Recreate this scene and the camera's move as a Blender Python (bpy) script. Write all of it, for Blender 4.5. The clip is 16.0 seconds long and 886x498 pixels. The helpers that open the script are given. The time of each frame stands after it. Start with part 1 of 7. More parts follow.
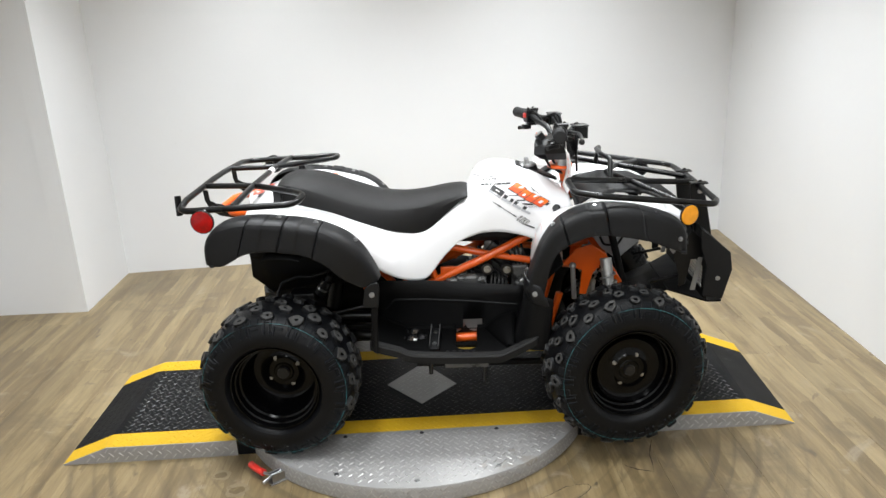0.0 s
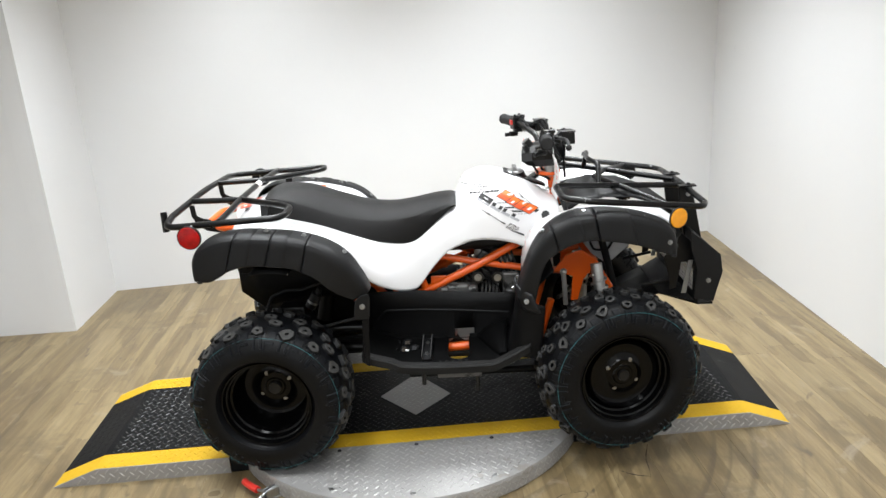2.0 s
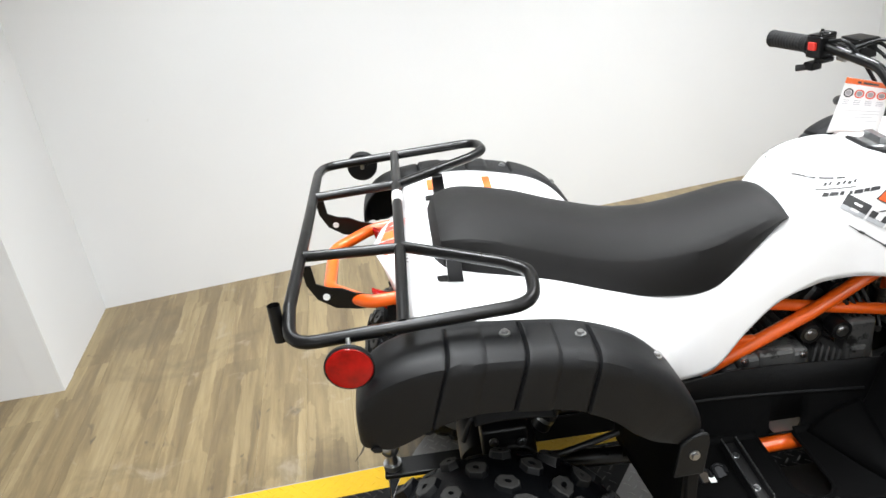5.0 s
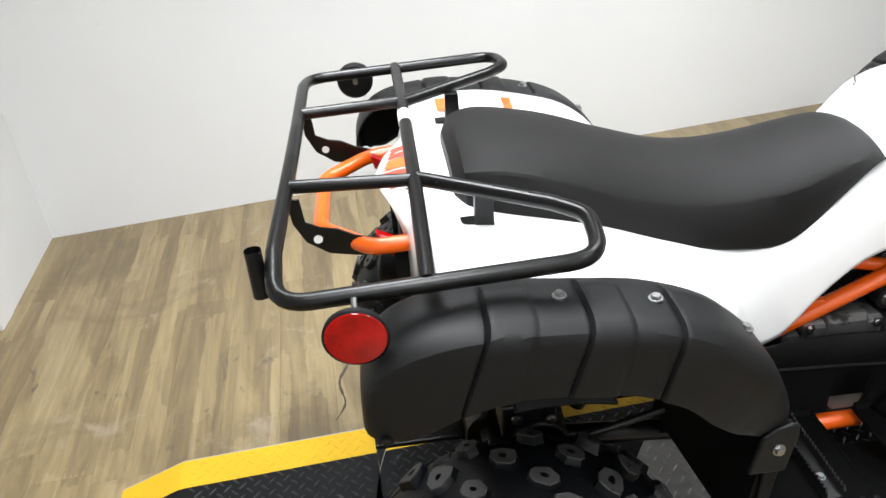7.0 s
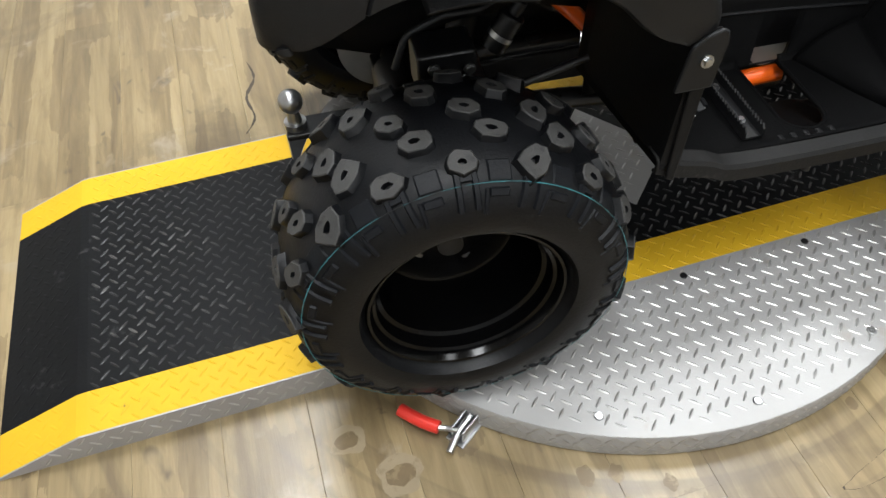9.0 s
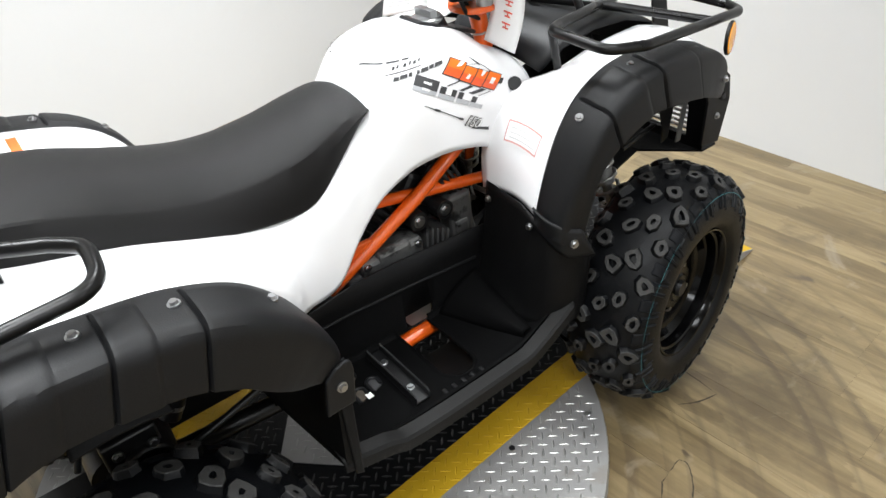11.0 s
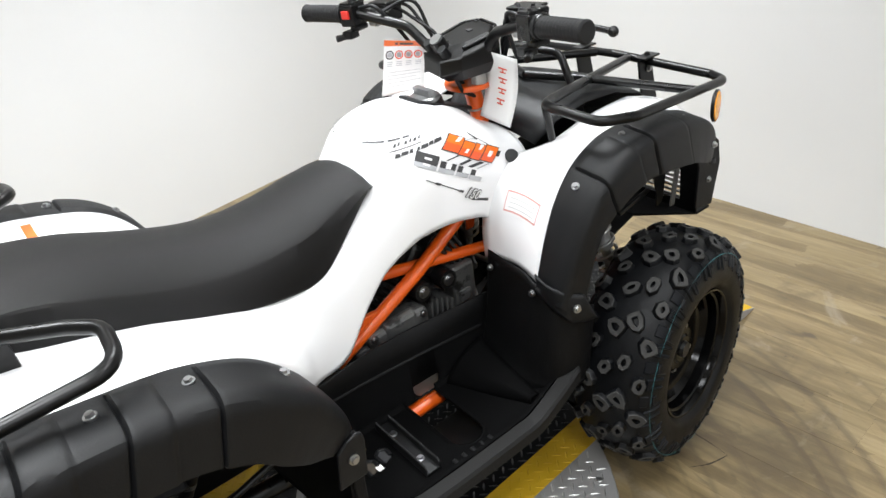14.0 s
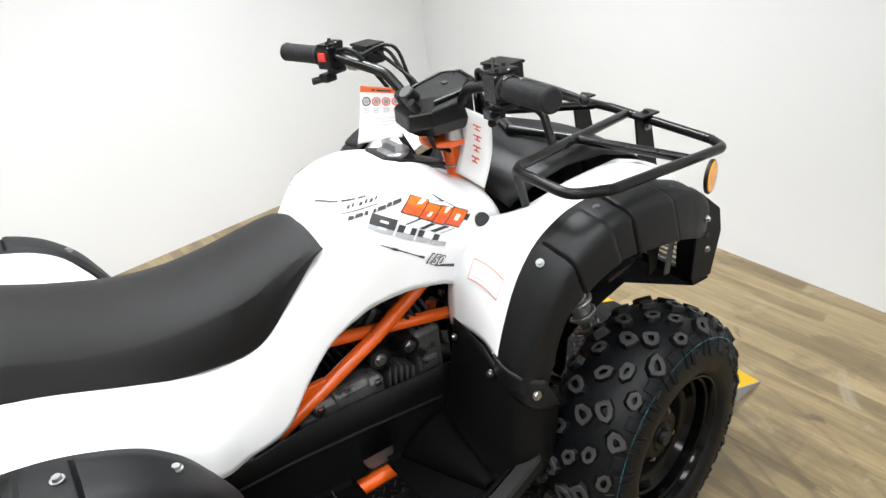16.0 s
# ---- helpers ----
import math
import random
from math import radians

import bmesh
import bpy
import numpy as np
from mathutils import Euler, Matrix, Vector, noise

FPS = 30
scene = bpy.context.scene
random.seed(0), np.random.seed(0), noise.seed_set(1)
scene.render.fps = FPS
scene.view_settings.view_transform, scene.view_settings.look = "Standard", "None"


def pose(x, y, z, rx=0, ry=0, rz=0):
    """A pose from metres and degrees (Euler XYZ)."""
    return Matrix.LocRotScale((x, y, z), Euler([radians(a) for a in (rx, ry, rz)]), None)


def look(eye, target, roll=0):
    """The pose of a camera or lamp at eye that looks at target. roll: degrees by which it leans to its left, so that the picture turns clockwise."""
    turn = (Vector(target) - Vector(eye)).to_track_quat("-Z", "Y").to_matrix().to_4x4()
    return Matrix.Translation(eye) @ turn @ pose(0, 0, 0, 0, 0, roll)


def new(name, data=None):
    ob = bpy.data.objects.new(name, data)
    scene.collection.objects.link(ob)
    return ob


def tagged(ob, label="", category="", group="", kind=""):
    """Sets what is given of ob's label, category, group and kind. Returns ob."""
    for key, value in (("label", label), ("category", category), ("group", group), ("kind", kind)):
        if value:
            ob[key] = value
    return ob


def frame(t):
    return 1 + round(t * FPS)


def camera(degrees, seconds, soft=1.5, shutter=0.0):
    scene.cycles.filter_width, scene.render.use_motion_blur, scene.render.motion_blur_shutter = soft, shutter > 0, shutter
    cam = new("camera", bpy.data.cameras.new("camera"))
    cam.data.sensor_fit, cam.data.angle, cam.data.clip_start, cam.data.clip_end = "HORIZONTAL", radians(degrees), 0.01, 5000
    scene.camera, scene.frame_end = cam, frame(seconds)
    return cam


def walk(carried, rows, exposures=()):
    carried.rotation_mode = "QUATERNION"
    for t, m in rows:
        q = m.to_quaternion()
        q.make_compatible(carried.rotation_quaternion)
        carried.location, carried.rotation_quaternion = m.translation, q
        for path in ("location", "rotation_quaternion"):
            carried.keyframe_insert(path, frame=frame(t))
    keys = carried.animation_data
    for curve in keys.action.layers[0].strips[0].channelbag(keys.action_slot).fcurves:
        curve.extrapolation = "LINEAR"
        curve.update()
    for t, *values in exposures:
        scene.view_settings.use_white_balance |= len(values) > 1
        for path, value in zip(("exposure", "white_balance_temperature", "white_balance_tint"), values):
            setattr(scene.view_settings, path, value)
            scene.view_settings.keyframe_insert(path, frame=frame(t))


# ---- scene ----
cam = camera(62.5, 16.0)
PATH = [
    (0, (-0.072, -2.636, 1.46), (-0.014, -0.736, 0.838), -2.3),
    (0.5, (-0.07, -2.644, 1.458), (-0.009, -0.74, 0.848), -2.4),
    (1, (-0.066, -2.645, 1.463), (0.002, -0.738, 0.862), -2.9),
    (1.5, (-0.071, -2.639, 1.462), (0.006, -0.731, 0.867), -3.1),
    (2, (-0.066, -2.623, 1.46), (0.017, -0.718, 0.858), -3.6),
    (2.5, (-0.097, -2.584, 1.46), (0.006, -0.693, 0.817), -2.3),
    (3, (-0.202, -2.525, 1.471), (-0.136, -0.647, 0.786), -6.5),
    (3.5, (-0.289, -2.273, 1.456), (-0.354, -0.404, 0.748), -4.2),
    (4, (-0.442, -1.912, 1.476), (-0.504, -0.036, 0.787), -6.2),
    (4.2, (-0.538, -1.766, 1.479), (-0.465, 0.089, 0.733), -8.3),
    (6.3, (-0.734, -1.051, 1.405), (-0.48, 0.682, 0.439), -5.6),
    (6.5, (-0.731, -1.054, 1.392), (-0.467, 0.657, 0.39), -4.6),
    (7, (-0.743, -1.062, 1.351), (-0.491, 0.628, 0.311), -4.3),
    (7.5, (-0.764, -1.084, 1.306), (-0.523, 0.58, 0.224), -3.9),
    (8, (-0.76, -1.087, 1.218), (-0.436, 0.393, -0.088), -1.3),
    (8.3, (-0.766, -1.086, 1.174), (-0.415, 0.257, -0.266), -1.0),
    (8.5, (-0.756, -1.096, 1.153), (-0.435, 0.185, -0.349), -1.9),
    (9, (-0.754, -1.112, 1.148), (-0.419, 0.159, -0.36), -3.4),
    (9.5, (-0.704, -1.122, 1.2), (-0.199, 0.084, -0.313), -6.3),
    (10, (-0.645, -1.157, 1.293), (0.051, 0.072, -0.124), -9.6),
    (10.2, (-0.62, -1.172, 1.32), (0.165, 0.066, -0.041), -9.0),
    (12.3, (-0.561, -1.191, 1.404), (0.526, 0.14, 0.379), -7.4),
    (12.5, (-0.56, -1.189, 1.404), (0.522, 0.137, 0.37), -7.3),
    (13, (-0.558, -1.191, 1.404), (0.519, 0.156, 0.39), -8.0),
    (13.5, (-0.57, -1.194, 1.4), (0.516, 0.149, 0.391), -7.8),
    (14, (-0.596, -1.201, 1.402), (0.49, 0.147, 0.4), -8.5),
    (14.5, (-0.598, -1.192, 1.402), (0.497, 0.171, 0.431), -9.5),
    (15, (-0.6, -1.2, 1.408), (0.531, 0.147, 0.455), -7.5),
    (15.5, (-0.574, -1.196, 1.421), (0.547, 0.147, 0.45), -8.1),
    (16, (-0.386, -1.193, 1.42), (0.634, 0.236, 0.462), -6.7),
]
EXPOSURE = [(0, -0.06), (2.5, 0.02), (4, 0.10), (6.3, -0.10), (7.5, 0.0), (8.1, 0.10), (9.3, 0.06), (10.2, 0.05), (12.3, -0.28), (13.5, -0.22), (14.3, -0.02), (16, 0.05)]
walk(cam, [(t, look(eye, target, roll)) for t, eye, target, roll in PATH], EXPOSURE)

# ---- world and lamps ----
world = bpy.data.worlds.new("world")
scene.world = world
world.use_nodes = True
world.node_tree.nodes["Background"].inputs[0].default_value = (1.0, 0.9, 0.78, 1)
world.node_tree.nodes["Background"].inputs[1].default_value = 0.05
# unseen ceiling panels, added and tuned for brightness, over and behind the quad bike and in the rest of the room: x,
# y, watts, spread
LAMPS = [(-0.80, 0.62, 34.0, 103), (0.72, 0.66, 42.0, 103), (-0.75, -1.10, 24.0, 122), (0.70, -1.10, 13.0, 122), (-0.9, -3.5, 42.0, 160), (0.9, -3.5, 30.0, 160)]
LAMP_Z = 2.62
for lx, ly, watts, spread in LAMPS:
    lamp = bpy.data.lights.new("unseen_panel_light", "AREA")
    lamp.shape, lamp.size, lamp.size_y = "RECTANGLE", 0.5, 1.1
    lamp.energy, lamp.color, lamp.spread = watts, (0.93, 0.97, 1.0), radians(spread)
    lamp_ob = new("unseen_panel_light", lamp)
    lamp_ob.matrix_world = pose(lx, ly, LAMP_Z - 0.02)

# ---- materials ----
def material(name, color, rough=0.5, metal=0.0, vary=0.1, scale=8.0, bump=0.0, bump_scale=60.0, coat=0.0, spec=0.5, rough_vary=0.1, wear=None, wear_amount=0.0, wear_scale=14.0, per_object=0.0):
    """A Principled material whose colour and gloss vary at two scales, with fine relief and optional wear of another colour."""
    m = bpy.data.materials.new(name)
    m.use_nodes = True
    nt = m.node_tree
    nodes, links = nt.nodes, nt.links
    b = nodes["Principled BSDF"]
    b.inputs["Metallic"].default_value = metal
    b.inputs["Specular IOR Level"].default_value = spec
    b.inputs["Coat Weight"].default_value = coat
    b.inputs["Coat Roughness"].default_value = 0.12
    co = nodes.new("ShaderNodeTexCoord")
    big, fine = nodes.new("ShaderNodeTexNoise"), nodes.new("ShaderNodeTexNoise")
    big.inputs["Scale"].default_value, big.inputs["Detail"].default_value = scale, 6
    fine.inputs["Scale"].default_value, fine.inputs["Detail"].default_value = bump_scale, 4
    for n in (big, fine):
        links.new(co.outputs["Object"], n.inputs["Vector"])
    mixn = nodes.new("ShaderNodeMix")
    mixn.data_type = "RGBA"
    lo = [max(0, c * (1 - vary)) for c in color]
    hi = [min(1, c * (1 + vary)) for c in color]
    mixn.inputs[6].default_value, mixn.inputs[7].default_value = (*lo, 1), (*hi, 1)
    links.new(big.outputs["Fac"], mixn.inputs[0])
    col = mixn.outputs[2]
    if per_object:
        info = nodes.new("ShaderNodeObjectInfo")
        hsv = nodes.new("ShaderNodeHueSaturation")
        rng = nodes.new("ShaderNodeMapRange")
        rng.inputs["To Min"].default_value, rng.inputs["To Max"].default_value = 1 - per_object, 1 + per_object
        links.new(info.outputs["Random"], rng.inputs["Value"])
        links.new(rng.outputs["Result"], hsv.inputs["Value"])
        links.new(col, hsv.inputs["Color"])
        col = hsv.outputs["Color"]
    if wear:
        spots = nodes.new("ShaderNodeTexNoise")
        spots.inputs["Scale"].default_value, spots.inputs["Detail"].default_value, spots.inputs["Roughness"].default_value = wear_scale, 8, 0.7
        links.new(co.outputs["Object"], spots.inputs["Vector"])
        ramp = nodes.new("ShaderNodeValToRGB")
        ramp.color_ramp.elements[0].position, ramp.color_ramp.elements[1].position = 0.72 - wear_amount, 0.76 - wear_amount * 0.8
        links.new(spots.outputs["Fac"], ramp.inputs["Fac"])
        over = nodes.new("ShaderNodeMix")
        over.data_type = "RGBA"
        over.inputs[7].default_value = (*wear, 1)
        links.new(ramp.outputs["Color"], over.inputs[0])
        links.new(col, over.inputs[6])
        col = over.outputs[2]
    links.new(col, b.inputs["Base Color"])
    rr = nodes.new("ShaderNodeMapRange")
    rr.inputs["To Min"].default_value, rr.inputs["To Max"].default_value = max(0.02, rough - rough_vary), min(1, rough + rough_vary)
    links.new(big.outputs["Fac"], rr.inputs["Value"])
    links.new(rr.outputs["Result"], b.inputs["Roughness"])
    if bump:
        bp = nodes.new("ShaderNodeBump")
        bp.inputs["Strength"].default_value, bp.inputs["Distance"].default_value = bump, 0.002
        links.new(fine.outputs["Fac"], bp.inputs["Height"])
        links.new(bp.outputs["Normal"], b.inputs["Normal"])
    return m


def plank_material():
    """Weathered oak plank vinyl: long grain along y, darker knots, grey washed streaks, scuffed arcs round the
    turntable that also carry the front floor's shade.
    """
    m = bpy.data.materials.new("plank_vinyl")
    m.use_nodes = True
    nodes, links = m.node_tree.nodes, m.node_tree.links
    b = nodes["Principled BSDF"]
    geo, info = nodes.new("ShaderNodeNewGeometry"), nodes.new("ShaderNodeObjectInfo")
    shift = nodes.new("ShaderNodeVectorMath")
    shift.operation = "MULTIPLY_ADD"
    shift.inputs[1].default_value = (1, 1, 1)
    off = nodes.new("ShaderNodeCombineXYZ")
    mul = nodes.new("ShaderNodeMath")
    mul.operation = "MULTIPLY"
    mul.inputs[1].default_value = 37.0
    links.new(info.outputs["Random"], mul.inputs[0])
    links.new(mul.outputs[0], off.inputs["Z"])
    links.new(geo.outputs["Position"], shift.inputs[0])
    links.new(off.outputs[0], shift.inputs[2])

    def stretched(sx, sy, scale, detail, rough, warp=0.0):
        mp = nodes.new("ShaderNodeMapping")
        mp.inputs["Scale"].default_value = (sx, sy, 1)
        links.new(shift.outputs[0], mp.inputs["Vector"])
        n = nodes.new("ShaderNodeTexNoise")
        n.inputs["Scale"].default_value, n.inputs["Detail"].default_value, n.inputs["Roughness"].default_value, n.inputs["Distortion"].default_value = scale, detail, rough, warp
        links.new(mp.outputs[0], n.inputs["Vector"])
        return n.outputs["Fac"]

    def ramp(fac, stops):
        r = nodes.new("ShaderNodeValToRGB")
        e = r.color_ramp.elements
        e[0].position, e[0].color = stops[0][0], (*stops[0][1], 1)
        e[1].position, e[1].color = stops[-1][0], (*stops[-1][1], 1)
        for p, c in stops[1:-1]:
            e.new(p).color = (*c, 1)
        links.new(fac, r.inputs["Fac"])
        return r.outputs["Color"]

    def mix(kind, fac, a, c):
        n = nodes.new("ShaderNodeMix")
        n.data_type, n.blend_type = "RGBA", kind
        if isinstance(fac, float):
            n.inputs[0].default_value = fac
        else:
            links.new(fac, n.inputs[0])
        for slot, v in ((6, a), (7, c)):
            if isinstance(v, tuple):
                n.inputs[slot].default_value = (*v, 1)
            else:
                links.new(v, n.inputs[slot])
        return n.outputs[2]

    broad = stretched(20, 2.2, 1.0, 7, 0.66, 0.7)
    grain = stretched(60, 2.2, 1.0, 8, 0.65, 0.3)
    knots = stretched(11, 5, 1.0, 3, 0.5, 1.2)

    def maths(kind, a, c):
        n = nodes.new("ShaderNodeMath")
        n.operation = kind
        for slot, v in enumerate((a, c)):
            if isinstance(v, (int, float)):
                n.inputs[slot].default_value = v
            elif v is not None:
                links.new(v, n.inputs[slot])
        return n.outputs[0]

    # each printed strip is about 5 cm wide and half a metre long, with ragged edges
    bent = nodes.new("ShaderNodeSeparateXYZ")
    links.new(geo.outputs["Position"], bent.inputs[0])
    ragged = maths("MULTIPLY", maths("SUBTRACT", stretched(16, 5, 1.0, 5, 0.6, 0.4), 0.5), 0.045)
    strip = maths("FLOOR", maths("DIVIDE", maths("ADD", bent.outputs["X"], ragged), 0.0507), None)
    lot = nodes.new("ShaderNodeTexWhiteNoise")
    lot.noise_dimensions = "1D"
    links.new(strip, lot.inputs["W"])
    piece = maths("FLOOR", maths("ADD", maths("DIVIDE", maths("ADD", bent.outputs["Y"], maths("MULTIPLY", ragged, 6.0)), 0.47), maths("MULTIPLY", lot.outputs["Value"], 9.0)), None)
    where = nodes.new("ShaderNodeCombineXYZ")
    links.new(strip, where.inputs["X"])
    links.new(piece, where.inputs["Y"])
    shade = nodes.new("ShaderNodeTexWhiteNoise")
    shade.noise_dimensions = "2D"
    links.new(where.outputs[0], shade.inputs["Vector"])
    tone = maths("ADD", maths("MULTIPLY", shade.outputs["Value"], 0.24), maths("MULTIPLY", broad, 0.80))
    base = ramp(tone, [(0.28, (0.118, 0.084, 0.043)), (0.47, (0.180, 0.132, 0.067)), (0.58, (0.240, 0.181, 0.093)), (0.78, (0.300, 0.232, 0.128))])
    fine = ramp(grain, [(0.30, (0.66, 0.64, 0.60)), (0.60, (1, 1, 1))])
    col = mix("MULTIPLY", 0.7, base, fine)
    dark = ramp(knots, [(0.69, (0, 0, 0)), (0.76, (1, 1, 1))])
    col = mix("MIX", dark, col, (0.085, 0.062, 0.038))
    hsv = nodes.new("ShaderNodeHueSaturation")
    rng = nodes.new("ShaderNodeMapRange")
    rng.inputs["To Min"].default_value, rng.inputs["To Max"].default_value = 0.91, 1.09
    links.new(info.outputs["Random"], rng.inputs["Value"])
    links.new(rng.outputs["Result"], hsv.inputs["Value"])
    links.new(col, hsv.inputs["Color"])
    col = hsv.outputs["Color"]
    # rubber scuffs in arcs about the turntable's pivot, painted deeper to shade the front floor
    rel = nodes.new("ShaderNodeVectorMath")
    rel.operation = "SUBTRACT"
    rel.inputs[1].default_value = (-0.12, -0.07, 0)
    links.new(geo.outputs["Position"], rel.inputs[0])
    far = nodes.new("ShaderNodeVectorMath")
    far.operation = "LENGTH"
    links.new(rel.outputs[0], far.inputs[0])
    wob = nodes.new("ShaderNodeTexNoise")
    wob.inputs["Scale"].default_value, wob.inputs["Detail"].default_value = 1.6, 4
    links.new(geo.outputs["Position"], wob.inputs["Vector"])
    rings = nodes.new("ShaderNodeTexNoise")
    rings.noise_dimensions = "1D"
    rings.inputs["Scale"].default_value, rings.inputs["Detail"].default_value = 22.0, 3
    links.new(far.outputs["Value"], rings.inputs["W"])
    band = nodes.new("ShaderNodeValToRGB")
    e = band.color_ramp.elements
    e[0].position, e[0].color, e[1].position, e[1].color = 0.52, (0, 0, 0, 1), 0.70, (1, 1, 1, 1)
    links.new(rings.outputs["Fac"], band.inputs["Fac"])
    reach = nodes.new("ShaderNodeMapRange")
    reach.inputs["From Min"].default_value, reach.inputs["From Max"].default_value = 1.95, 1.2
    links.new(far.outputs["Value"], reach.inputs["Value"])
    k = nodes.new("ShaderNodeMath")
    k.operation = "MULTIPLY"
    links.new(band.outputs["Color"], k.inputs[0])
    links.new(reach.outputs["Result"], k.inputs[1])
    sep = nodes.new("ShaderNodeSeparateXYZ")
    links.new(geo.outputs["Position"], sep.inputs[0])
    front = nodes.new("ShaderNodeMapRange")
    front.inputs["From Min"].default_value, front.inputs["From Max"].default_value = -0.1, -0.5
    links.new(sep.outputs["Y"], front.inputs["Value"])
    k1 = nodes.new("ShaderNodeMath")
    k1.operation = "MULTIPLY"
    links.new(k.outputs[0], k1.inputs[0])
    links.new(front.outputs["Result"], k1.inputs[1])
    k2 = nodes.new("ShaderNodeMath")
    k2.operation = "MULTIPLY"
    links.new(k1.outputs[0], k2.inputs[0])
    links.new(wob.outputs["Fac"], k2.inputs[1])
    col = mix("MIX", k2.outputs[0], col, (0.078, 0.056, 0.033))
    # blotchy water stains and grey scuffs
    for sc, lo, hi, tint, amount, seed in ((2.3, 0.56, 0.66, (0.082, 0.060, 0.034), 0.5, 3.0), (5.5, 0.60, 0.70, (0.30, 0.255, 0.185), 0.55, 9.0), (19.0, 0.67, 0.73, (0.06, 0.042, 0.022), 0.6, 21.0)):
        mp = nodes.new("ShaderNodeMapping")
        mp.inputs["Location"].default_value = (seed, seed * 0.7, 0)
        links.new(geo.outputs["Position"], mp.inputs["Vector"])
        blot = nodes.new("ShaderNodeTexNoise")
        blot.inputs["Scale"].default_value, blot.inputs["Detail"].default_value, blot.inputs["Roughness"].default_value, blot.inputs["Distortion"].default_value = sc, 7, 0.62, 0.7
        links.new(mp.outputs[0], blot.inputs["Vector"])
        mask = ramp(blot.outputs["Fac"], [(lo, (0, 0, 0)), (hi, (amount, amount, amount))])
        col = mix("MIX", mask, col, tint)
    links.new(col, b.inputs["Base Color"])
    b.inputs["Specular IOR Level"].default_value = 0.6
    rr = nodes.new("ShaderNodeMapRange")
    rr.inputs["To Min"].default_value, rr.inputs["To Max"].default_value = 0.26, 0.44
    links.new(grain, rr.inputs["Value"])
    links.new(rr.outputs["Result"], b.inputs["Roughness"])
    bp = nodes.new("ShaderNodeBump")
    bp.inputs["Strength"].default_value, bp.inputs["Distance"].default_value = 0.25, 0.0015
    links.new(grain, bp.inputs["Height"])
    links.new(bp.outputs["Normal"], b.inputs["Normal"])
    return m


WALL = material("painted_drywall", (0.735, 0.742, 0.75), 0.6, vary=0.03, scale=2.0, bump=0.12, bump_scale=180, wear=(0.61, 0.60, 0.59), wear_amount=0.03, wear_scale=5)
CEILING = material("ceiling_paint", (0.72, 0.70, 0.67), 0.9, vary=0.04, scale=3, bump=0.2, bump_scale=120)
TRIM_GREY = material("grey_trim", (0.34, 0.35, 0.37), 0.5, vary=0.06)
PLANK = plank_material()
PALE_VINYL = material("rubbed_pale_vinyl", (0.245, 0.195, 0.12), 0.5, vary=0.2, scale=22, wear=(0.20, 0.155, 0.09), wear_amount=0.2, wear_scale=30)
STAIN = material("brown_stain", (0.135, 0.096, 0.048), 0.45, vary=0.3, scale=30, wear=(0.19, 0.14, 0.072), wear_amount=0.2, wear_scale=40)
SUBFLOOR = material("dark_joint", (0.05, 0.04, 0.03), 0.9)
STEEL = material("tread_plate_aluminium", (0.37, 0.366, 0.36), 0.60, 0.62, vary=0.12, scale=5, bump=0.12, bump_scale=90, rough_vary=0.10, wear=(0.33, 0.315, 0.29), wear_amount=0.12, wear_scale=9)
STEEL_LUG = material("polished_lug", (0.45, 0.445, 0.44), 0.46, 0.9, vary=0.3, scale=40)
DECK_BLACK = material("black_deck_paint", (0.0048, 0.0050, 0.0056), 0.55, vary=0.35, scale=6, bump=0.25, bump_scale=120, spec=0.12, wear=(0.030, 0.030, 0.030), wear_amount=0.10, wear_scale=18)
DECK_LUG = material("worn_deck_lug", (0.014, 0.014, 0.0145), 0.4, vary=0.5, scale=30, metal=0.2, bump=0.1, bump_scale=200, wear=(0.075, 0.073, 0.07), wear_amount=0.17, wear_scale=9)
DECK_YELLOW = material("yellow_edge_paint", (0.53, 0.325, 0.013), 0.58, vary=0.10, scale=9, bump=0.15, bump_scale=80, spec=0.22, wear=(0.06, 0.05, 0.03), wear_amount=0.055, wear_scale=30)
WHITE = material("glossy_white_plastic", (0.82, 0.82, 0.83), 0.22, vary=0.02, scale=3, coat=0.6, rough_vary=0.05, bump=0.015, bump_scale=30)
BLACK_PLASTIC = material("grained_black_plastic", (0.0032, 0.0034, 0.0040), 0.50, vary=0.15, scale=6, bump=0.18, bump_scale=420, spec=0.30, rough_vary=0.06)
BLACK_TEXTURED = material("rough_black_plastic", (0.0036, 0.0036, 0.0038), 0.5, vary=0.25, scale=9, bump=0.3, bump_scale=300, wear=(0.010, 0.010, 0.010), wear_amount=0.03, wear_scale=30, spec=0.14)
LIP_PLASTIC = material("worn_lip_plastic", (0.0075, 0.0074, 0.0072), 0.55, vary=0.3, scale=14, bump=0.3, bump_scale=300, wear=(0.028, 0.026, 0.024), wear_amount=0.08, wear_scale=30, spec=0.18)
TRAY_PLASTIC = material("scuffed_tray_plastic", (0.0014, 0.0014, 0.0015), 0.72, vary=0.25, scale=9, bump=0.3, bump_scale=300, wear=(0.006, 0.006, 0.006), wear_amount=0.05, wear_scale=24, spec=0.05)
BLACK_PAINT = material("black_powder_coat", (0.0026, 0.0026, 0.0028), 0.30, vary=0.2, scale=10, bump=0.08, bump_scale=250, spec=0.32)
BLACK_METAL = material("black_steel", (0.005, 0.005, 0.0054), 0.4, 0.2, vary=0.3, scale=12, bump=0.1, bump_scale=150)
SEAT_VINYL = material("grained_seat_vinyl", (0.0056, 0.0053, 0.0053), 0.52, vary=0.10, scale=10, bump=0.45, bump_scale=700, rough_vary=0.05, spec=0.21)
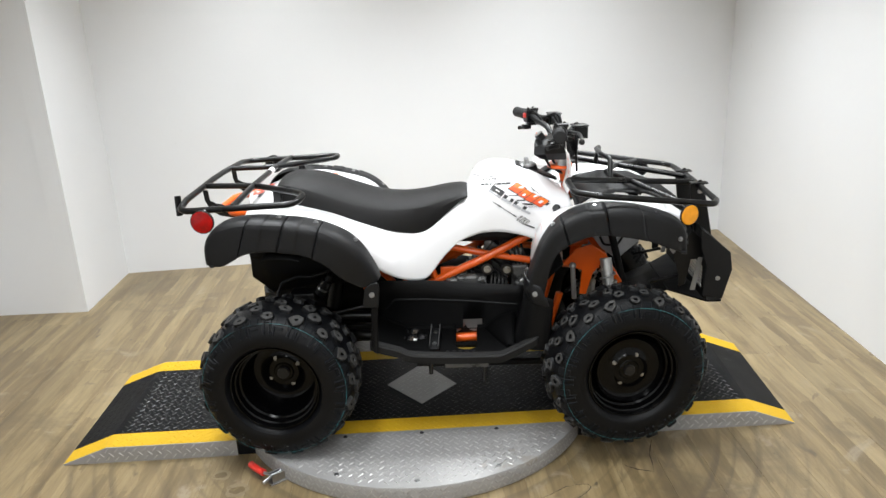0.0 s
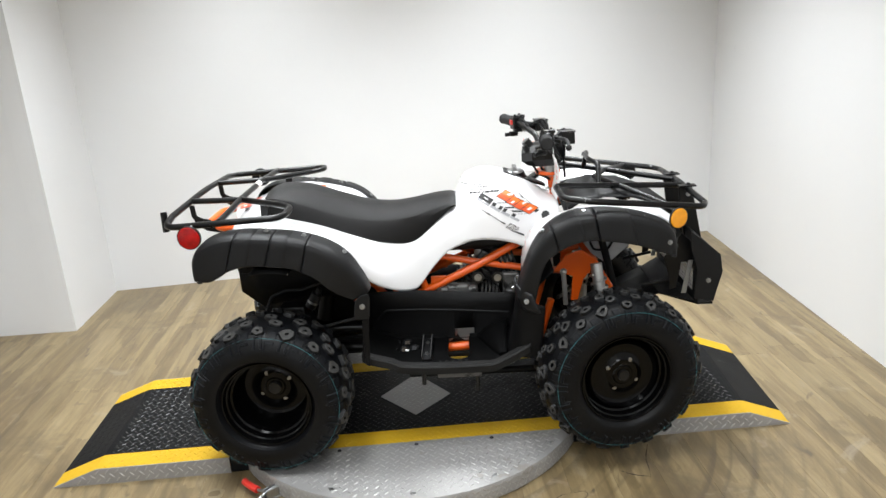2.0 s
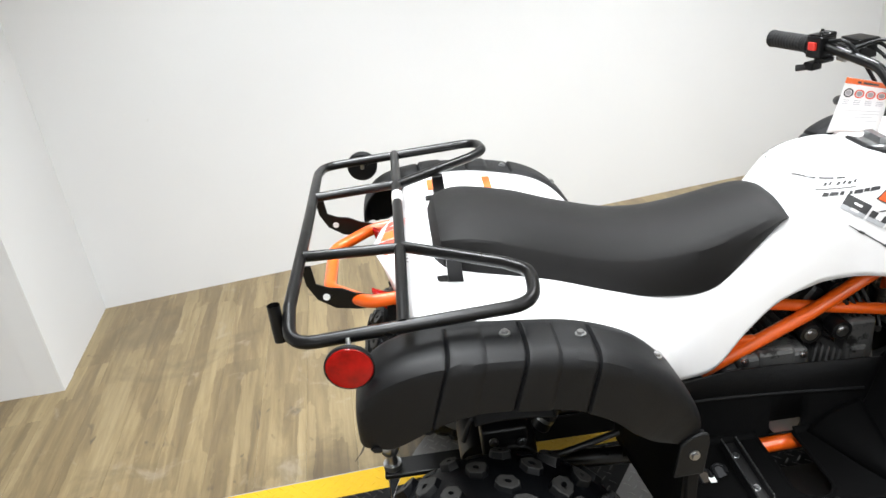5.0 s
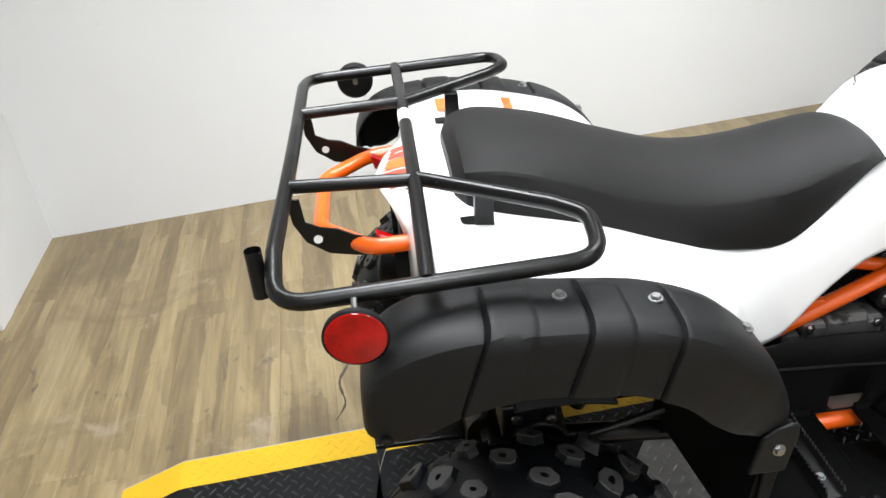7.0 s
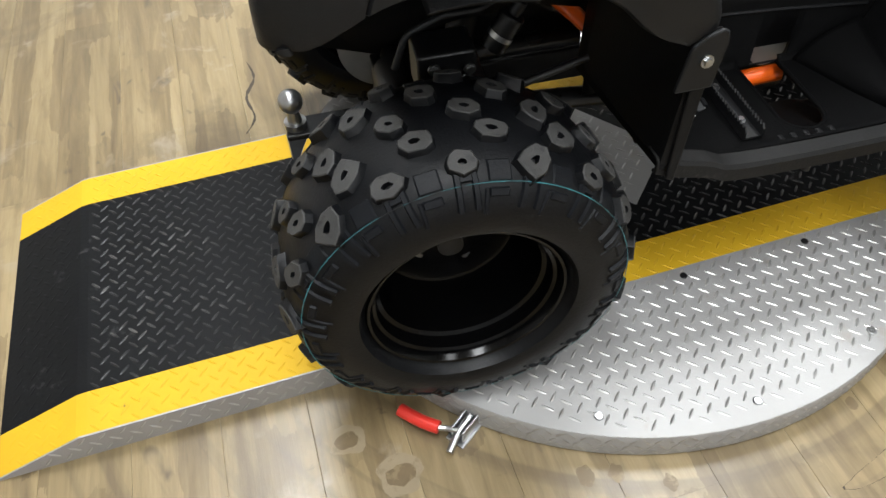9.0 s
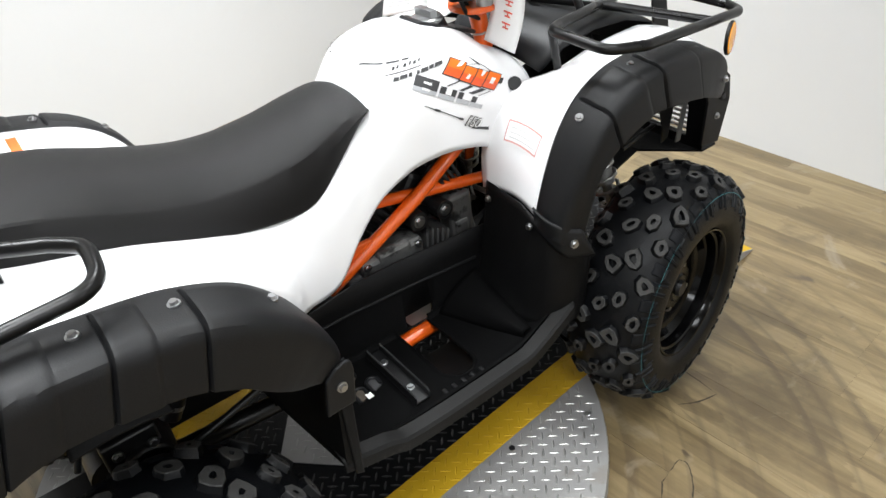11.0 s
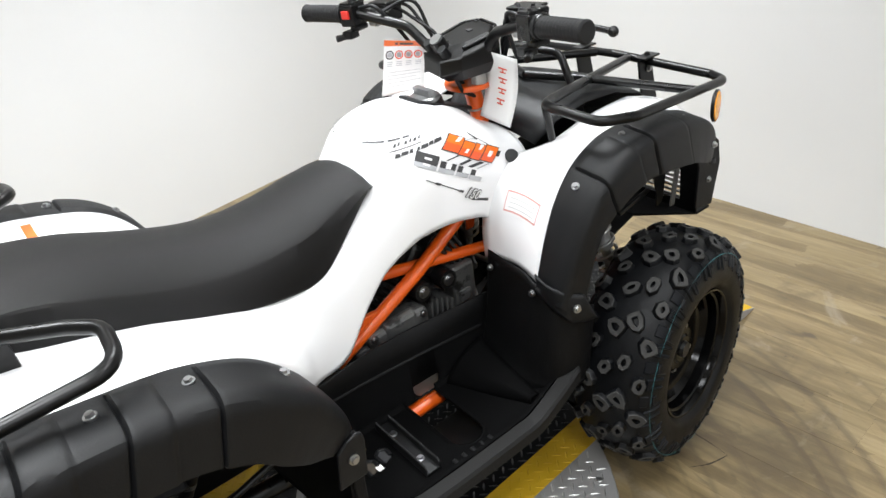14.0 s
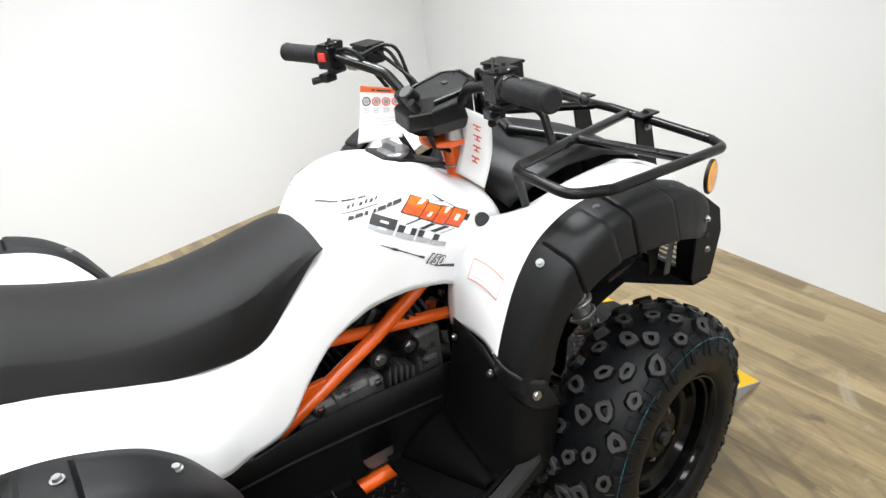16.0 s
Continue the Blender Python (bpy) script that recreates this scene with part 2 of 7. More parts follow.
RUBBER = material("tyre_rubber", (0.0020, 0.0023, 0.0030), 0.44, vary=0.3, scale=14, bump=0.25, bump_scale=260, spec=0.20, wear=(0.008, 0.008, 0.008), wear_amount=0.05, wear_scale=18)
# lighter copy of the rubber, painting the highlights on the raised flank pads
PAD_HIGHLIGHT = material("highlight_rubber", (0.0040, 0.0046, 0.0060), 0.5, vary=0.35, scale=24, bump=0.25, bump_scale=260, spec=0.16, wear=(0.014, 0.0135, 0.013), wear_amount=0.04, wear_scale=30)
LUG_TOP = material("dusty_lug_rubber", (0.026, 0.0255, 0.0245), 0.72, vary=0.7, scale=45, bump=0.4, bump_scale=320, wear=(0.008, 0.0082, 0.0085), wear_amount=0.14, wear_scale=60)
GRIP = material("grip_rubber", (0.013, 0.013, 0.0135), 0.7, vary=0.15, scale=20, spec=0.25, bump=0.3, bump_scale=500)
RIM = material("gloss_black_rim", (0.0014, 0.0014, 0.0015), 0.16, vary=0.15, scale=6, spec=0.18, rough_vary=0.05)
ORANGE = material("orange_frame_paint", (0.76, 0.105, 0.005), 0.32, vary=0.07, scale=12, coat=0.4, bump=0.05, bump_scale=200)
CHROME = material("zinc_bolt", (0.38, 0.385, 0.39), 0.32, 1.0, vary=0.15, scale=60)
ENGINE_GREY = material("mottled_cast_alloy", (0.12, 0.12, 0.118), 0.42, 0.6, vary=0.35, scale=18, bump=0.35, bump_scale=160, wear=(0.018, 0.0175, 0.017), wear_amount=0.2, wear_scale=22)
CAST = material("cast_aluminium", (0.42, 0.42, 0.41), 0.45, 0.9, vary=0.2, scale=25, bump=0.3, bump_scale=220)
RED_LENS = material("red_reflector", (0.30, 0.002, 0.002), 0.10, vary=0.85, scale=48, coat=0.3, spec=0.3, bump=0.12, bump_scale=300)
AMBER_LENS = material("amber_reflector", (0.82, 0.33, 0.014), 0.2, vary=0.2, scale=70, coat=0.15, spec=0.3, bump=0.35, bump_scale=420)
PAPER = material("white_card", (0.84, 0.84, 0.83), 0.6, vary=0.02)
INK_GREY = material("grey_print", (0.33, 0.33, 0.33), 0.6, vary=0.1)
INK_BLACK = material("black_print", (0.035, 0.035, 0.037), 0.4, vary=0.2, scale=60)
INK_SILVER = material("silver_print", (0.42, 0.43, 0.45), 0.35, vary=0.2, scale=50)
INK_ORANGE = material("orange_print", (0.78, 0.135, 0.02), 0.45, vary=0.08)
EMBLEM = material("orange_red_print", (0.80, 0.10, 0.02), 0.35, vary=0.25, scale=14)
EMBLEM_YELLOW = material("amber_print", (0.83, 0.155, 0.012), 0.35, vary=0.2, scale=20)
INK_RED = material("red_print", (0.72, 0.07, 0.035), 0.4, vary=0.15, scale=40)
INK_FAINT = material("faint_red_print", (0.52, 0.24, 0.22), 0.45, vary=0.2, scale=60)
INK_PALE = material("pale_grey_print", (0.46, 0.46, 0.46), 0.5, vary=0.15, scale=80)
RED_PLASTIC = material("red_plastic", (0.60, 0.03, 0.02), 0.35, vary=0.06)
TEAL_LINE = material("teal_paint_line", (0.030, 0.16, 0.185), 0.6, vary=0.6, scale=40, wear=(0.004, 0.005, 0.006), wear_amount=0.23, wear_scale=9)
LIGHT_FACE = bpy.data.materials.new("lamp_diffuser")
LIGHT_FACE.use_nodes = True
LIGHT_FACE.node_tree.nodes["Principled BSDF"].inputs["Emission Color"].default_value = (1, 0.97, 0.93, 1)
LIGHT_FACE.node_tree.nodes["Principled BSDF"].inputs["Emission Strength"].default_value = 2.0

# ---- shaping helpers ----
def part(name, bm, mat, parent=None, label="", smooth=38, thick=0.0, bevel=0.0):
    """Links a bmesh as one mesh object under a thing or a part."""
    bmesh.ops.recalc_face_normals(bm, faces=bm.faces)
    me = bpy.data.meshes.new(name)
    bm.to_mesh(me)
    bm.free()
    me.materials.append(mat)
    if smooth:
        me.polygons.foreach_set("use_smooth", [True] * len(me.polygons))
        me.set_sharp_from_angle(angle=radians(smooth))
    ob = new(name, me)
    ob.parent = parent
    if thick:
        mod = ob.modifiers.new("thickness", "SOLIDIFY")
        mod.thickness, mod.offset = thick, -1
    if bevel:
        mod = ob.modifiers.new("edges", "BEVEL")
        mod.width, mod.segments, mod.limit_method, mod.angle_limit = bevel, 2, "ANGLE", radians(40)
    return tagged(ob, label) if label else ob


def thing(name, m, label, category, group="", kind=""):
    ob = new(name)
    ob.matrix_world = m
    ob.empty_display_size = 0.05
    return tagged(ob, label, category, group, kind)


def box(bm, x0, y0, z0, x1, y1, z1, m=None):
    made = bmesh.ops.create_cube(bm, size=1.0)["verts"]
    for v in made:
        v.co = Vector((x0 + (v.co.x + 0.5) * (x1 - x0), y0 + (v.co.y + 0.5) * (y1 - y0), z0 + (v.co.z + 0.5) * (z1 - z0)))
        if m:
            v.co = m @ v.co
    return made


def rod(bm, a, b, r, r2=None, seg=14, caps=True):
    a, b = Vector(a), Vector(b)
    d = b - a
    m = Matrix.Translation((a + b) / 2) @ d.to_track_quat("Z", "Y").to_matrix().to_4x4()
    bmesh.ops.create_cone(bm, cap_ends=caps, segments=seg, radius1=r, radius2=r if r2 is None else r2, depth=d.length, matrix=m)


def ball(bm, c, r, sx=1, sy=1, sz=1, seg=16):
    bmesh.ops.create_uvsphere(bm, u_segments=seg, v_segments=max(8, seg // 2), radius=r, matrix=Matrix.Translation(c) @ Matrix.Diagonal((sx, sy, sz, 1)))


def filleted(pts, r, n=6, closed=False):
    pts = [Vector(p) for p in pts]
    out, k = [], len(pts)
    for i, p in enumerate(pts):
        if not closed and i in (0, k - 1):
            out.append(p)
            continue
        a, b = pts[i - 1] - p, pts[(i + 1) % k] - p
        ang = a.angle(b, math.pi)
        cut = min(r / math.tan(ang / 2) if ang > 0.05 else 0, a.length * 0.48, b.length * 0.48)
        p0, p1 = p + a.normalized() * cut, p + b.normalized() * cut
        for j in range(n + 1):
            t = j / n
            out.append(p0 * (1 - t) ** 2 + p * 2 * t * (1 - t) + p1 * t * t)
    return out


def tube(bm, pts, r, bend=0.03, seg=12, closed=False, n=6):
    """A bent round tube along the points, its corners rounded by bend."""
    path = filleted(pts, bend, n, closed)
    k = len(path)
    rings, nrm = [], None
    for i, p in enumerate(path):
        a = path[i - 1] if (i or closed) else p
        b = path[(i + 1) % k] if (i < k - 1 or closed) else p
        d = (b - a).normalized()
        if nrm is None:
            nrm = d.orthogonal().normalized()
        nrm = (nrm - d * nrm.dot(d)).normalized()
        side = d.cross(nrm)
        rings.append([bm.verts.new(p + (nrm * math.cos(u) + side * math.sin(u)) * r) for u in [2 * math.pi * j / seg for j in range(seg)]])
    for i in range(k if closed else k - 1):
        a, b = rings[i], rings[(i + 1) % k]
        for j in range(seg):
            bm.faces.new((a[j], a[(j + 1) % seg], b[(j + 1) % seg], b[j]))
    if not closed:
        bm.faces.new(rings[0][::-1])
        bm.faces.new(rings[-1])


def spline(keys, n):
    """n points on a Catmull-Rom curve through the keys (tuples of any length)."""
    k = np.array(keys, float)
    seg = np.linalg.norm(np.diff(k, axis=0), axis=1)
    at = np.r_[0, np.cumsum(seg)]
    out = []
    for s in np.linspace(0, at[-1], n):
        i = min(int(np.searchsorted(at, s, "right")) - 1, len(k) - 2)
        i = max(i, 0)
        t = (s - at[i]) / max(seg[i], 1e-9)
        p0, p1, p2, p3 = k[max(i - 1, 0)], k[i], k[i + 1], k[min(i + 2, len(k) - 1)]
        out.append(0.5 * (2 * p1 + (p2 - p0) * t + (2 * p0 - 5 * p1 + 4 * p2 - p3) * t * t + (3 * p1 - p0 - 3 * p2 + p3) * t ** 3))
    return out


def along(keys, xs):
    """Values of piecewise smooth curves at xs: keys are rows of (x, v1, v2, ...)."""
    k = np.array(keys, float)
    out = []
    for x in xs:
        i = int(np.clip(np.searchsorted(k[:, 0], x, "right") - 1, 0, len(k) - 2))
        h = k[i + 1, 0] - k[i, 0]
        t = np.clip((x - k[i, 0]) / h, 0, 1)
        p1, p2 = k[i, 1:], k[i + 1, 1:]
        m1 = (k[i + 1, 1:] - k[i - 1, 1:]) / (k[i + 1, 0] - k[i - 1, 0]) if i else (p2 - p1) / h
        m2 = (k[i + 2, 1:] - k[i, 1:]) / (k[i + 2, 0] - k[i, 0]) if i + 2 < len(k) else (p2 - p1) / h
        out.append((2 * t ** 3 - 3 * t * t + 1) * p1 + (t ** 3 - 2 * t * t + t) * h * m1 + (3 * t * t - 2 * t ** 3) * p2 + (t ** 3 - t * t) * h * m2)
    return np.array(out)


def skin(bm, rows, closed=False):
    """Quads over a grid of places; closed joins the ends of each row."""
    vs = [[bm.verts.new(p) for p in row] for row in rows]
    for a, b in zip(vs, vs[1:]):
        k = len(a)
        for j in range(k if closed else k - 1):
            bm.faces.new((a[j], a[(j + 1) % k], b[(j + 1) % k], b[j]))
    return vs


def lathe(bm, profile, seg=64, axis="y"):
    """Turns (offset along the axis, radius) pairs round the axis."""
    rows = []
    for i in range(seg):
        u = 2 * math.pi * i / seg
        rows.append([bm.verts.new((r * math.sin(u), o, r * math.cos(u))) for o, r in profile])
    for i in range(seg):
        a, b = rows[i], rows[(i + 1) % seg]
        for j in range(len(profile) - 1):
            bm.faces.new((a[j], a[j + 1], b[j + 1], b[j]))


def prism(bm, outline, lo, hi, axis="y"):
    """A plate: the outline (pairs) extruded along one axis from lo to hi. Pairs are x,z for y; x,y for z; y,z for x."""
    def at(p, h):
        return (p[0], h, p[1]) if axis == "y" else (p[0], p[1], h) if axis == "z" else (h, p[0], p[1])
    a = [bm.verts.new(at(p, lo)) for p in outline]
    b = [bm.verts.new(at(p, hi)) for p in outline]
    k = len(outline)
    for i in range(k):
        bm.faces.new((a[i], a[(i + 1) % k], b[(i + 1) % k], b[i]))
    bm.faces.new(a[::-1])
    bm.faces.new(b)


def bolt(parent, place, way, r=0.008, name="bolt", mat=None):
    bm = bmesh.new()
    p, d = Vector(place), Vector(way).normalized()
    rod(bm, p - d * 0.002, p + d * 0.0015, r * 1.35, seg=18)
    rod(bm, p + d * 0.0015, p + d * 0.006, r, r * 0.86, seg=6 if mat is None else 14)
    return part(name, bm, mat or CHROME, parent, smooth=30)

# ---- room ----
def wall(name, a, b, h, thick, label, z0=0.0, mat=None):
    """A wall from a to b on the floor; its thickness lies to the right of that way."""
    a, b = Vector((*a, 0)), Vector((*b, 0))
    d = (b - a).normalized()
    n = Vector((d.y, -d.x, 0)) * thick
    bm = bmesh.new()
    prism(bm, [tuple(p.xy) for p in (a, b, b + n, a + n)], z0, h, "z")
    return tagged(part(name, bm, mat or WALL, smooth=0), label, "wall", kind="structure")


ROOM_H = 2.68
CORNERS = dict(back_left=(-1.875, 1.655), back_right=(1.905, 1.955), pier_in=(-1.87, 1.05), pier_out=(-2.43, 1.06), front_left=(-2.45, -4.3), front_right=(1.62, -4.3))
C = CORNERS
wall("wall_north", C["back_right"], C["back_left"], ROOM_H, 0.12, "smooth white painted wall behind the turntable")
wall("wall_pier_side", C["back_left"], C["pier_in"], ROOM_H, 0.10, "white painted return face of the boxed-out pier")
wall("wall_pier_front", C["pier_in"], C["pier_out"], ROOM_H, 0.10, "white painted front face of the boxed-out pier")
wall("wall_west", C["pier_out"], C["front_left"], ROOM_H, 0.12, "smooth white painted side wall meeting a plank floor")
wall("wall_south", C["front_left"], C["front_right"], ROOM_H, 0.12, "plain white wall closing the room")
wall("wall_east", C["front_right"], C["back_right"], ROOM_H, 0.12, "white painted side wall with a grey ledge strip high up")
bm = bmesh.new()
box(bm, -2.7, -4.5, ROOM_H, 2.2, 2.2, ROOM_H + 0.1)
tagged(part("ceiling", bm, CEILING, smooth=0), "plain off-white ceiling, out of view, with added lamp panels", "ceiling", kind="structure")
d_east = (Vector((*C["back_right"], 0)) - Vector((*C["front_right"], 0))).normalized()
bm = bmesh.new()
m_east = Matrix.Translation((*C["front_right"], 0)) @ d_east.to_track_quat("Y", "Z").to_matrix().to_4x4()
box(bm, -0.035, 0.02, 1.565, -0.002, 6.24, 1.66, m_east)
tagged(part("trim", bm, TRIM_GREY, smooth=0, bevel=0.004), "grey ledge strip running along the white wall", "trim", kind="structure")
for lx, ly, watts, spread in LAMPS:
    fix = thing("unseen_ceiling_light", pose(lx, ly, ROOM_H), "unseen flat rectangular ceiling light panel with white frame, added to light the room", "ceiling light", "ceiling lights")
    bm = bmesh.new()
    for sx in (-1, 1):
        box(bm, sx * 0.29 - 0.015, -0.6, -0.03, sx * 0.29 + 0.015, 0.6, 0)
        box(bm, -0.275, sx * 0.585 - 0.015, -0.03, 0.275, sx * 0.585 + 0.015, 0)
    part("frame", bm, CEILING, fix, smooth=0)
    bm = bmesh.new()
    box(bm, -0.275, -0.57, -0.015, 0.275, 0.57, -0.006)
    part("diffuser", bm, LIGHT_FACE, fix, smooth=0)


# ---- turntable and ramps ----
PIVOT, DISC_R, DECK_Z = (-0.12, -0.060), 0.655, 0.06
BAND = (-0.388, -0.304, 0.178, 0.262)


def disc_strip(y0, y1, n=48):
    """Outline of the part of the round top that lies between two lines of constant y."""
    a0 = math.asin(max(-1, min(1, (y0 - PIVOT[1]) / DISC_R)))
    a1 = math.asin(max(-1, min(1, (y1 - PIVOT[1]) / DISC_R)))
    right = [a0 + (a1 - a0) * i / n for i in range(n + 1)]
    pts = [(PIVOT[0] + DISC_R * math.cos(a), PIVOT[1] + DISC_R * math.sin(a)) for a in right]
    pts += [(PIVOT[0] - DISC_R * math.cos(a), PIVOT[1] + DISC_R * math.sin(a)) for a in reversed(right)]
    out = []
    for p in pts:
        if not out or (Vector(p) - Vector(out[-1])).length > 1e-5:
            out.append(p)
    if (Vector(out[0]) - Vector(out[-1])).length < 1e-5:
        out.pop()
    return out


def lug(bm, m, length=0.0245, width=0.0056, height=0.0016):
    """One raised lens-shaped lug of a tread plate."""
    ring = []
    for i in range(8):
        u = 2 * math.pi * i / 8
        ring.append(bm.verts.new(m @ Vector((math.cos(u) * length / 2, math.sin(u) * width / 2 * (1 if i % 4 else 0.6), 0))))
    top = [bm.verts.new(m @ Vector((x, 0, height))) for x in (-length * 0.26, length * 0.26)]
    t0, t1 = top
    for i in range(8):
        a, b = ring[i], ring[(i + 1) % 8]
        ta, tb = (t1 if i in (0, 1, 7) else t0), (t1 if (i + 1) % 8 in (0, 1, 7) else t0)
        if ta is tb:
            bm.faces.new((a, b, ta))
        else:
            bm.faces.new((a, b, tb, ta))


def lugs(inside, x0, x1, y0, y1, m=None, pitch=0.0235, turn=0.0, height=0.0016):
    """Lugs in the usual woven array over the part of a rectangle for which inside(x, y) holds."""
    bm = bmesh.new()
    c = Vector(((x0 + x1) / 2, (y0 + y1) / 2))
    half = int(1.45 * max(x1 - x0, y1 - y0) / pitch) + 2
    for i in range(-half, half):
        for j in range(-half, half):
            p = c + Vector(((i - j) * pitch * 0.7071, (i + j) * pitch * 0.7071))
            if x0 < p.x < x1 and y0 < p.y < y1 and inside(p.x, p.y):
                k = pose(p.x, p.y, 0, 0, 0, turn + (45 if (i + j) % 2 else -45))
                lug(bm, m @ k if m else k, height=height)
    return bm


# corners of the bare diamond let into the black deck
DIAMOND = [(0.038, -0.072), (-0.091, 0.117), (-0.233, -0.052), (-0.100, -0.211)]


def in_diamond(x, y, grow=0.0):
    """Whether a place lies inside the diamond grown by so much on every side."""
    for (ax, ay), (bx, by) in zip(DIAMOND, DIAMOND[1:] + DIAMOND[:1]):
        if ((bx - ax) * (y - ay) - (by - ay) * (x - ax)) / math.hypot(bx - ax, by - ay) < -grow:
            return False
    return True


turntable = thing("turntable", pose(0, 0, 0), "round tread-plate turntable with a black deck between yellow bands", "turntable")
top_m = pose(0, 0, DECK_Z)
for nm, y0, y1, mat, lab in (("near_plate", PIVOT[1] - DISC_R, BAND[0], STEEL, "bare aluminium tread plate segment"), ("yellow_band", BAND[0], BAND[1], DECK_YELLOW, "scuffed yellow painted band"), ("deck", BAND[1], BAND[2], DECK_BLACK, "black painted tread plate deck"),
                         ("yellow_band", BAND[2], BAND[3], DECK_YELLOW, "scuffed yellow painted band"), ("far_plate", BAND[3], PIVOT[1] + DISC_R, STEEL, "bare aluminium tread plate segment")):
    bm = bmesh.new()
    outline = disc_strip(y0, y1)
    prism(bm, outline, DECK_Z - 0.004, DECK_Z, "z")
    plate = part(nm.replace("near_", "").replace("far_", ""), bm, mat, turntable, lab, smooth=0)
    bm = lugs(lambda x, y: (x - PIVOT[0]) ** 2 + (y - PIVOT[1]) ** 2 < (DISC_R - 0.018) ** 2 and not (mat is DECK_BLACK and in_diamond(x, y, 0.02)), -0.80, 0.56, y0 + 0.008, y1 - 0.008, top_m)
    tagged(part("tread_relief", bm, DECK_LUG if mat is DECK_BLACK else (STEEL_LUG if mat is STEEL else mat), plate, smooth=50), kind="stuff")
bm = bmesh.new()
prism(bm, DIAMOND, DECK_Z, DECK_Z + 0.0025, "z")
diamond = part("diamond_plate", bm, STEEL, turntable, "bare aluminium diamond in the black deck", smooth=0)
tagged(part("tread_relief", lugs(lambda x, y: in_diamond(x, y, -0.014), -0.3, 0.12, -0.25, 0.15, pose(0, 0, DECK_Z + 0.0025)), STEEL_LUG, diamond, smooth=50), kind="stuff")
bm = bmesh.new()
lathe(bm, [(0.0, DISC_R - 0.004), (DECK_Z - 0.001, DISC_R - 0.004), (DECK_Z - 0.0005, DISC_R + 0.001), (DECK_Z - 0.004, DISC_R + 0.003), (0.003, DISC_R + 0.003), (0.003, DISC_R - 0.004)], 96)
bmesh.ops.transform(bm, matrix=pose(PIVOT[0], PIVOT[1], 0, 90), verts=bm.verts)
for v in bm.verts:
    v.co.z = abs(v.co.z)
skirt = part("rim_skirt", bm, STEEL, turntable, "aluminium skirt of the turntable", smooth=30)
bm = bmesh.new()
for i in range(210):
    for j in range(3):
        a = 2 * math.pi * (i + 0.5 * (j % 2)) / 210
        rim_m = Matrix.Translation((PIVOT[0] + (DISC_R + 0.003) * math.cos(a), PIVOT[1] + (DISC_R + 0.003) * math.sin(a), 0.012 + 0.018 * j)) @ Matrix.Rotation(a + math.pi / 2, 4, "Z") @ Matrix.Rotation(math.pi / 2, 4, "X")
        lug(bm, rim_m @ pose(0, 0, 0, 0, 0, 45 if (i + j // 2) % 2 else -45), 0.02, 0.005, 0.0014)
tagged(part("tread_relief", bm, STEEL_LUG, skirt, smooth=50), kind="stuff")
SCREW_RING = [-114.7, -90.2, -65.2, -41, -139, 41, 65, 90, 115, 139]
for a in SCREW_RING:
    p = (PIVOT[0] + 0.622 * math.cos(radians(a)), PIVOT[1] + 0.622 * math.sin(radians(a)), DECK_Z + 0.001)
    bm = bmesh.new()
    rod(bm, p, (p[0], p[1], p[2] + 0.0022), 0.0085, 0.0065, seg=16)
    rod(bm, (p[0], p[1], p[2] + 0.0022), (p[0], p[1], p[2] + 0.003), 0.0025, seg=6)
    part("screw", bm, CHROME, turntable, smooth=30)
for x in (-0.37, -0.104, 0.158):
    bm = bmesh.new()
    rod(bm, (x, -0.409, DECK_Z + 0.001), (x, -0.409, DECK_Z + 0.0032), 0.0075, 0.006, seg=14)
    part("screw", bm, BLACK_METAL, turntable, smooth=30)


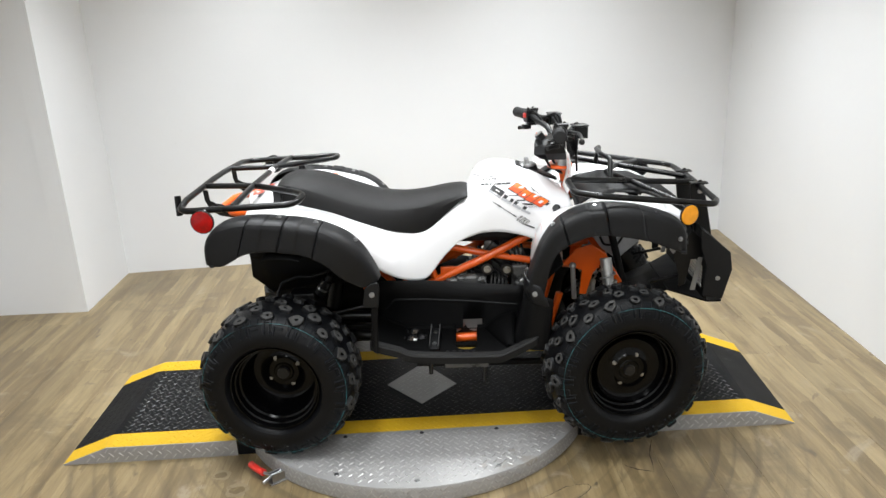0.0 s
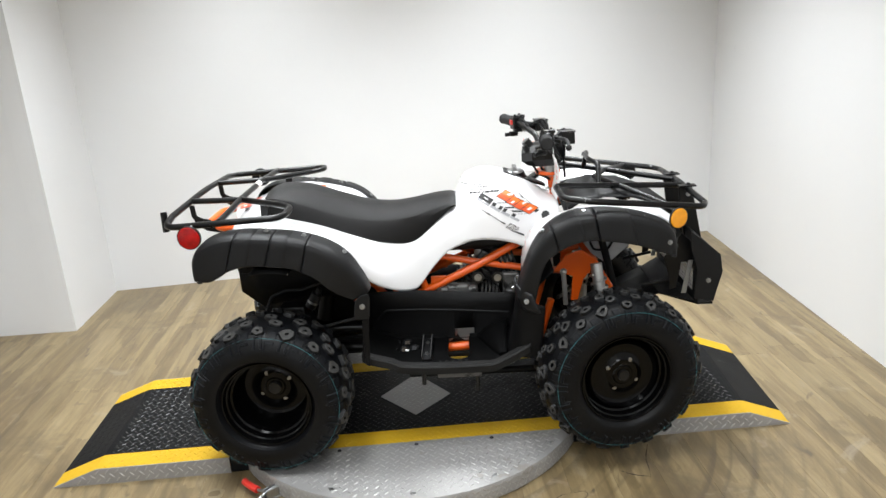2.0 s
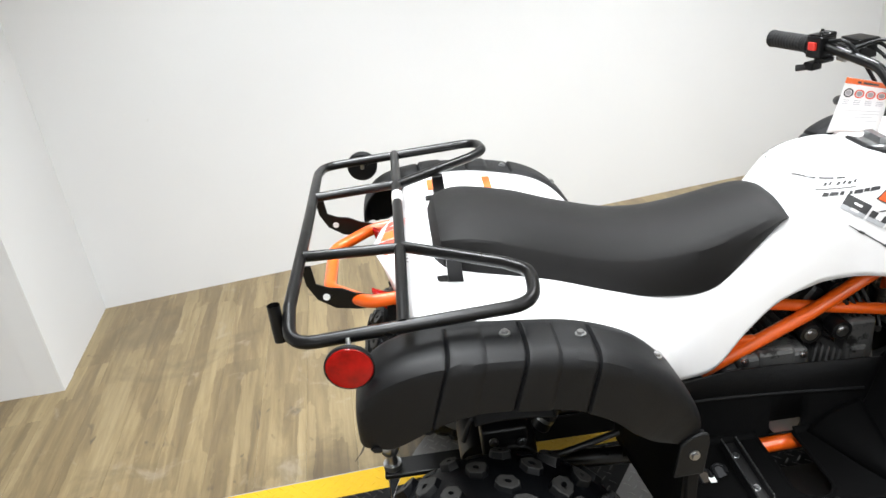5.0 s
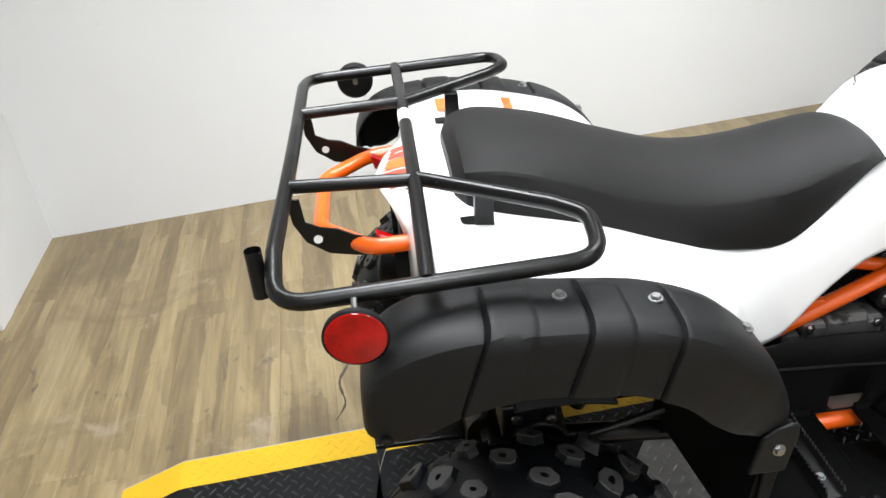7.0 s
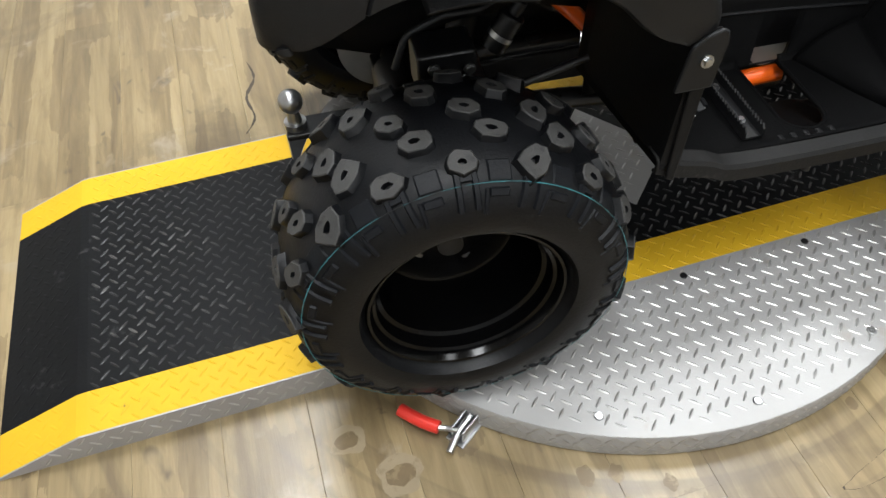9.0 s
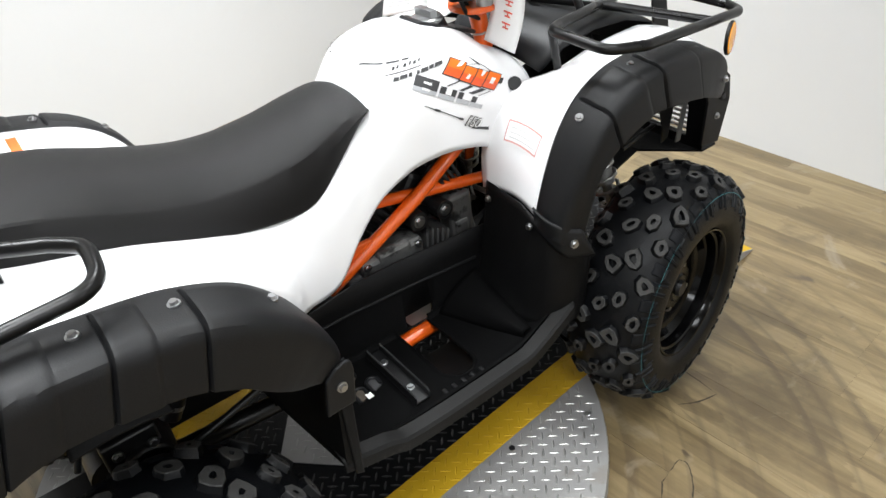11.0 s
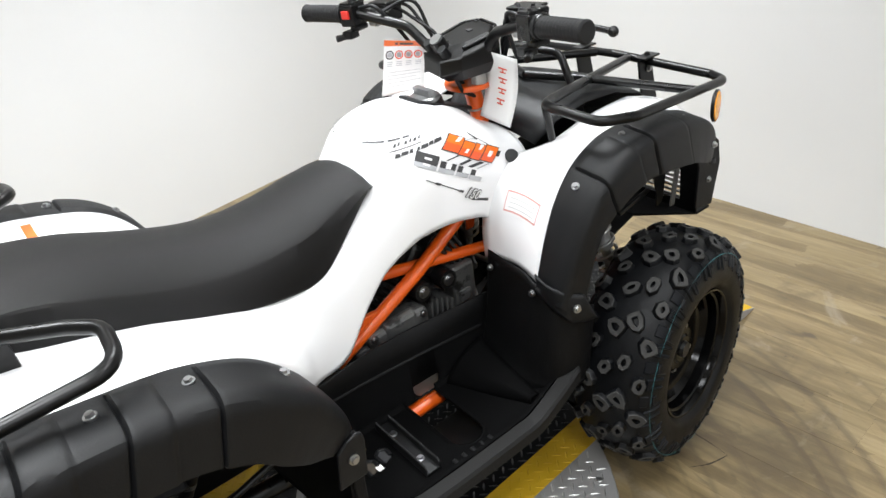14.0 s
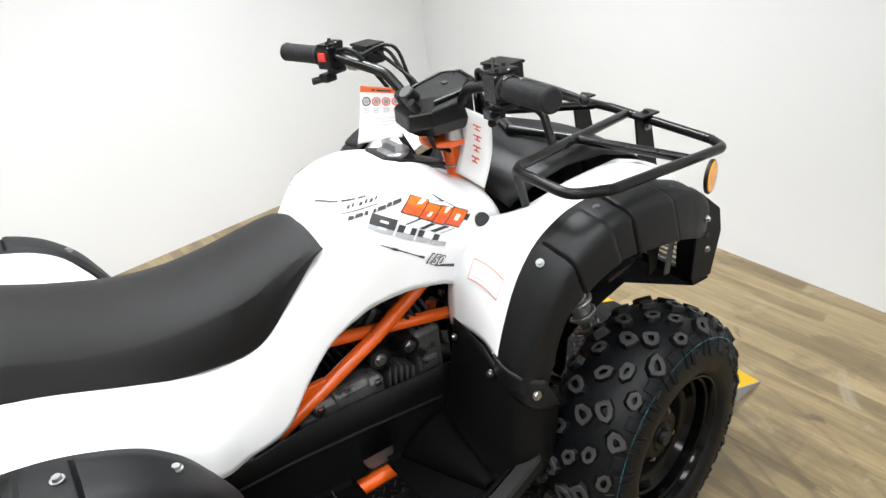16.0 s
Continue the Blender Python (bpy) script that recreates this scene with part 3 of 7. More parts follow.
def loading_ramp(x_in, x_kink, x_tip, label, skew=0.0):
    """A low ramp: a flat deck, then a slope to the floor, with yellow edges and tread-plate cheeks."""
    ob = thing("ramp", pose(0, 0, 0), label, "ramp", "ramps of the turntable")
    side = 1 if x_tip > x_in else -1
    flat = pose(0, 0, DECK_Z)
    for nm, y0, y1, mat, lab in (("yellow_edge", BAND[0], BAND[1], DECK_YELLOW, "yellow painted edge"), ("deck", BAND[1], BAND[2], DECK_BLACK, "black painted tread deck"), ("yellow_edge", BAND[2], BAND[3], DECK_YELLOW, "yellow painted edge")):
        bm = bmesh.new()
        rows = [[(x + (skew * (y - BAND[0]) if x != x_in else 0), y, z) for y in (y0, y1)] for x, z in ((x_in, DECK_Z), (x_kink - 0.012 * side, DECK_Z), (x_kink + 0.006 * side, DECK_Z - 0.002), (x_tip, 0.003))]
        skin(bm, rows)
        top = part(nm, bm, mat, ob, lab, smooth=0, thick=0.003)
        bm = lugs(lambda x, y: True, min(x_in, x_kink) + 0.012, max(x_in, x_kink) - 0.012, y0 + 0.008, y1 - 0.008, flat)
        tagged(part("tread_relief", bm, DECK_LUG if mat is DECK_BLACK else mat, top, smooth=50), kind="stuff")
        # the slope's tread is worn nearly flat
        run, drop = abs(x_tip - x_kink) - 0.006, DECK_Z - 0.005
        down = pose(x_kink + 0.006 * side, 0, DECK_Z - 0.002, 0, side * math.degrees(math.atan2(drop, run)), 0)
        bm = lugs(lambda u, y: 0.012 < u * side - side * skew * (y - BAND[0]) < run - 0.010, min(0, side * run) - 0.01, max(0, side * run) + 0.07, y0 + 0.008, y1 - 0.008, down, height=0.0009)
        tagged(part("worn_relief", bm, mat, top, smooth=50), kind="stuff")
    for y, s in ((BAND[0], -1), (BAND[3], 1)):
        bm = bmesh.new()
        over = skew * (y - BAND[0])
        prism(bm, [(x_in, 0), (x_tip + over, 0), (x_tip + over, 0.003), (x_kink + over, DECK_Z - 0.0005), (x_in, DECK_Z - 0.0005)], y - 0.003 if s < 0 else y, y if s < 0 else y + 0.003, "y")
        cheek = part("cheek", bm, STEEL, ob, "aluminium tread-plate side", smooth=0)
        m = Matrix.Translation((0, y - 0.003 if s < 0 else y + 0.003, 0)) @ pose(0, 0, 0, 90 if s < 0 else -90)
        rise = lambda x: DECK_Z * min(1.0, max(0.0, abs(x - x_tip - over) / abs(x_tip - x_kink)))
        bm = lugs(lambda x, v: 0.010 < abs(v) < rise(x) - 0.008, min(x_in, x_tip) + 0.012, max(x_in, x_tip) - 0.01, 0.008 if s < 0 else -0.053, 0.053 if s < 0 else -0.008, m)
        tagged(part("tread_relief", bm, STEEL_LUG, cheek, smooth=50), kind="stuff")
    return ob


def ramp_gap(y):
    return math.sqrt(DISC_R ** 2 - (y - PIVOT[1]) ** 2)


loading_ramp(-0.752, -1.203, -1.359, "low black loading ramp with yellow edges on the plank floor")
loading_ramp(0.515, 1.085, 1.235, "low black loading ramp with yellow edges on the plank floor", 0.085)
# black infill that stands in for the shaded gap between the round plate and each ramp
for s, x in ((-1, -0.752), (1, 0.515)):
    filler = thing("gap_infill", pose(0, 0, 0), "added black plate for the dark gap between turntable and ramp", "joint plate", "turntable joints")
    bm = bmesh.new()
    ys = [BAND[0] + (BAND[3] - BAND[0]) * i / 12 for i in range(13)]
    outline = [(PIVOT[0] + s * (ramp_gap(y) + 0.004), y) for y in ys] + [(x - s * 0.003, BAND[3]), (x - s * 0.003, BAND[0])]
    prism(bm, outline, 0.002, DECK_Z - 0.006, "z")
    part("plate", bm, DECK_BLACK, filler, smooth=0)

# ---- quad bike ----
# Its own axes: x ahead, y to its left, z up from the deck; the right side (y < 0) faces the open room.
quad = thing("quad_bike", pose(0, -0.058, DECK_Z, 0, 0, -4.5), "white and black quad bike with orange frame standing on the turntable", "quad bike")


def mirrored(pts, s):
    return [(x, y * s, z) for x, y, z in pts]


# rows: x, then half-width and height of seven points from the middle line out and down to the lower edge
COWL_REAR = [
    (-0.692, 0.05, 0.790, 0.08, 0.790, 0.11, 0.785, 0.14, 0.775, 0.165, 0.760, 0.172, 0.735, 0.172, 0.70),
    (-0.64, 0.07, 0.80, 0.14, 0.798, 0.20, 0.797, 0.26, 0.795, 0.30, 0.787, 0.325, 0.77, 0.33, 0.74),
    (-0.52, 0.08, 0.79, 0.15, 0.786, 0.22, 0.792, 0.28, 0.800, 0.33, 0.802, 0.352, 0.795, 0.355, 0.76),
    (-0.38, 0.08, 0.75, 0.15, 0.752, 0.21, 0.765, 0.27, 0.778, 0.32, 0.782, 0.352, 0.775, 0.356, 0.74),
    (-0.27, 0.08, 0.71, 0.145, 0.710, 0.20, 0.718, 0.25, 0.732, 0.30, 0.738, 0.338, 0.730, 0.343, 0.69),
    (-0.20, 0.08, 0.69, 0.14, 0.686, 0.175, 0.676, 0.21, 0.668, 0.25, 0.66, 0.285, 0.640, 0.295, 0.59),
    (-0.13, 0.08, 0.67, 0.135, 0.665, 0.155, 0.640, 0.170, 0.610, 0.185, 0.580, 0.195, 0.545, 0.198, 0.515),
    (-0.05, 0.08, 0.67, 0.125, 0.668, 0.138, 0.640, 0.146, 0.610, 0.152, 0.575, 0.156, 0.540, 0.158, 0.500),
]
COWL_MID = [
    (-0.05, 0.08, 0.67, 0.125, 0.668, 0.138, 0.640, 0.146, 0.610, 0.152, 0.575, 0.156, 0.540, 0.158, 0.500),
    (0.01, 0.08, 0.71, 0.118, 0.705, 0.132, 0.680, 0.142, 0.655, 0.147, 0.625, 0.150, 0.600, 0.152, 0.570),
    (0.06, 0.07, 0.752, 0.108, 0.742, 0.126, 0.730, 0.139, 0.710, 0.146, 0.680, 0.150, 0.655, 0.152, 0.622),
    (0.095, 0.06, 0.776, 0.100, 0.762, 0.125, 0.750, 0.140, 0.731, 0.147, 0.704, 0.151, 0.676, 0.153, 0.643),
    (0.122, 0.05, 0.836, 0.097, 0.808, 0.125, 0.778, 0.141, 0.748, 0.148, 0.717, 0.152, 0.687, 0.1535, 0.653),
    (0.15, 0.045, 0.866, 0.096, 0.840, 0.128, 0.800, 0.144, 0.764, 0.150, 0.730, 0.153, 0.698, 0.154, 0.662),
    (0.22, 0.045, 0.882, 0.100, 0.856, 0.134, 0.815, 0.149, 0.775, 0.154, 0.738, 0.155, 0.702, 0.155, 0.664),
    (0.30, 0.045, 0.864, 0.100, 0.842, 0.134, 0.806, 0.148, 0.768, 0.152, 0.728, 0.151, 0.690, 0.149, 0.645),
    (0.36, 0.045, 0.838, 0.095, 0.818, 0.128, 0.788, 0.143, 0.756, 0.149, 0.718, 0.147, 0.676, 0.143, 0.622),
    (0.42, 0.045, 0.790, 0.085, 0.780, 0.115, 0.762, 0.136, 0.742, 0.147, 0.712, 0.148, 0.680, 0.146, 0.65),
    (0.46, 0.045, 0.770, 0.080, 0.765, 0.110, 0.752, 0.130, 0.735, 0.14, 0.71, 0.142, 0.69, 0.142, 0.67),
]


def tail_sweep(x, y):
    """How far the tail's cut edge runs forward away from the middle."""
    return 0.042 * min(1, abs(y) / 0.165) * max(0, (-0.60 - x) / 0.092)


def cowl(keys, n):
    xs = np.linspace(keys[0][0], keys[-1][0], n)
    rows = []
    for x, v in zip(xs, along(keys, xs)):
        half = [(x, v[2 * i], v[2 * i + 1]) for i in range(7)]
        fine = [(p[0] + tail_sweep(p[0], p[1]), p[1], p[2]) for p in spline(half, 19)]
        rows.append([(p[0], -p[1], p[2]) for p in reversed(fine)] + ([(x, 0, v[1] + 0.012 * min(1, max(0, x * 10)) * min(1, max(0, (0.27 - x) * 12)))]) + fine)
    return rows


COWL = COWL_REAR + COWL_MID[1:]
body = bmesh.new()
skin(body, cowl(COWL, 120))
part("body_cowl", body, WHITE, quad, "glossy white plastic tank and rear bodywork", smooth=60, thick=0.004)

# white panels that join the tank cover to each front fender
INNER = [(0.318, 0.136, 0.539), (0.326, 0.130, 0.618), (0.355, 0.130, 0.69), (0.405, 0.132, 0.732), (0.465, 0.196, 0.762), (0.555, 0.208, 0.785), (0.66, 0.196, 0.783), (0.75, 0.17, 0.765), (0.81, 0.16, 0.725)]
OUTER = [(0.295, 0.322, 0.555), (0.318, 0.318, 0.625), (0.352, 0.318, 0.688), (0.398, 0.322, 0.744), (0.46, 0.325, 0.786), (0.55, 0.325, 0.799), (0.65, 0.325, 0.788), (0.74, 0.318, 0.760), (0.80, 0.30, 0.722)]
for s in (-1, 1):
    body = bmesh.new()
    a, b = spline(mirrored(INNER, s), 40), spline(mirrored(OUTER, s), 40)
    rows = []
    for p, q in zip(a, b):
        rows.append([tuple(p + (q - p) * t + np.array((0.012, 0, 0.010)) * math.sin(math.pi * t)) for t in np.linspace(0, 1, 9)])
    skin(body, rows)
    part("front_cowl", body, WHITE, quad, "glossy white plastic front side panel", smooth=60, thick=0.004)

# fenders: top line (x, z), lower rim (x, z), and the joints where the ribbed bands meet
R_TOP = [(-0.728, 0.665), (-0.722, 0.73), (-0.692, 0.774), (-0.64, 0.797), (-0.56, 0.804), (-0.46, 0.797), (-0.37, 0.780), (-0.295, 0.750), (-0.240, 0.703), (-0.208, 0.652), (-0.190, 0.614), (-0.184, 0.590)]
R_LOW = [(-0.704, 0.662), (-0.670, 0.660), (-0.635, 0.676), (-0.600, 0.696), (-0.553, 0.706), (-0.480, 0.703), (-0.405, 0.690), (-0.345, 0.660), (-0.305, 0.621), (-0.276, 0.598), (-0.252, 0.584), (-0.232, 0.572)]
F_TOP = [(0.285, 0.535), (0.300, 0.588), (0.320, 0.645), (0.348, 0.704), (0.386, 0.752), (0.434, 0.783), (0.49, 0.799), (0.57, 0.801), (0.65, 0.789), (0.720, 0.768), (0.768, 0.743), (0.792, 0.712), (0.800, 0.660)]
F_LOW = [(0.340, 0.50), (0.352, 0.56), (0.364, 0.615), (0.382, 0.658), (0.412, 0.684), (0.450, 0.706), (0.508, 0.719), (0.586, 0.711), (0.658, 0.695), (0.716, 0.672), (0.752, 0.655), (0.775, 0.645), (0.792, 0.641)]


def fender(s, top, low, y_in, y_out, joints, label, pairs=(), tilt=0.0):
    """joints: (share of the length, depth of the groove); bands between them lap over one another.
    pairs: x on the top line and x on the lower rim that one joint runs between; tilt: how far the inner edge stands up."""
    n = 230
    a, b = np.array(spline(top, n)), np.array(spline(low, 600))
    share = np.linspace(0, 1, n)
    if pairs:
        knots = [int(np.argmin(abs(a[:, 0] - xt))) / (n - 1) for xt, _ in pairs]
        ends = [int(np.argmin(abs(b[:, 0] - xl))) / 599 for _, xl in pairs]
        joints = [(k, d) for k, (_, d) in zip(knots, joints)]
        at_low = np.interp(share, [0] + knots + [1], [0] + ends + [1])
    else:
        at_low = share
    b = [b[int(round(w * 599))] for w in at_low]
    wide = along([(u, y) for u, y in y_out], np.linspace(0, 1, n))[:, 0]
    rows = []
    for i in range(n):
        u, yo = i / (n - 1), wide[i]
        lift = sum(0.003 if u > j else 0 for j, _ in joints[::2]) - sum(0.003 if u > j else 0 for j, _ in joints[1::2])
        groove = max(d * max(0, 1 - abs(u - j) / 0.0055) for j, d in joints)
        t, l = np.array(a[i]), np.array(b[i])
        d = l - t
        depth = np.linalg.norm(d)
        inward = d / depth
        sect = [(y_in, 0.003), (y_in + 0.025, 0.0), (yo - 0.040, 0.0), (yo - 0.020, 0.0020), (yo - 0.008, 0.0075), (yo - 0.002, 0.018), (yo, 0.045), (yo + 0.003, depth - 0.004), (yo - 0.004, depth)]
        row = []
        for k, (y, w) in enumerate(spline(sect, 25)):
            out = (lift - groove) if k > 2 else 0
            w = min(w, depth)
            flat = max(0.0, 1 - w / 0.03)
            q = t + inward * (w - out * flat)
            row.append((q[0], s * (y + out * (1 - flat)), q[1] + tilt * min(1, max(0, (yo - 0.040 - y) / (yo - 0.040 - y_in)))))
        rows.append(row)
    bm = bmesh.new()
    skin(bm, rows)
    return part("fender", bm, BLACK_PLASTIC, quad, label, smooth=24, thick=0.004)


for s in (-1, 1):
    fd = fender(s, R_TOP, R_LOW, 0.338, [(0, 0.440), (0.2, 0.446), (0.5, 0.452), (0.8, 0.446), (1, 0.424)], ((0.325, 0.005), (0.385, 0.002), (0.455, 0.005), (0.515, 0.002), (0.575, 0.005)), "ribbed black plastic rear fender flare", ((-0.575, -0.615), (-0.520, -0.548), (-0.460, -0.489), (-0.412, -0.434), (-0.352, -0.380)))
    for x, z in ((-0.486, 0.8015), (-0.371, 0.7815), (-0.252, 0.7205)):
        bolt(fd, (x, s * 0.388, z), (0.15 if x > -0.3 else 0, 0, 1), 0.0064)
    ff = fender(s, F_TOP, F_LOW, 0.318, [(0, 0.392), (0.3, 0.408), (0.55, 0.406), (0.8, 0.386), (1, 0.360)], ((0.34, 0.005), (0.50, 0.002), (0.60, 0.005), (0.70, 0.004)), "ribbed black plastic front fender flare", ((0.398, 0.420), (0.478, 0.500), (0.530, 0.546), (0.645, 0.664)), 0.007)
    for x, z in ((0.374, 0.7455), (0.503, 0.8005), (0.690, 0.7715)):
        bolt(ff, (x, s * 0.352, z), (-0.5 if x < 0.4 else 0, s * 0.3, 0.8), 0.0056)
    bolt(ff, (0.768, s * 0.376, 0.692), (0.25, s, 0), 0.0055)
    # liner under each fender
    for cx, r, y0, y1, a0, a1 in ((-0.50, 0.315, 0.12, 0.435, -9, 14), (0.60, 0.315, 0.16, 0.36, -66, -38)):
        bm = bmesh.new()
        rows = []
        for i in range(21):
            a = radians(a0 + (a1 - a0) * i / 20)
            x, z = cx + r * math.sin(a), 0.375 + r * math.cos(a)
            rows.append([(x, s * y0, z + 0.03), (x, s * (y0 + 0.06), z), (x, s * y1, z - 0.01)])
        skin(bm, rows)
        part("fender_liner", bm, BLACK_TEXTURED, quad, smooth=60, thick=0.004)

# seat: x, top at the middle, crease half-width and height, lower half-width and height
SEAT = [
    (-0.572, 0.830, 0.088, 0.820, 0.098, 0.782), (-0.555, 0.852, 0.116, 0.838, 0.130, 0.764), (-0.50, 0.864, 0.134, 0.842, 0.150, 0.751), (-0.41, 0.855, 0.137, 0.816, 0.155, 0.734), (-0.31, 0.822, 0.131, 0.776, 0.152, 0.707),
    (-0.21, 0.790, 0.127, 0.752, 0.149, 0.683), (-0.13, 0.780, 0.123, 0.747, 0.143, 0.667), (-0.07, 0.784, 0.119, 0.752, 0.134, 0.660), (-0.03, 0.790, 0.115, 0.759, 0.128, 0.674), (0.03, 0.801, 0.105, 0.774, 0.115, 0.724), (0.085, 0.804, 0.096, 0.784, 0.100, 0.768), (0.110, 0.796, 0.086, 0.779, 0.088, 0.776),
]
bm = bmesh.new()
rows = []
for x, v in zip(np.linspace(-0.572, 0.110, 92), along(SEAT, np.linspace(-0.572, 0.110, 92))):
    top, cw, cz, bw, bz = v
    half = []
    for i in range(9):
        t = i / 8
        half.append((x, cw * t, top + (cz - top) * t ** 2.2))
    edge = [(x, cw + 0.0035, cz - 0.004 * min(1, (cz - bz) / 0.03))]
    for t in (0.35, 0.7, 0.94):
        edge.append((x, cw + 0.006 + (bw - cw - 0.006) * t + 0.004 * math.sin(math.pi * t), cz + (bz - cz) * t))
    edge.append((x, bw - 0.004, bz))
    edge.append((x, bw - 0.04, bz - 0.002))
    side = half[1:] + edge
    rows.append([(p[0], -p[1], p[2]) for p in reversed(side)] + [half[0]] + side)
vs = skin(bm, rows)
bm.faces.new(vs[0])
bm.faces.new(vs[-1][::-1])
seat = part("seat", bm, SEAT_VINYL, quad, "long black grained vinyl seat", smooth=22)


# wheels
def tyre_curve(w, r):
    """Half profile of a balloon tyre: offset from its middle plane and radius, from the tread's middle to the bead."""
    return spline([(0, r - 0.011), (w * 0.35, r - 0.013), (w * 0.66, r - 0.021), (w * 0.86, r - 0.036), (w * 0.97, r - 0.062), (w * 1.0, r - 0.088), (w * 0.965, r - 0.108), (w * 0.88, 0.154), (w * 0.80, 0.146)], 26)


TREAD_RNG = random.Random(11)
LUG_SHAPES = ([(-0.52, -0.20), (-0.30, -0.42), (0.22, -0.46), (0.54, -0.16), (0.50, 0.14), (0.12, 0.45), (-0.40, 0.36), (-0.53, 0.14)],
              [(-0.46, -0.40), (-0.10, -0.50), (0.36, -0.34), (0.55, 0.02), (0.34, 0.36), (-0.08, 0.50), (-0.46, 0.40), (-0.50, 0.0)])
LUG_PITS = ([(-0.28, -0.05), (-0.12, -0.20), (0.12, -0.22), (0.31, -0.07), (0.27, 0.06), (0.06, 0.18), (-0.18, 0.15), (-0.29, 0.05)],
            [(-0.26, -0.19), (-0.04, -0.21), (0.18, -0.13), (0.30, 0.02), (0.18, 0.13), (-0.04, 0.21), (-0.26, 0.19), (-0.29, 0.0)])


def tread_lug(bm, place, along_v, across_v, up, size, h, kind, turn, pit):
    """A raised uneven block with rounded corners and a slanted hollow in its top."""
    c, s = math.cos(turn), math.sin(turn)
    wob = [1 + TREAD_RNG.uniform(-0.07, 0.07) for _ in range(8)]
    long = TREAD_RNG.uniform(1.0, 1.18)
    def ring(pts, k, z):
        return [bm.verts.new(place + along_v * ((c * x * long - s * y) * size * k * w) + across_v * ((s * x * long + c * y) * size * k * w) + up * z) for (x, y), w in zip(pts, wob)]
    rings = [ring(LUG_SHAPES[kind], 1.16, -0.006), ring(LUG_SHAPES[kind], 1.0, h * 0.86), ring(LUG_SHAPES[kind], 0.92, h), ring(LUG_PITS[kind], pit, h * 0.97), ring(LUG_PITS[kind], pit * 0.72, h * 0.15)]
    for k, (a, b) in enumerate(zip(rings, rings[1:])):
        for i in range(8):
            f = bm.faces.new((a[i], a[(i + 1) % 8], b[(i + 1) % 8], b[i]))
            f.material_index = 1 if k in (1, 2) else 0
    bm.faces.new(rings[-1])


def side_pad(bm, curve, side, mid, u0, u1, d0, d1, lift, edge=0.0024):
    """A low raised pad on the tyre's flank: u round the tyre from the angle mid, d along the profile from the tread's middle, in metres."""
    c = np.array(curve)
    run = np.r_[0, np.cumsum(np.linalg.norm(np.diff(c, axis=0), axis=1))]
    rows = []
    for d, up in [(d0 - edge, 0)] + [(d, 1) for d in np.linspace(d0, d1, 5)] + [(d1 + edge, 0)]:
        o, q = (float(np.interp(d, run, c[:, k])) for k in (0, 1))
        o2, q2 = (float(np.interp(d + 0.004, run, c[:, k])) for k in (0, 1))
        n = Vector((q - q2, o2 - o)).normalized()
        row = []
        for u, w in ((u0 - edge, 0), (u0, 1), (u1, 1), (u1 + edge, 0)):
            h = lift if up * w else -0.001
            a, oo, rr = mid + u / q, o + n.x * h, q + n.y * h
            row.append((rr * math.sin(a), side * oo, rr * math.cos(a)))
        rows.append(row)
    old = len(bm.faces)
    skin(bm, rows)
    bm.faces.ensure_lookup_table()
    for k in range(old, len(bm.faces)):
        bm.faces[k].material_index = 2


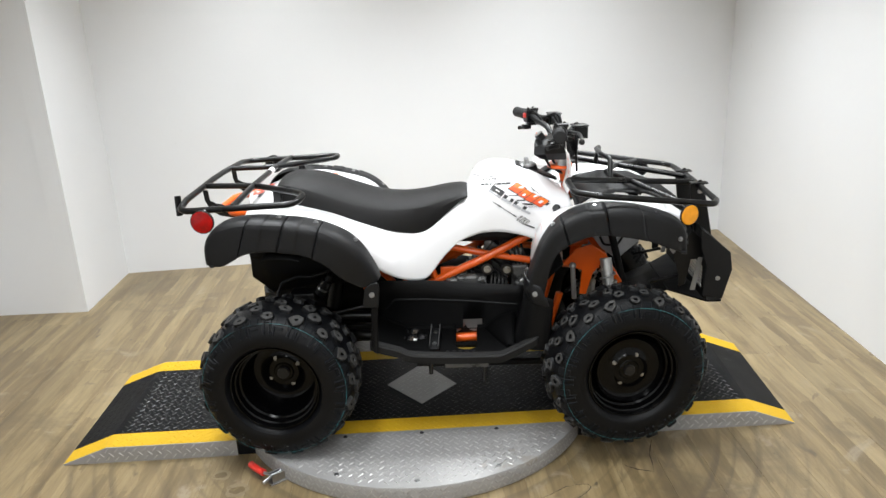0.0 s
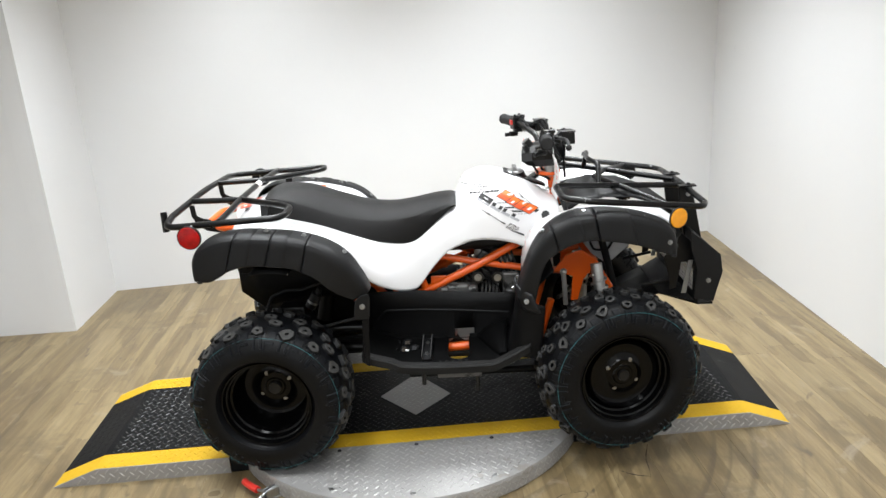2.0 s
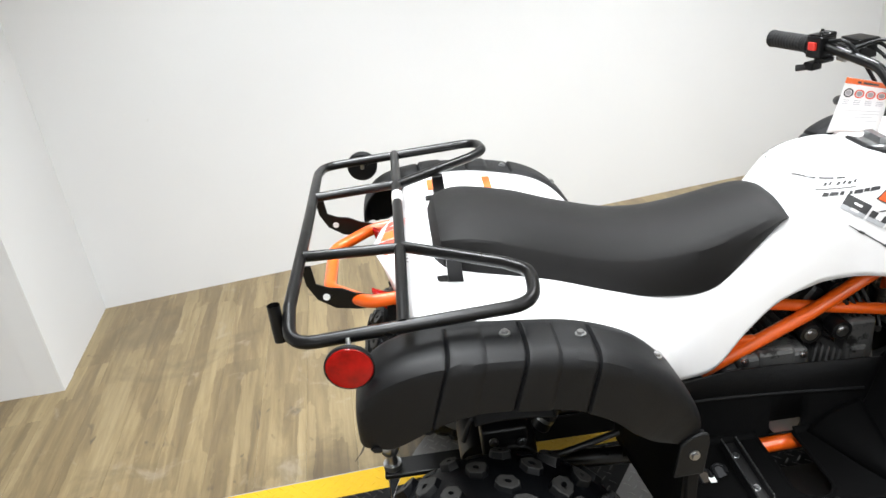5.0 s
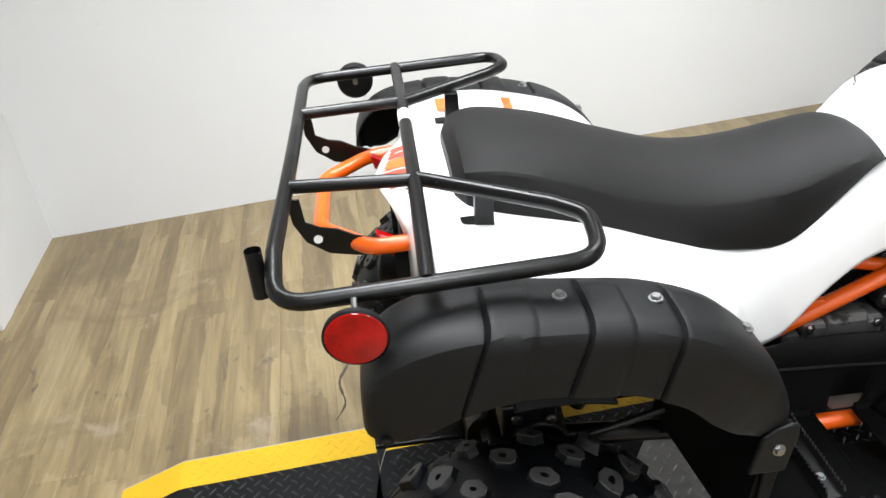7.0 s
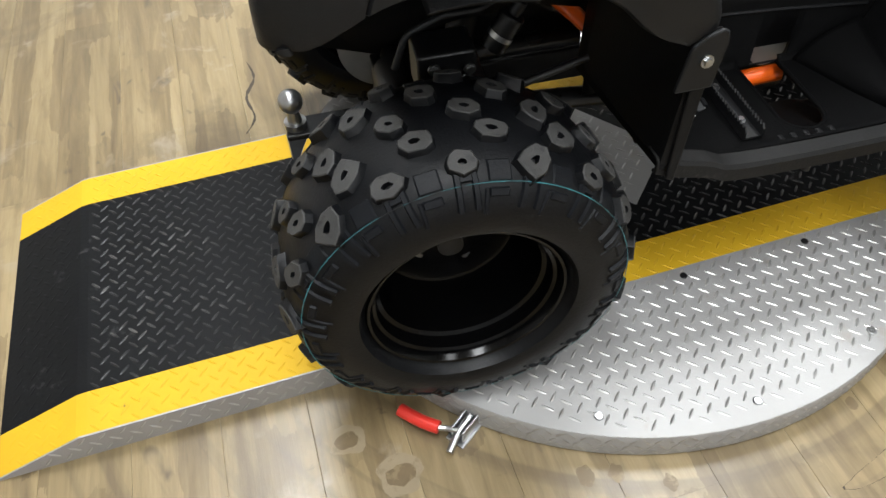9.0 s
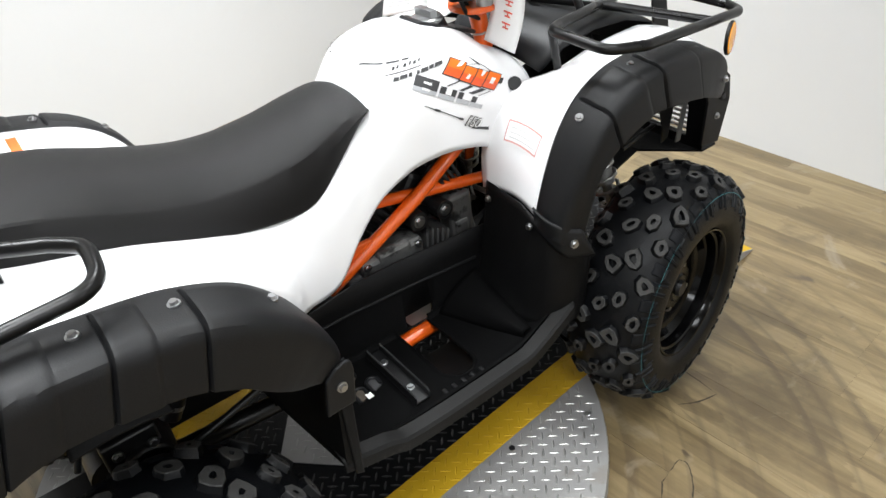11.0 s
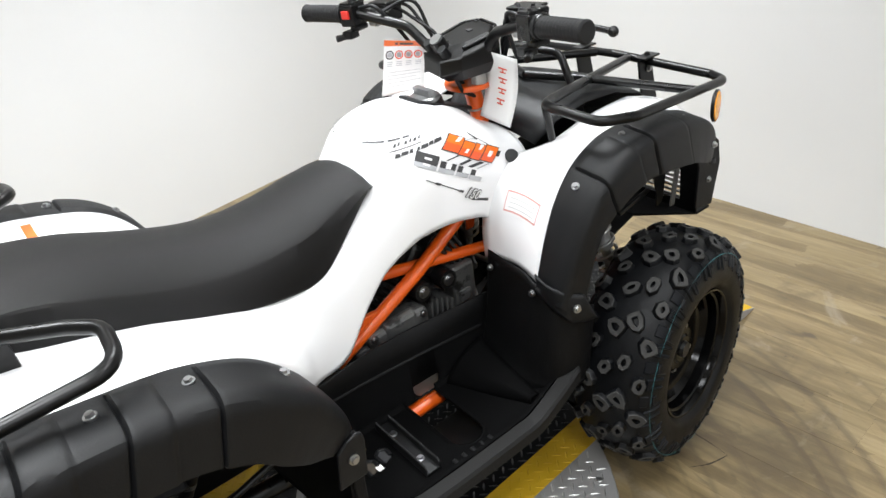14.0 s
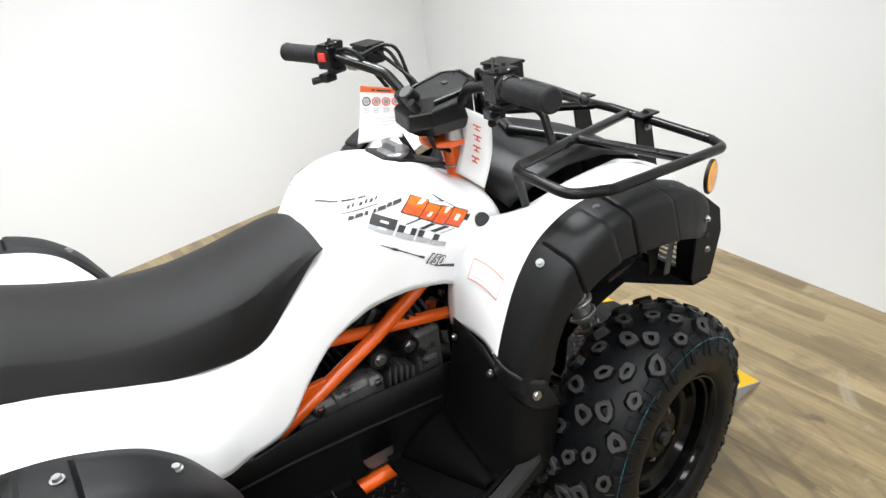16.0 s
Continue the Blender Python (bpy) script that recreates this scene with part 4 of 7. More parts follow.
def wheel(name, place, w, r, face, rows, count, size, s, label, pit, nut_turn):
    """A wheel with its axle along y; face: how far the disc lies towards the outside from the middle plane."""
    hub = new(name)
    hub.parent, hub.location = quad, place
    tagged(hub, label)
    hub.empty_display_size = 0.05
    curve = tyre_curve(w, r)
    prof = [(-o, q) for o, q in reversed(curve[1:])] + [(o, q) for o, q in curve]
    prof += [(w * 0.70, 0.141), (-w * 0.70, 0.141)]
    bm = bmesh.new()
    lathe(bm, prof + [prof[0]], 88)
    lug_bm = bmesh.new()
    offs, rads = [o for o, _ in curve], [q for _, q in curve]
    for v in rows:
        for side in (-1, 1) if v else (1,):
            for i in range(count):
                a = 2 * math.pi * (i + (0.5 if (rows.index(v) % 2) else 0) + (0.25 if side > 0 else 0)) / count
                o = v * w
                q = float(np.interp(o, offs[:18], rads[:18]))
                q2 = float(np.interp(o + 0.01, offs[:18], rads[:18]))
                up = Vector((math.sin(a), 0, math.cos(a)))
                slant = math.atan2(q - q2, 0.01)
                out = (up * math.cos(slant) + Vector((0, side, 0)) * math.sin(slant)).normalized()
                across = Vector((0, side, 0)) * math.cos(slant) - up * math.sin(slant)
                fwd = Vector((math.cos(a), 0, -math.sin(a)))
                tread_lug(lug_bm, up * q + Vector((0, side * o, 0)), fwd, across, out, size * (0.92 + 0.14 * (i % 2)), 0.0105, i % 2, (0.9 if i % 2 else -0.35) * side + 0.25 * math.sin(i * 2.7) + (math.pi if rows.index(v) % 2 else 0), pit * (1 + 0.12 * math.sin(i * 1.9 + o * 40)))
    # forked bars and low pads that run from the shoulder down the flank
    c = np.array(curve)
    line = float(np.sum(np.linalg.norm(np.diff(c[:14], axis=0), axis=1)))
    k = size / 0.038
    for side in (-1, 1):
        for i in range(count):
            a0 = 2 * math.pi * (i + (0.25 if side > 0 else 0)) / count
            for u in (-0.0125, 0.0085):
                side_pad(lug_bm, curve, side, a0, u * k, (u + 0.0055) * k, line - 0.014 * k, line + 0.032 * k, 0.0042)
            side_pad(lug_bm, curve, side, a0, -0.006 * k, 0.0075 * k, line - 0.014 * k, line - 0.004 * k, 0.0042)
            mid = a0 + math.pi / count
            side_pad(lug_bm, curve, side, mid, -0.013 * k, 0.013 * k, line - 0.026 * k, line - 0.002 * k, 0.0022, 0.003)
            side_pad(lug_bm, curve, side, mid, -0.012 * k, 0.010 * k, line + 0.008 * k, line + 0.016 * k, 0.0030)
            side_pad(lug_bm, curve, side, mid, -0.018 * k, -0.015 * k, line + 0.008 * k, line + 0.040 * k, 0.0020)
    me_ob = part("tyre", bm, RUBBER, hub, "black balloon tyre carcass", smooth=35)
    tread = part("tread_relief", lug_bm, RUBBER, me_ob, "hollowed rubber lugs, dusty on top", smooth=35)
    tread.data.materials.append(LUG_TOP)
    tread.data.materials.append(PAD_HIGHLIGHT)
    tagged(tread, kind="stuff")
    bm = bmesh.new()
    o, q = curve[13]
    lathe(bm, [(s * (o + 0.0042), q + 0.0024), (s * (o + 0.0044), q + 0.0031), (s * (o + 0.0040), q + 0.0038)], 88)
    part("paint_line", bm, TEAL_LINE, me_ob, "thin teal mould line", smooth=0)
    # rim: outer lip, stepped barrel, dished disc
    bm = bmesh.new()
    e = w * 0.80
    lip = 0.1515 if face > 0 else 0.1465
    lathe(bm, [(s * a, b) for a, b in ((e - 0.012, 0.142), (e + 0.003, lip), (e + 0.008, lip - 0.0025), (e + 0.007, lip - 0.0065), (e - 0.002, lip - 0.011), (e - 0.007, lip - 0.012), (e - 0.010, lip - 0.017), (e - 0.030, lip - 0.020), (e - 0.034, lip - 0.026), (e - 0.050, lip - 0.029), (e - 0.054, 0.116), (face + 0.020, 0.112), (face + 0.006, 0.104), (face, 0.09), (face + 0.004, 0.06), (face + 0.012, 0.050), (face + 0.012, 0.034), (face + 0.016, 0.030), (face + 0.016, 0.0001))], 72)
    rim = part("rim", bm, RIM, hub, "gloss black pressed steel rim", smooth=32)
    bm = bmesh.new()
    lathe(bm, [(s * a, b) for a, b in ((face - 0.003, 0.104), (face - 0.02, 0.112), (-e + 0.03, 0.116), (-e, 0.148), (-e - 0.004, 0.150))], 56)
    part("inner_barrel", bm, RIM, hub, smooth=32)
    for i in range(4):
        a = radians(nut_turn + 90 * i) * (1 if s < 0 else -1)
        bolt(rim, (0.052 * math.sin(a), s * (face + 0.006), 0.052 * math.cos(a)), (0, s, 0), 0.0062, "wheel_nut")
    bm = bmesh.new()
    rod(bm, (0, s * (face + 0.014), 0), (0, s * (face + 0.024), 0), 0.020, 0.017, seg=20)
    part("hub_cap", bm, BLACK_METAL, hub, smooth=30)
    return hub


for s in (-1, 1):
    wheel("wheel", (-0.528, s * 0.402, 0.262), 0.125, 0.264, -0.030, (0.0, 0.34, 0.68), 17, 0.038, s, "wide knobbly rear wheel on a black rim", 0.58, -29)
    steered = wheel("wheel", (0.608, s * 0.377, 0.267), 0.097, 0.271, 0.034, (0.0, 0.36, 0.70), 20, 0.032, s, "narrower knobbly front wheel on a black rim", 0.85, 29)
    steered.rotation_euler = (0, 0, radians(10))

# racks
TUBE = 0.0105
rear_rack = new("rear_rack")
rear_rack.parent = quad
tagged(rear_rack, "black tubular steel rear carrier rack")
rear_rack.matrix_local = Matrix.Translation((-0.006, 0.012, 0.003)) @ Matrix.Translation((-0.62, 0, 0.84)) @ Matrix.Rotation(radians(-0.3), 4, "Z") @ Matrix.Rotation(radians(0.5), 4, "X") @ Matrix.Translation((0.62, 0, -0.84))
RZ = 0.848
bm = bmesh.new()
loop = []
for s in (-1, 1):
    side = [(-0.624, s * 0.150, RZ), (-0.455, s * 0.262, RZ), (-0.418, s * 0.300, RZ), (-0.425, s * 0.388, RZ - 0.008), (-0.80, s * 0.392, RZ - 0.022), (-0.806, s * 0.30, RZ - 0.008), (-0.800, s * 0.06, RZ + 0.004)]
    loop = loop + (side if s < 0 else list(reversed(side)))
tube(bm, loop, TUBE, bend=0.045)
part("outer_loop", bm, BLACK_PAINT, rear_rack, smooth=60)
bm = bmesh.new()
tube(bm, [(-0.626, -0.390, RZ - 0.012), (-0.624, -0.15, RZ + 0.001), (-0.624, 0.15, RZ + 0.001), (-0.626, 0.390, RZ - 0.012)], TUBE * 0.98, bend=0.03)
bar = part("cross_bar", bm, BLACK_PAINT, rear_rack, smooth=60)
bm = bmesh.new()
rod(bm, (-0.624, 0.050, RZ + 0.0005), (-0.624, 0.095, RZ + 0.0005), TUBE + 0.0006, seg=16)
part("label_wrap", bm, PAPER, bar, "white wrapped paper label")
for s in (-1, 1):
    bm = bmesh.new()
    tube(bm, [(-0.796, s * 0.140, RZ), (-0.626, s * 0.155, RZ)], TUBE * 0.95)
    part("strut", bm, BLACK_PAINT, rear_rack, smooth=60)
    # post to the bodywork
    bm = bmesh.new()
    prism(bm, [(-0.548, 0.775), (-0.520, 0.775), (-0.522, 0.842), (-0.546, 0.842)], s * 0.193 - 0.009, s * 0.193 + 0.009)
    box(bm, -0.566, s * 0.19 - 0.010, 0.788, -0.52, s * 0.19 + 0.014, 0.793)
    part("support_post", bm, BLACK_PAINT, rear_rack, smooth=0, bevel=0.001)
    # gusset from the rear bar down to the orange hoop; a white disc paints its bright hole
    bm = bmesh.new()
    outline = [(-0.803, 0.838), (-0.785, 0.838), (-0.782, 0.80), (-0.762, 0.790), (-0.738, 0.785), (-0.715, 0.772), (-0.650, 0.752), (-0.650, 0.735), (-0.715, 0.738), (-0.755, 0.746), (-0.785, 0.768), (-0.800, 0.80)]
    prism(bm, outline, s * 0.158 - 0.002, s * 0.158 + 0.002)
    plate = part("gusset", bm, BLACK_PAINT, rear_rack, smooth=0, bevel=0.0012)
    bm = bmesh.new()
    rod(bm, (-0.768, s * 0.158 - 0.0032, 0.772), (-0.768, s * 0.158 + 0.0032, 0.772), 0.0065, seg=16)
    part("hole_disc", bm, PAPER, plate, smooth=30)
    # reflector beneath the outer rail
    ref = new("reflector")
    ref.parent = rear_rack
    tagged(ref, "round red reflector in a black cup")
    ref.matrix_local = pose(-0.711, s * 0.428, 0.802, 0, 0, s * 2)
    ref.scale = (0.94, 0.94, 0.94)
    bm = bmesh.new()
    lathe(bm, [(s * -0.004, 0.0001), (s * -0.004, 0.034), (0, 0.0395), (s * 0.007, 0.0400), (s * 0.0085, 0.0375)], 40)
    part("cup", bm, BLACK_PLASTIC, ref, smooth=30)
    bm = bmesh.new()
    lathe(bm, [(s * 0.0075, 0.0375), (s * 0.0095, 0.036), (s * 0.0112, 0.020), (s * 0.0115, 0.0001)], 40)
    part("lens", bm, RED_LENS, ref, smooth=30)
    bm = bmesh.new()
    rod(bm, (0, s * -0.012, 0), (0, s * -0.004, 0), 0.006, seg=6)
    rod(bm, (0, s * -0.006, 0.0), (0, s * -0.03, 0.032), 0.004, seg=8)
    part("stud", bm, CHROME, ref, smooth=30)
bm = bmesh.new()
rod(bm, (-0.826, -0.322, 0.795), (-0.826, -0.318, 0.858), 0.0105, seg=16, caps=False)
rod(bm, (-0.826, -0.322, 0.797), (-0.826, -0.318, 0.850), 0.0085, seg=16)
part("flag_socket", bm, BLACK_PAINT, rear_rack, smooth=30)

# rear orange grab hoop
bm = bmesh.new()
tube(bm, [(-0.60, -0.165, 0.765), (-0.70, -0.160, 0.758), (-0.776, -0.085, 0.756), (-0.776, 0.085, 0.756), (-0.70, 0.160, 0.758), (-0.60, 0.165, 0.765)], 0.0125, bend=0.05)
part("grab_hoop", bm, ORANGE, quad, "orange painted rear tube hoop", smooth=60)
for s in (-1, 1):
    bm = bmesh.new()
    prism(bm, [(-0.694, 0.772), (-0.664, 0.756), (-0.648, 0.722), (-0.668, 0.726), (-0.690, 0.748)], s * 0.128, s * 0.146)
    part("tail_lens", bm, RED_LENS, quad, "small red corner lens under the tail", smooth=0, bevel=0.003)

front_rack = new("front_rack")
front_rack.parent = quad
tagged(front_rack, "black tubular steel front carrier rack")
bm = bmesh.new()
loop = []
for s in (-1, 1):
    side = [(0.890, s * 0.05, 0.796), (0.47, s * 0.205, 0.852), (0.432, s * 0.225, 0.856), (0.440, s * 0.352, 0.846), (0.52, s * 0.372, 0.836), (0.885, s * 0.315, 0.786), (0.905, s * 0.27, 0.786), (0.898, s * 0.0, 0.798)]
    bm2 = bmesh.new()
    tube(bm2, side, TUBE * 0.95, bend=0.035)
    part("side_loop", bm2, BLACK_PAINT, front_rack, smooth=60)
    bm2 = bmesh.new()
    tube(bm2, [(0.60, s * 0.0, 0.832), (0.66, s * 0.135, 0.826), (0.775, s * 0.330, 0.798)], TUBE * 0.9, bend=0.03)
    part("cross_bar", bm2, BLACK_PAINT, front_rack, smooth=60)
    bm2 = bmesh.new()
    tube(bm2, [(0.585, s * 0.152, 0.838), (0.592, s * 0.115, 0.90), (0.57, s * 0.05, 0.905), (0.57, 0, 0.905)], 0.0085, bend=0.035)
    part("hoop", bm2, BLACK_PAINT, front_rack, smooth=60)
    bm2 = bmesh.new()
    rod(bm2, (0.437, s * 0.222, 0.855), (0.490, s * 0.190, 0.715), 0.008, seg=12)
    part("support_post", bm2, BLACK_PAINT, front_rack, smooth=30)
    # flat upright from bumper to rack
    bm2 = bmesh.new()
    prism(bm2, [(0.868, 0.80), (0.915, 0.80), (0.945, 0.66), (0.965, 0.56), (0.905, 0.55), (0.888, 0.66)], s * 0.098 - 0.003, s * 0.098 + 0.003)
    box(bm2, 0.868, s * 0.098 - 0.02, 0.803, 0.925, s * 0.098 + 0.012, 0.808)
    up = part("upright", bm2, BLACK_PAINT, front_rack, smooth=0, bevel=0.0015)
    bolt(up, (0.902, s * 0.098, 0.808), (0, 0, 1), 0.006, mat=BLACK_METAL)
    bolt(up, (0.902, s * 0.104, 0.775), (0, s, 0), 0.006)
    ref = new("reflector")
    ref.parent = front_rack
    tagged(ref, "round amber reflector in a black cup")
    ref.matrix_local = pose(0.795, s * 0.352, 0.764, 0, 0, s * -22)
    bm2 = bmesh.new()
    lathe(bm2, [(s * -0.001, 0.0001), (s * -0.001, 0.030), (s * 0.001, 0.0335), (s * 0.006, 0.0338), (s * 0.0075, 0.0318)], 36)
    part("cup", bm2, BLACK_PLASTIC, ref, smooth=30)
    bm2 = bmesh.new()
    lathe(bm2, [(s * 0.0065, 0.0318), (s * 0.009, 0.029), (s * 0.0105, 0.0001)], 36)
    part("lens", bm2, AMBER_LENS, ref, smooth=30)

# footwells
for s in (-1, 1):
    well = new("footwell")
    well.parent = quad
    tagged(well, "black plastic footwell with a toothed steel foot peg")
    # floor tray: x, inner height, outer half-width, outer height
    FLOOR = [(-0.225, 0.358, 0.415, 0.368), (-0.19, 0.335, 0.413, 0.352), (-0.131, 0.312, 0.410, 0.333), (-0.10, 0.306, 0.409, 0.318), (0.0, 0.304, 0.405, 0.308), (0.17, 0.302, 0.399, 0.304), (0.205, 0.303, 0.398, 0.306), (0.25, 0.318, 0.397, 0.326), (0.30, 0.345, 0.395, 0.352), (0.325, 0.36, 0.393, 0.366)]
    xs = np.linspace(-0.225, 0.325, 90)
    rows, lip_rows = [], []
    for x, (zi, yo, zo) in zip(xs, along(FLOOR, xs)):
        rows.append([(x, s * 0.150, zi + 0.012), (x, s * 0.160, zi)] + [(x, s * y, zi) for y in np.linspace(0.168, 0.338, 28)] + [(x, s * (yo - 0.052), zi), (x, s * (yo - 0.036), zo + 0.004)])
        lip_rows.append([(x, s * (yo - 0.036), zo + 0.002), (x, s * (yo - 0.031), zo + 0.010), (x, s * (yo - 0.005), zo + 0.010), (x, s * yo, zo + 0.004), (x, s * (yo + 0.001), zo - 0.018), (x, s * (yo - 0.012), zo - 0.022)])
    bm = bmesh.new()
    skin(bm, lip_rows)
    part("tray_lip", bm, LIP_PLASTIC, well, "scuffed grey lip of the footwell", smooth=30, thick=0.004)
    bm = bmesh.new()
    skin(bm, rows)
    def in_slot(c):
        y = abs(c.y)
        return 0.150 < y and abs(c.x - 0.088) < (0.040 if y < 0.297 else math.sqrt(max(0, 0.040 ** 2 - (y - 0.297) ** 2)))
    bmesh.ops.delete(bm, geom=[f_ for f_ in bm.faces if in_slot(f_.calc_center_median())], context="FACES")
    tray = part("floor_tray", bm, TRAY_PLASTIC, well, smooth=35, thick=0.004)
    bm = bmesh.new()
    tube(bm, [(0.048, s * 0.155, 0.3035), (0.048, s * 0.297, 0.3035)] + [(0.088 - 0.040 * math.cos(w), s * (0.297 + 0.040 * math.sin(w)), 0.3035) for w in np.linspace(0.2, math.pi - 0.2, 12)] + [(0.128, s * 0.297, 0.3035), (0.128, s * 0.155, 0.3035)], 0.0042, bend=0.004, seg=8, n=2)
    part("slot_rim", bm, TRAY_PLASTIC, tray, smooth=60)
    # inner panel with a window: four strips about the opening
    bm = bmesh.new()
    ytop, x_open, z_open = 0.148, (0.076, 0.145), (0.302, 0.338)
    top_edge = [(-0.235, 0.50), (-0.17, 0.512), (-0.05, 0.500), (0.045, 0.484), (0.10, 0.476), (0.18, 0.470), (0.30, 0.462)]
    xs = sorted(set(list(np.linspace(-0.235, 0.300, 20)) + list(x_open)))
    zt = np.interp(xs, [p[0] for p in top_edge], [p[1] for p in top_edge])
    for a, b, za, zb in zip(xs, xs[1:], zt, zt[1:]):
        for lo, hi in ((0.30, z_open[0]), z_open, (z_open[1], 0.425), (0.425, None)):
            if a >= x_open[0] - 1e-6 and b <= x_open[1] + 1e-6 and lo == z_open[0]:
                continue
            v = [bm.verts.new((x, s * (ytop - 0.012 * (z - 0.3) + 0.62 * max(0, z - 0.425) * min(1, max(0, (0.09 - x) / 0.22))), z)) for x, z in ((a, lo), (b, lo), (b, zb if hi is None else hi), (a, za if hi is None else hi))]
            bm.faces.new(v)
    bmesh.ops.remove_doubles(bm, verts=bm.verts, dist=1e-5)
    part("inner_panel", bm, BLACK_TEXTURED, well, smooth=35, thick=0.004)
    bm = bmesh.new()
    tube(bm, [(-0.20, s * 0.153, 0.385), (-0.165, s * 0.152, 0.42), (-0.05, s * 0.150, 0.418), (0.10, s * 0.150, 0.408), (0.27, s * 0.151, 0.392)], 0.0035, bend=0.015, seg=6)
    part("ridge", bm, BLACK_PLASTIC, well, smooth=50)
    # cheek of the engine seen through the window
    bm = bmesh.new()
    rod(bm, (0.118, s * 0.136, 0.318), (0.118, s * 0.118, 0.318), 0.034, seg=24)
    part("cover_disc", bm, CAST, well, "grey cast cover behind the window", smooth=30)
    bm = bmesh.new()
    tube(bm, [(0.02, s * 0.136, 0.258), (0.09, s * 0.138, 0.262), (0.152, s * 0.140, 0.266)], 0.0165, seg=14)
    part("frame_tube", bm, ORANGE, well, "orange frame tube behind the window", smooth=60)
    # front shield: one moulded wall from the inner panel round to the wheel side, with a flared foot
    PLAN_TOP = [(0.320, 0.146), (0.314, 0.20), (0.302, 0.26), (0.288, 0.315), (0.292, 0.355), (0.312, 0.380), (0.345, 0.392), (0.375, 0.388)]
    PLAN_FOOT = [(0.250, 0.150), (0.248, 0.20), (0.246, 0.26), (0.250, 0.315), (0.268, 0.350), (0.292, 0.372), (0.325, 0.384), (0.355, 0.38)]
    TOP_Z = [0.560, 0.556, 0.560, 0.566, 0.560, 0.540, 0.52, 0.50]
    a, b, zt = spline(PLAN_TOP, 30), spline(PLAN_FOOT, 30), np.interp(np.linspace(0, 1, 30), np.linspace(0, 1, 8), TOP_Z)
    rows = []
    for t in np.linspace(0, 1, 16):
        k = t ** 0.55
        rows.append([(f_[0] + (g[0] - f_[0]) * k, s * (f_[1] + (g[1] - f_[1]) * k), 0.322 + (z - 0.322) * t) for f_, g, z in zip(b, a, zt)])
    bm = bmesh.new()
    skin(bm, rows)
    shield = part("front_shield", bm, BLACK_TEXTURED, well, smooth=60, thick=0.004)
    bolt(shield, (0.306, s * 0.165, 0.528), (-1, 0, 0.1), 0.0055)
    bolt(shield, (0.278, s * 0.318, 0.545), (-1, s * 0.2, 0.1), 0.0055)
    # facets in the front corner of the tray
    bm = bmesh.new()
    foot = [(0.150, 0.160, 0.303), (0.190, 0.250, 0.304), (0.228, 0.345, 0.308)]
    head = [(0.262, 0.158, 0.372), (0.256, 0.245, 0.350), (0.250, 0.345, 0.326)]
    ramp_rows = []
    for t in np.linspace(0, 1, 9):
        swell = 0.010 * math.sin(math.pi * t)
        ramp_rows.append([(f_[0] + (h[0] - f_[0]) * t - swell, s * (f_[1] + (h[1] - f_[1]) * t), f_[2] + (h[2] - f_[2]) * t + swell) for f_, h in zip(spline(foot, 13), spline(head, 13))])
    skin(bm, ramp_rows)
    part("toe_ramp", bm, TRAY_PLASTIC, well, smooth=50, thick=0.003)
    # collar with bolt where the fender meets the shield
    C_PLAN = [(0.283, 0.318), (0.284, 0.350), (0.298, 0.380), (0.322, 0.394), (0.343, 0.401), (0.358, 0.402)]
    C_TOP, C_LOW = [0.586, 0.576, 0.568, 0.560, 0.551, 0.492], [0.552, 0.534, 0.512, 0.494, 0.488, 0.486]
    g = spline(C_PLAN, 26)
    zt = np.interp(np.linspace(0, 1, 26), np.linspace(0, 1, 6), C_TOP)
    zl = np.interp(np.linspace(0, 1, 26), np.linspace(0, 1, 6), C_LOW)
    rows = []
    for t in np.linspace(0, 1, 8):
        rows.append([(q[0], s * (q[1] + 0.004 + 0.005 * math.sin(math.pi * t)), lo + (hi - lo) * t) for q, lo, hi in zip(g, zl, zt)])
    bm = bmesh.new()
    skin(bm, rows)
    collar = part("collar", bm, BLACK_PLASTIC, well, "dark grey collar at the fender's foot", smooth=50, thick=0.005)
    bolt(collar, (0.314, s * 0.4005, 0.528), (-0.1, s, 0.15), 0.0065)
    # rear riser from tray to rear fender, with its tab
    rows = []
    for t in np.linspace(0, 1, 16):
        z = 0.358 + 0.227 * t
        x = -0.222 + 0.016 * t
        row = [(x - 0.03 * (1 - u), s * (0.15 + 0.265 * u), z + 0.06 * (1 - u) * t) for u in np.linspace(0, 1, 9)]
        row += [(x + 0.022 * k, s * (0.417 + 0.003 * k), z) for k in (0.4, 1.0)]
        rows.append(row)
    bm = bmesh.new()
    skin(bm, rows)
    part("rear_shield", bm, BLACK_TEXTURED, well, smooth=40, thick=0.004)
    bm = bmesh.new()
    prism(bm, [(-0.211, 0.500), (-0.213, 0.345), (-0.198, 0.337), (-0.190, 0.486), (-0.188, 0.510)], s * 0.419, s * 0.425)
    part("riser_edge", bm, BLACK_TEXTURED, well, smooth=0, bevel=0.003)
    bm = bmesh.new()
    prism(bm, [(-0.237, 0.506), (-0.226, 0.572), (-0.208, 0.586), (-0.190, 0.592), (-0.181, 0.588), (-0.178, 0.572), (-0.186, 0.507)], s * 0.426, s * 0.433)
    tab = part("tab", bm, BLACK_PLASTIC, well, "dark grey tab at the rear fender's foot", smooth=0, bevel=0.003)
    bolt(tab, (-0.204, s * 0.4345, 0.551), (0, s, 0.1), 0.0065)
    # toothed peg: two serrated rails on a plate
    peg = new("foot_peg")
    peg.parent = well
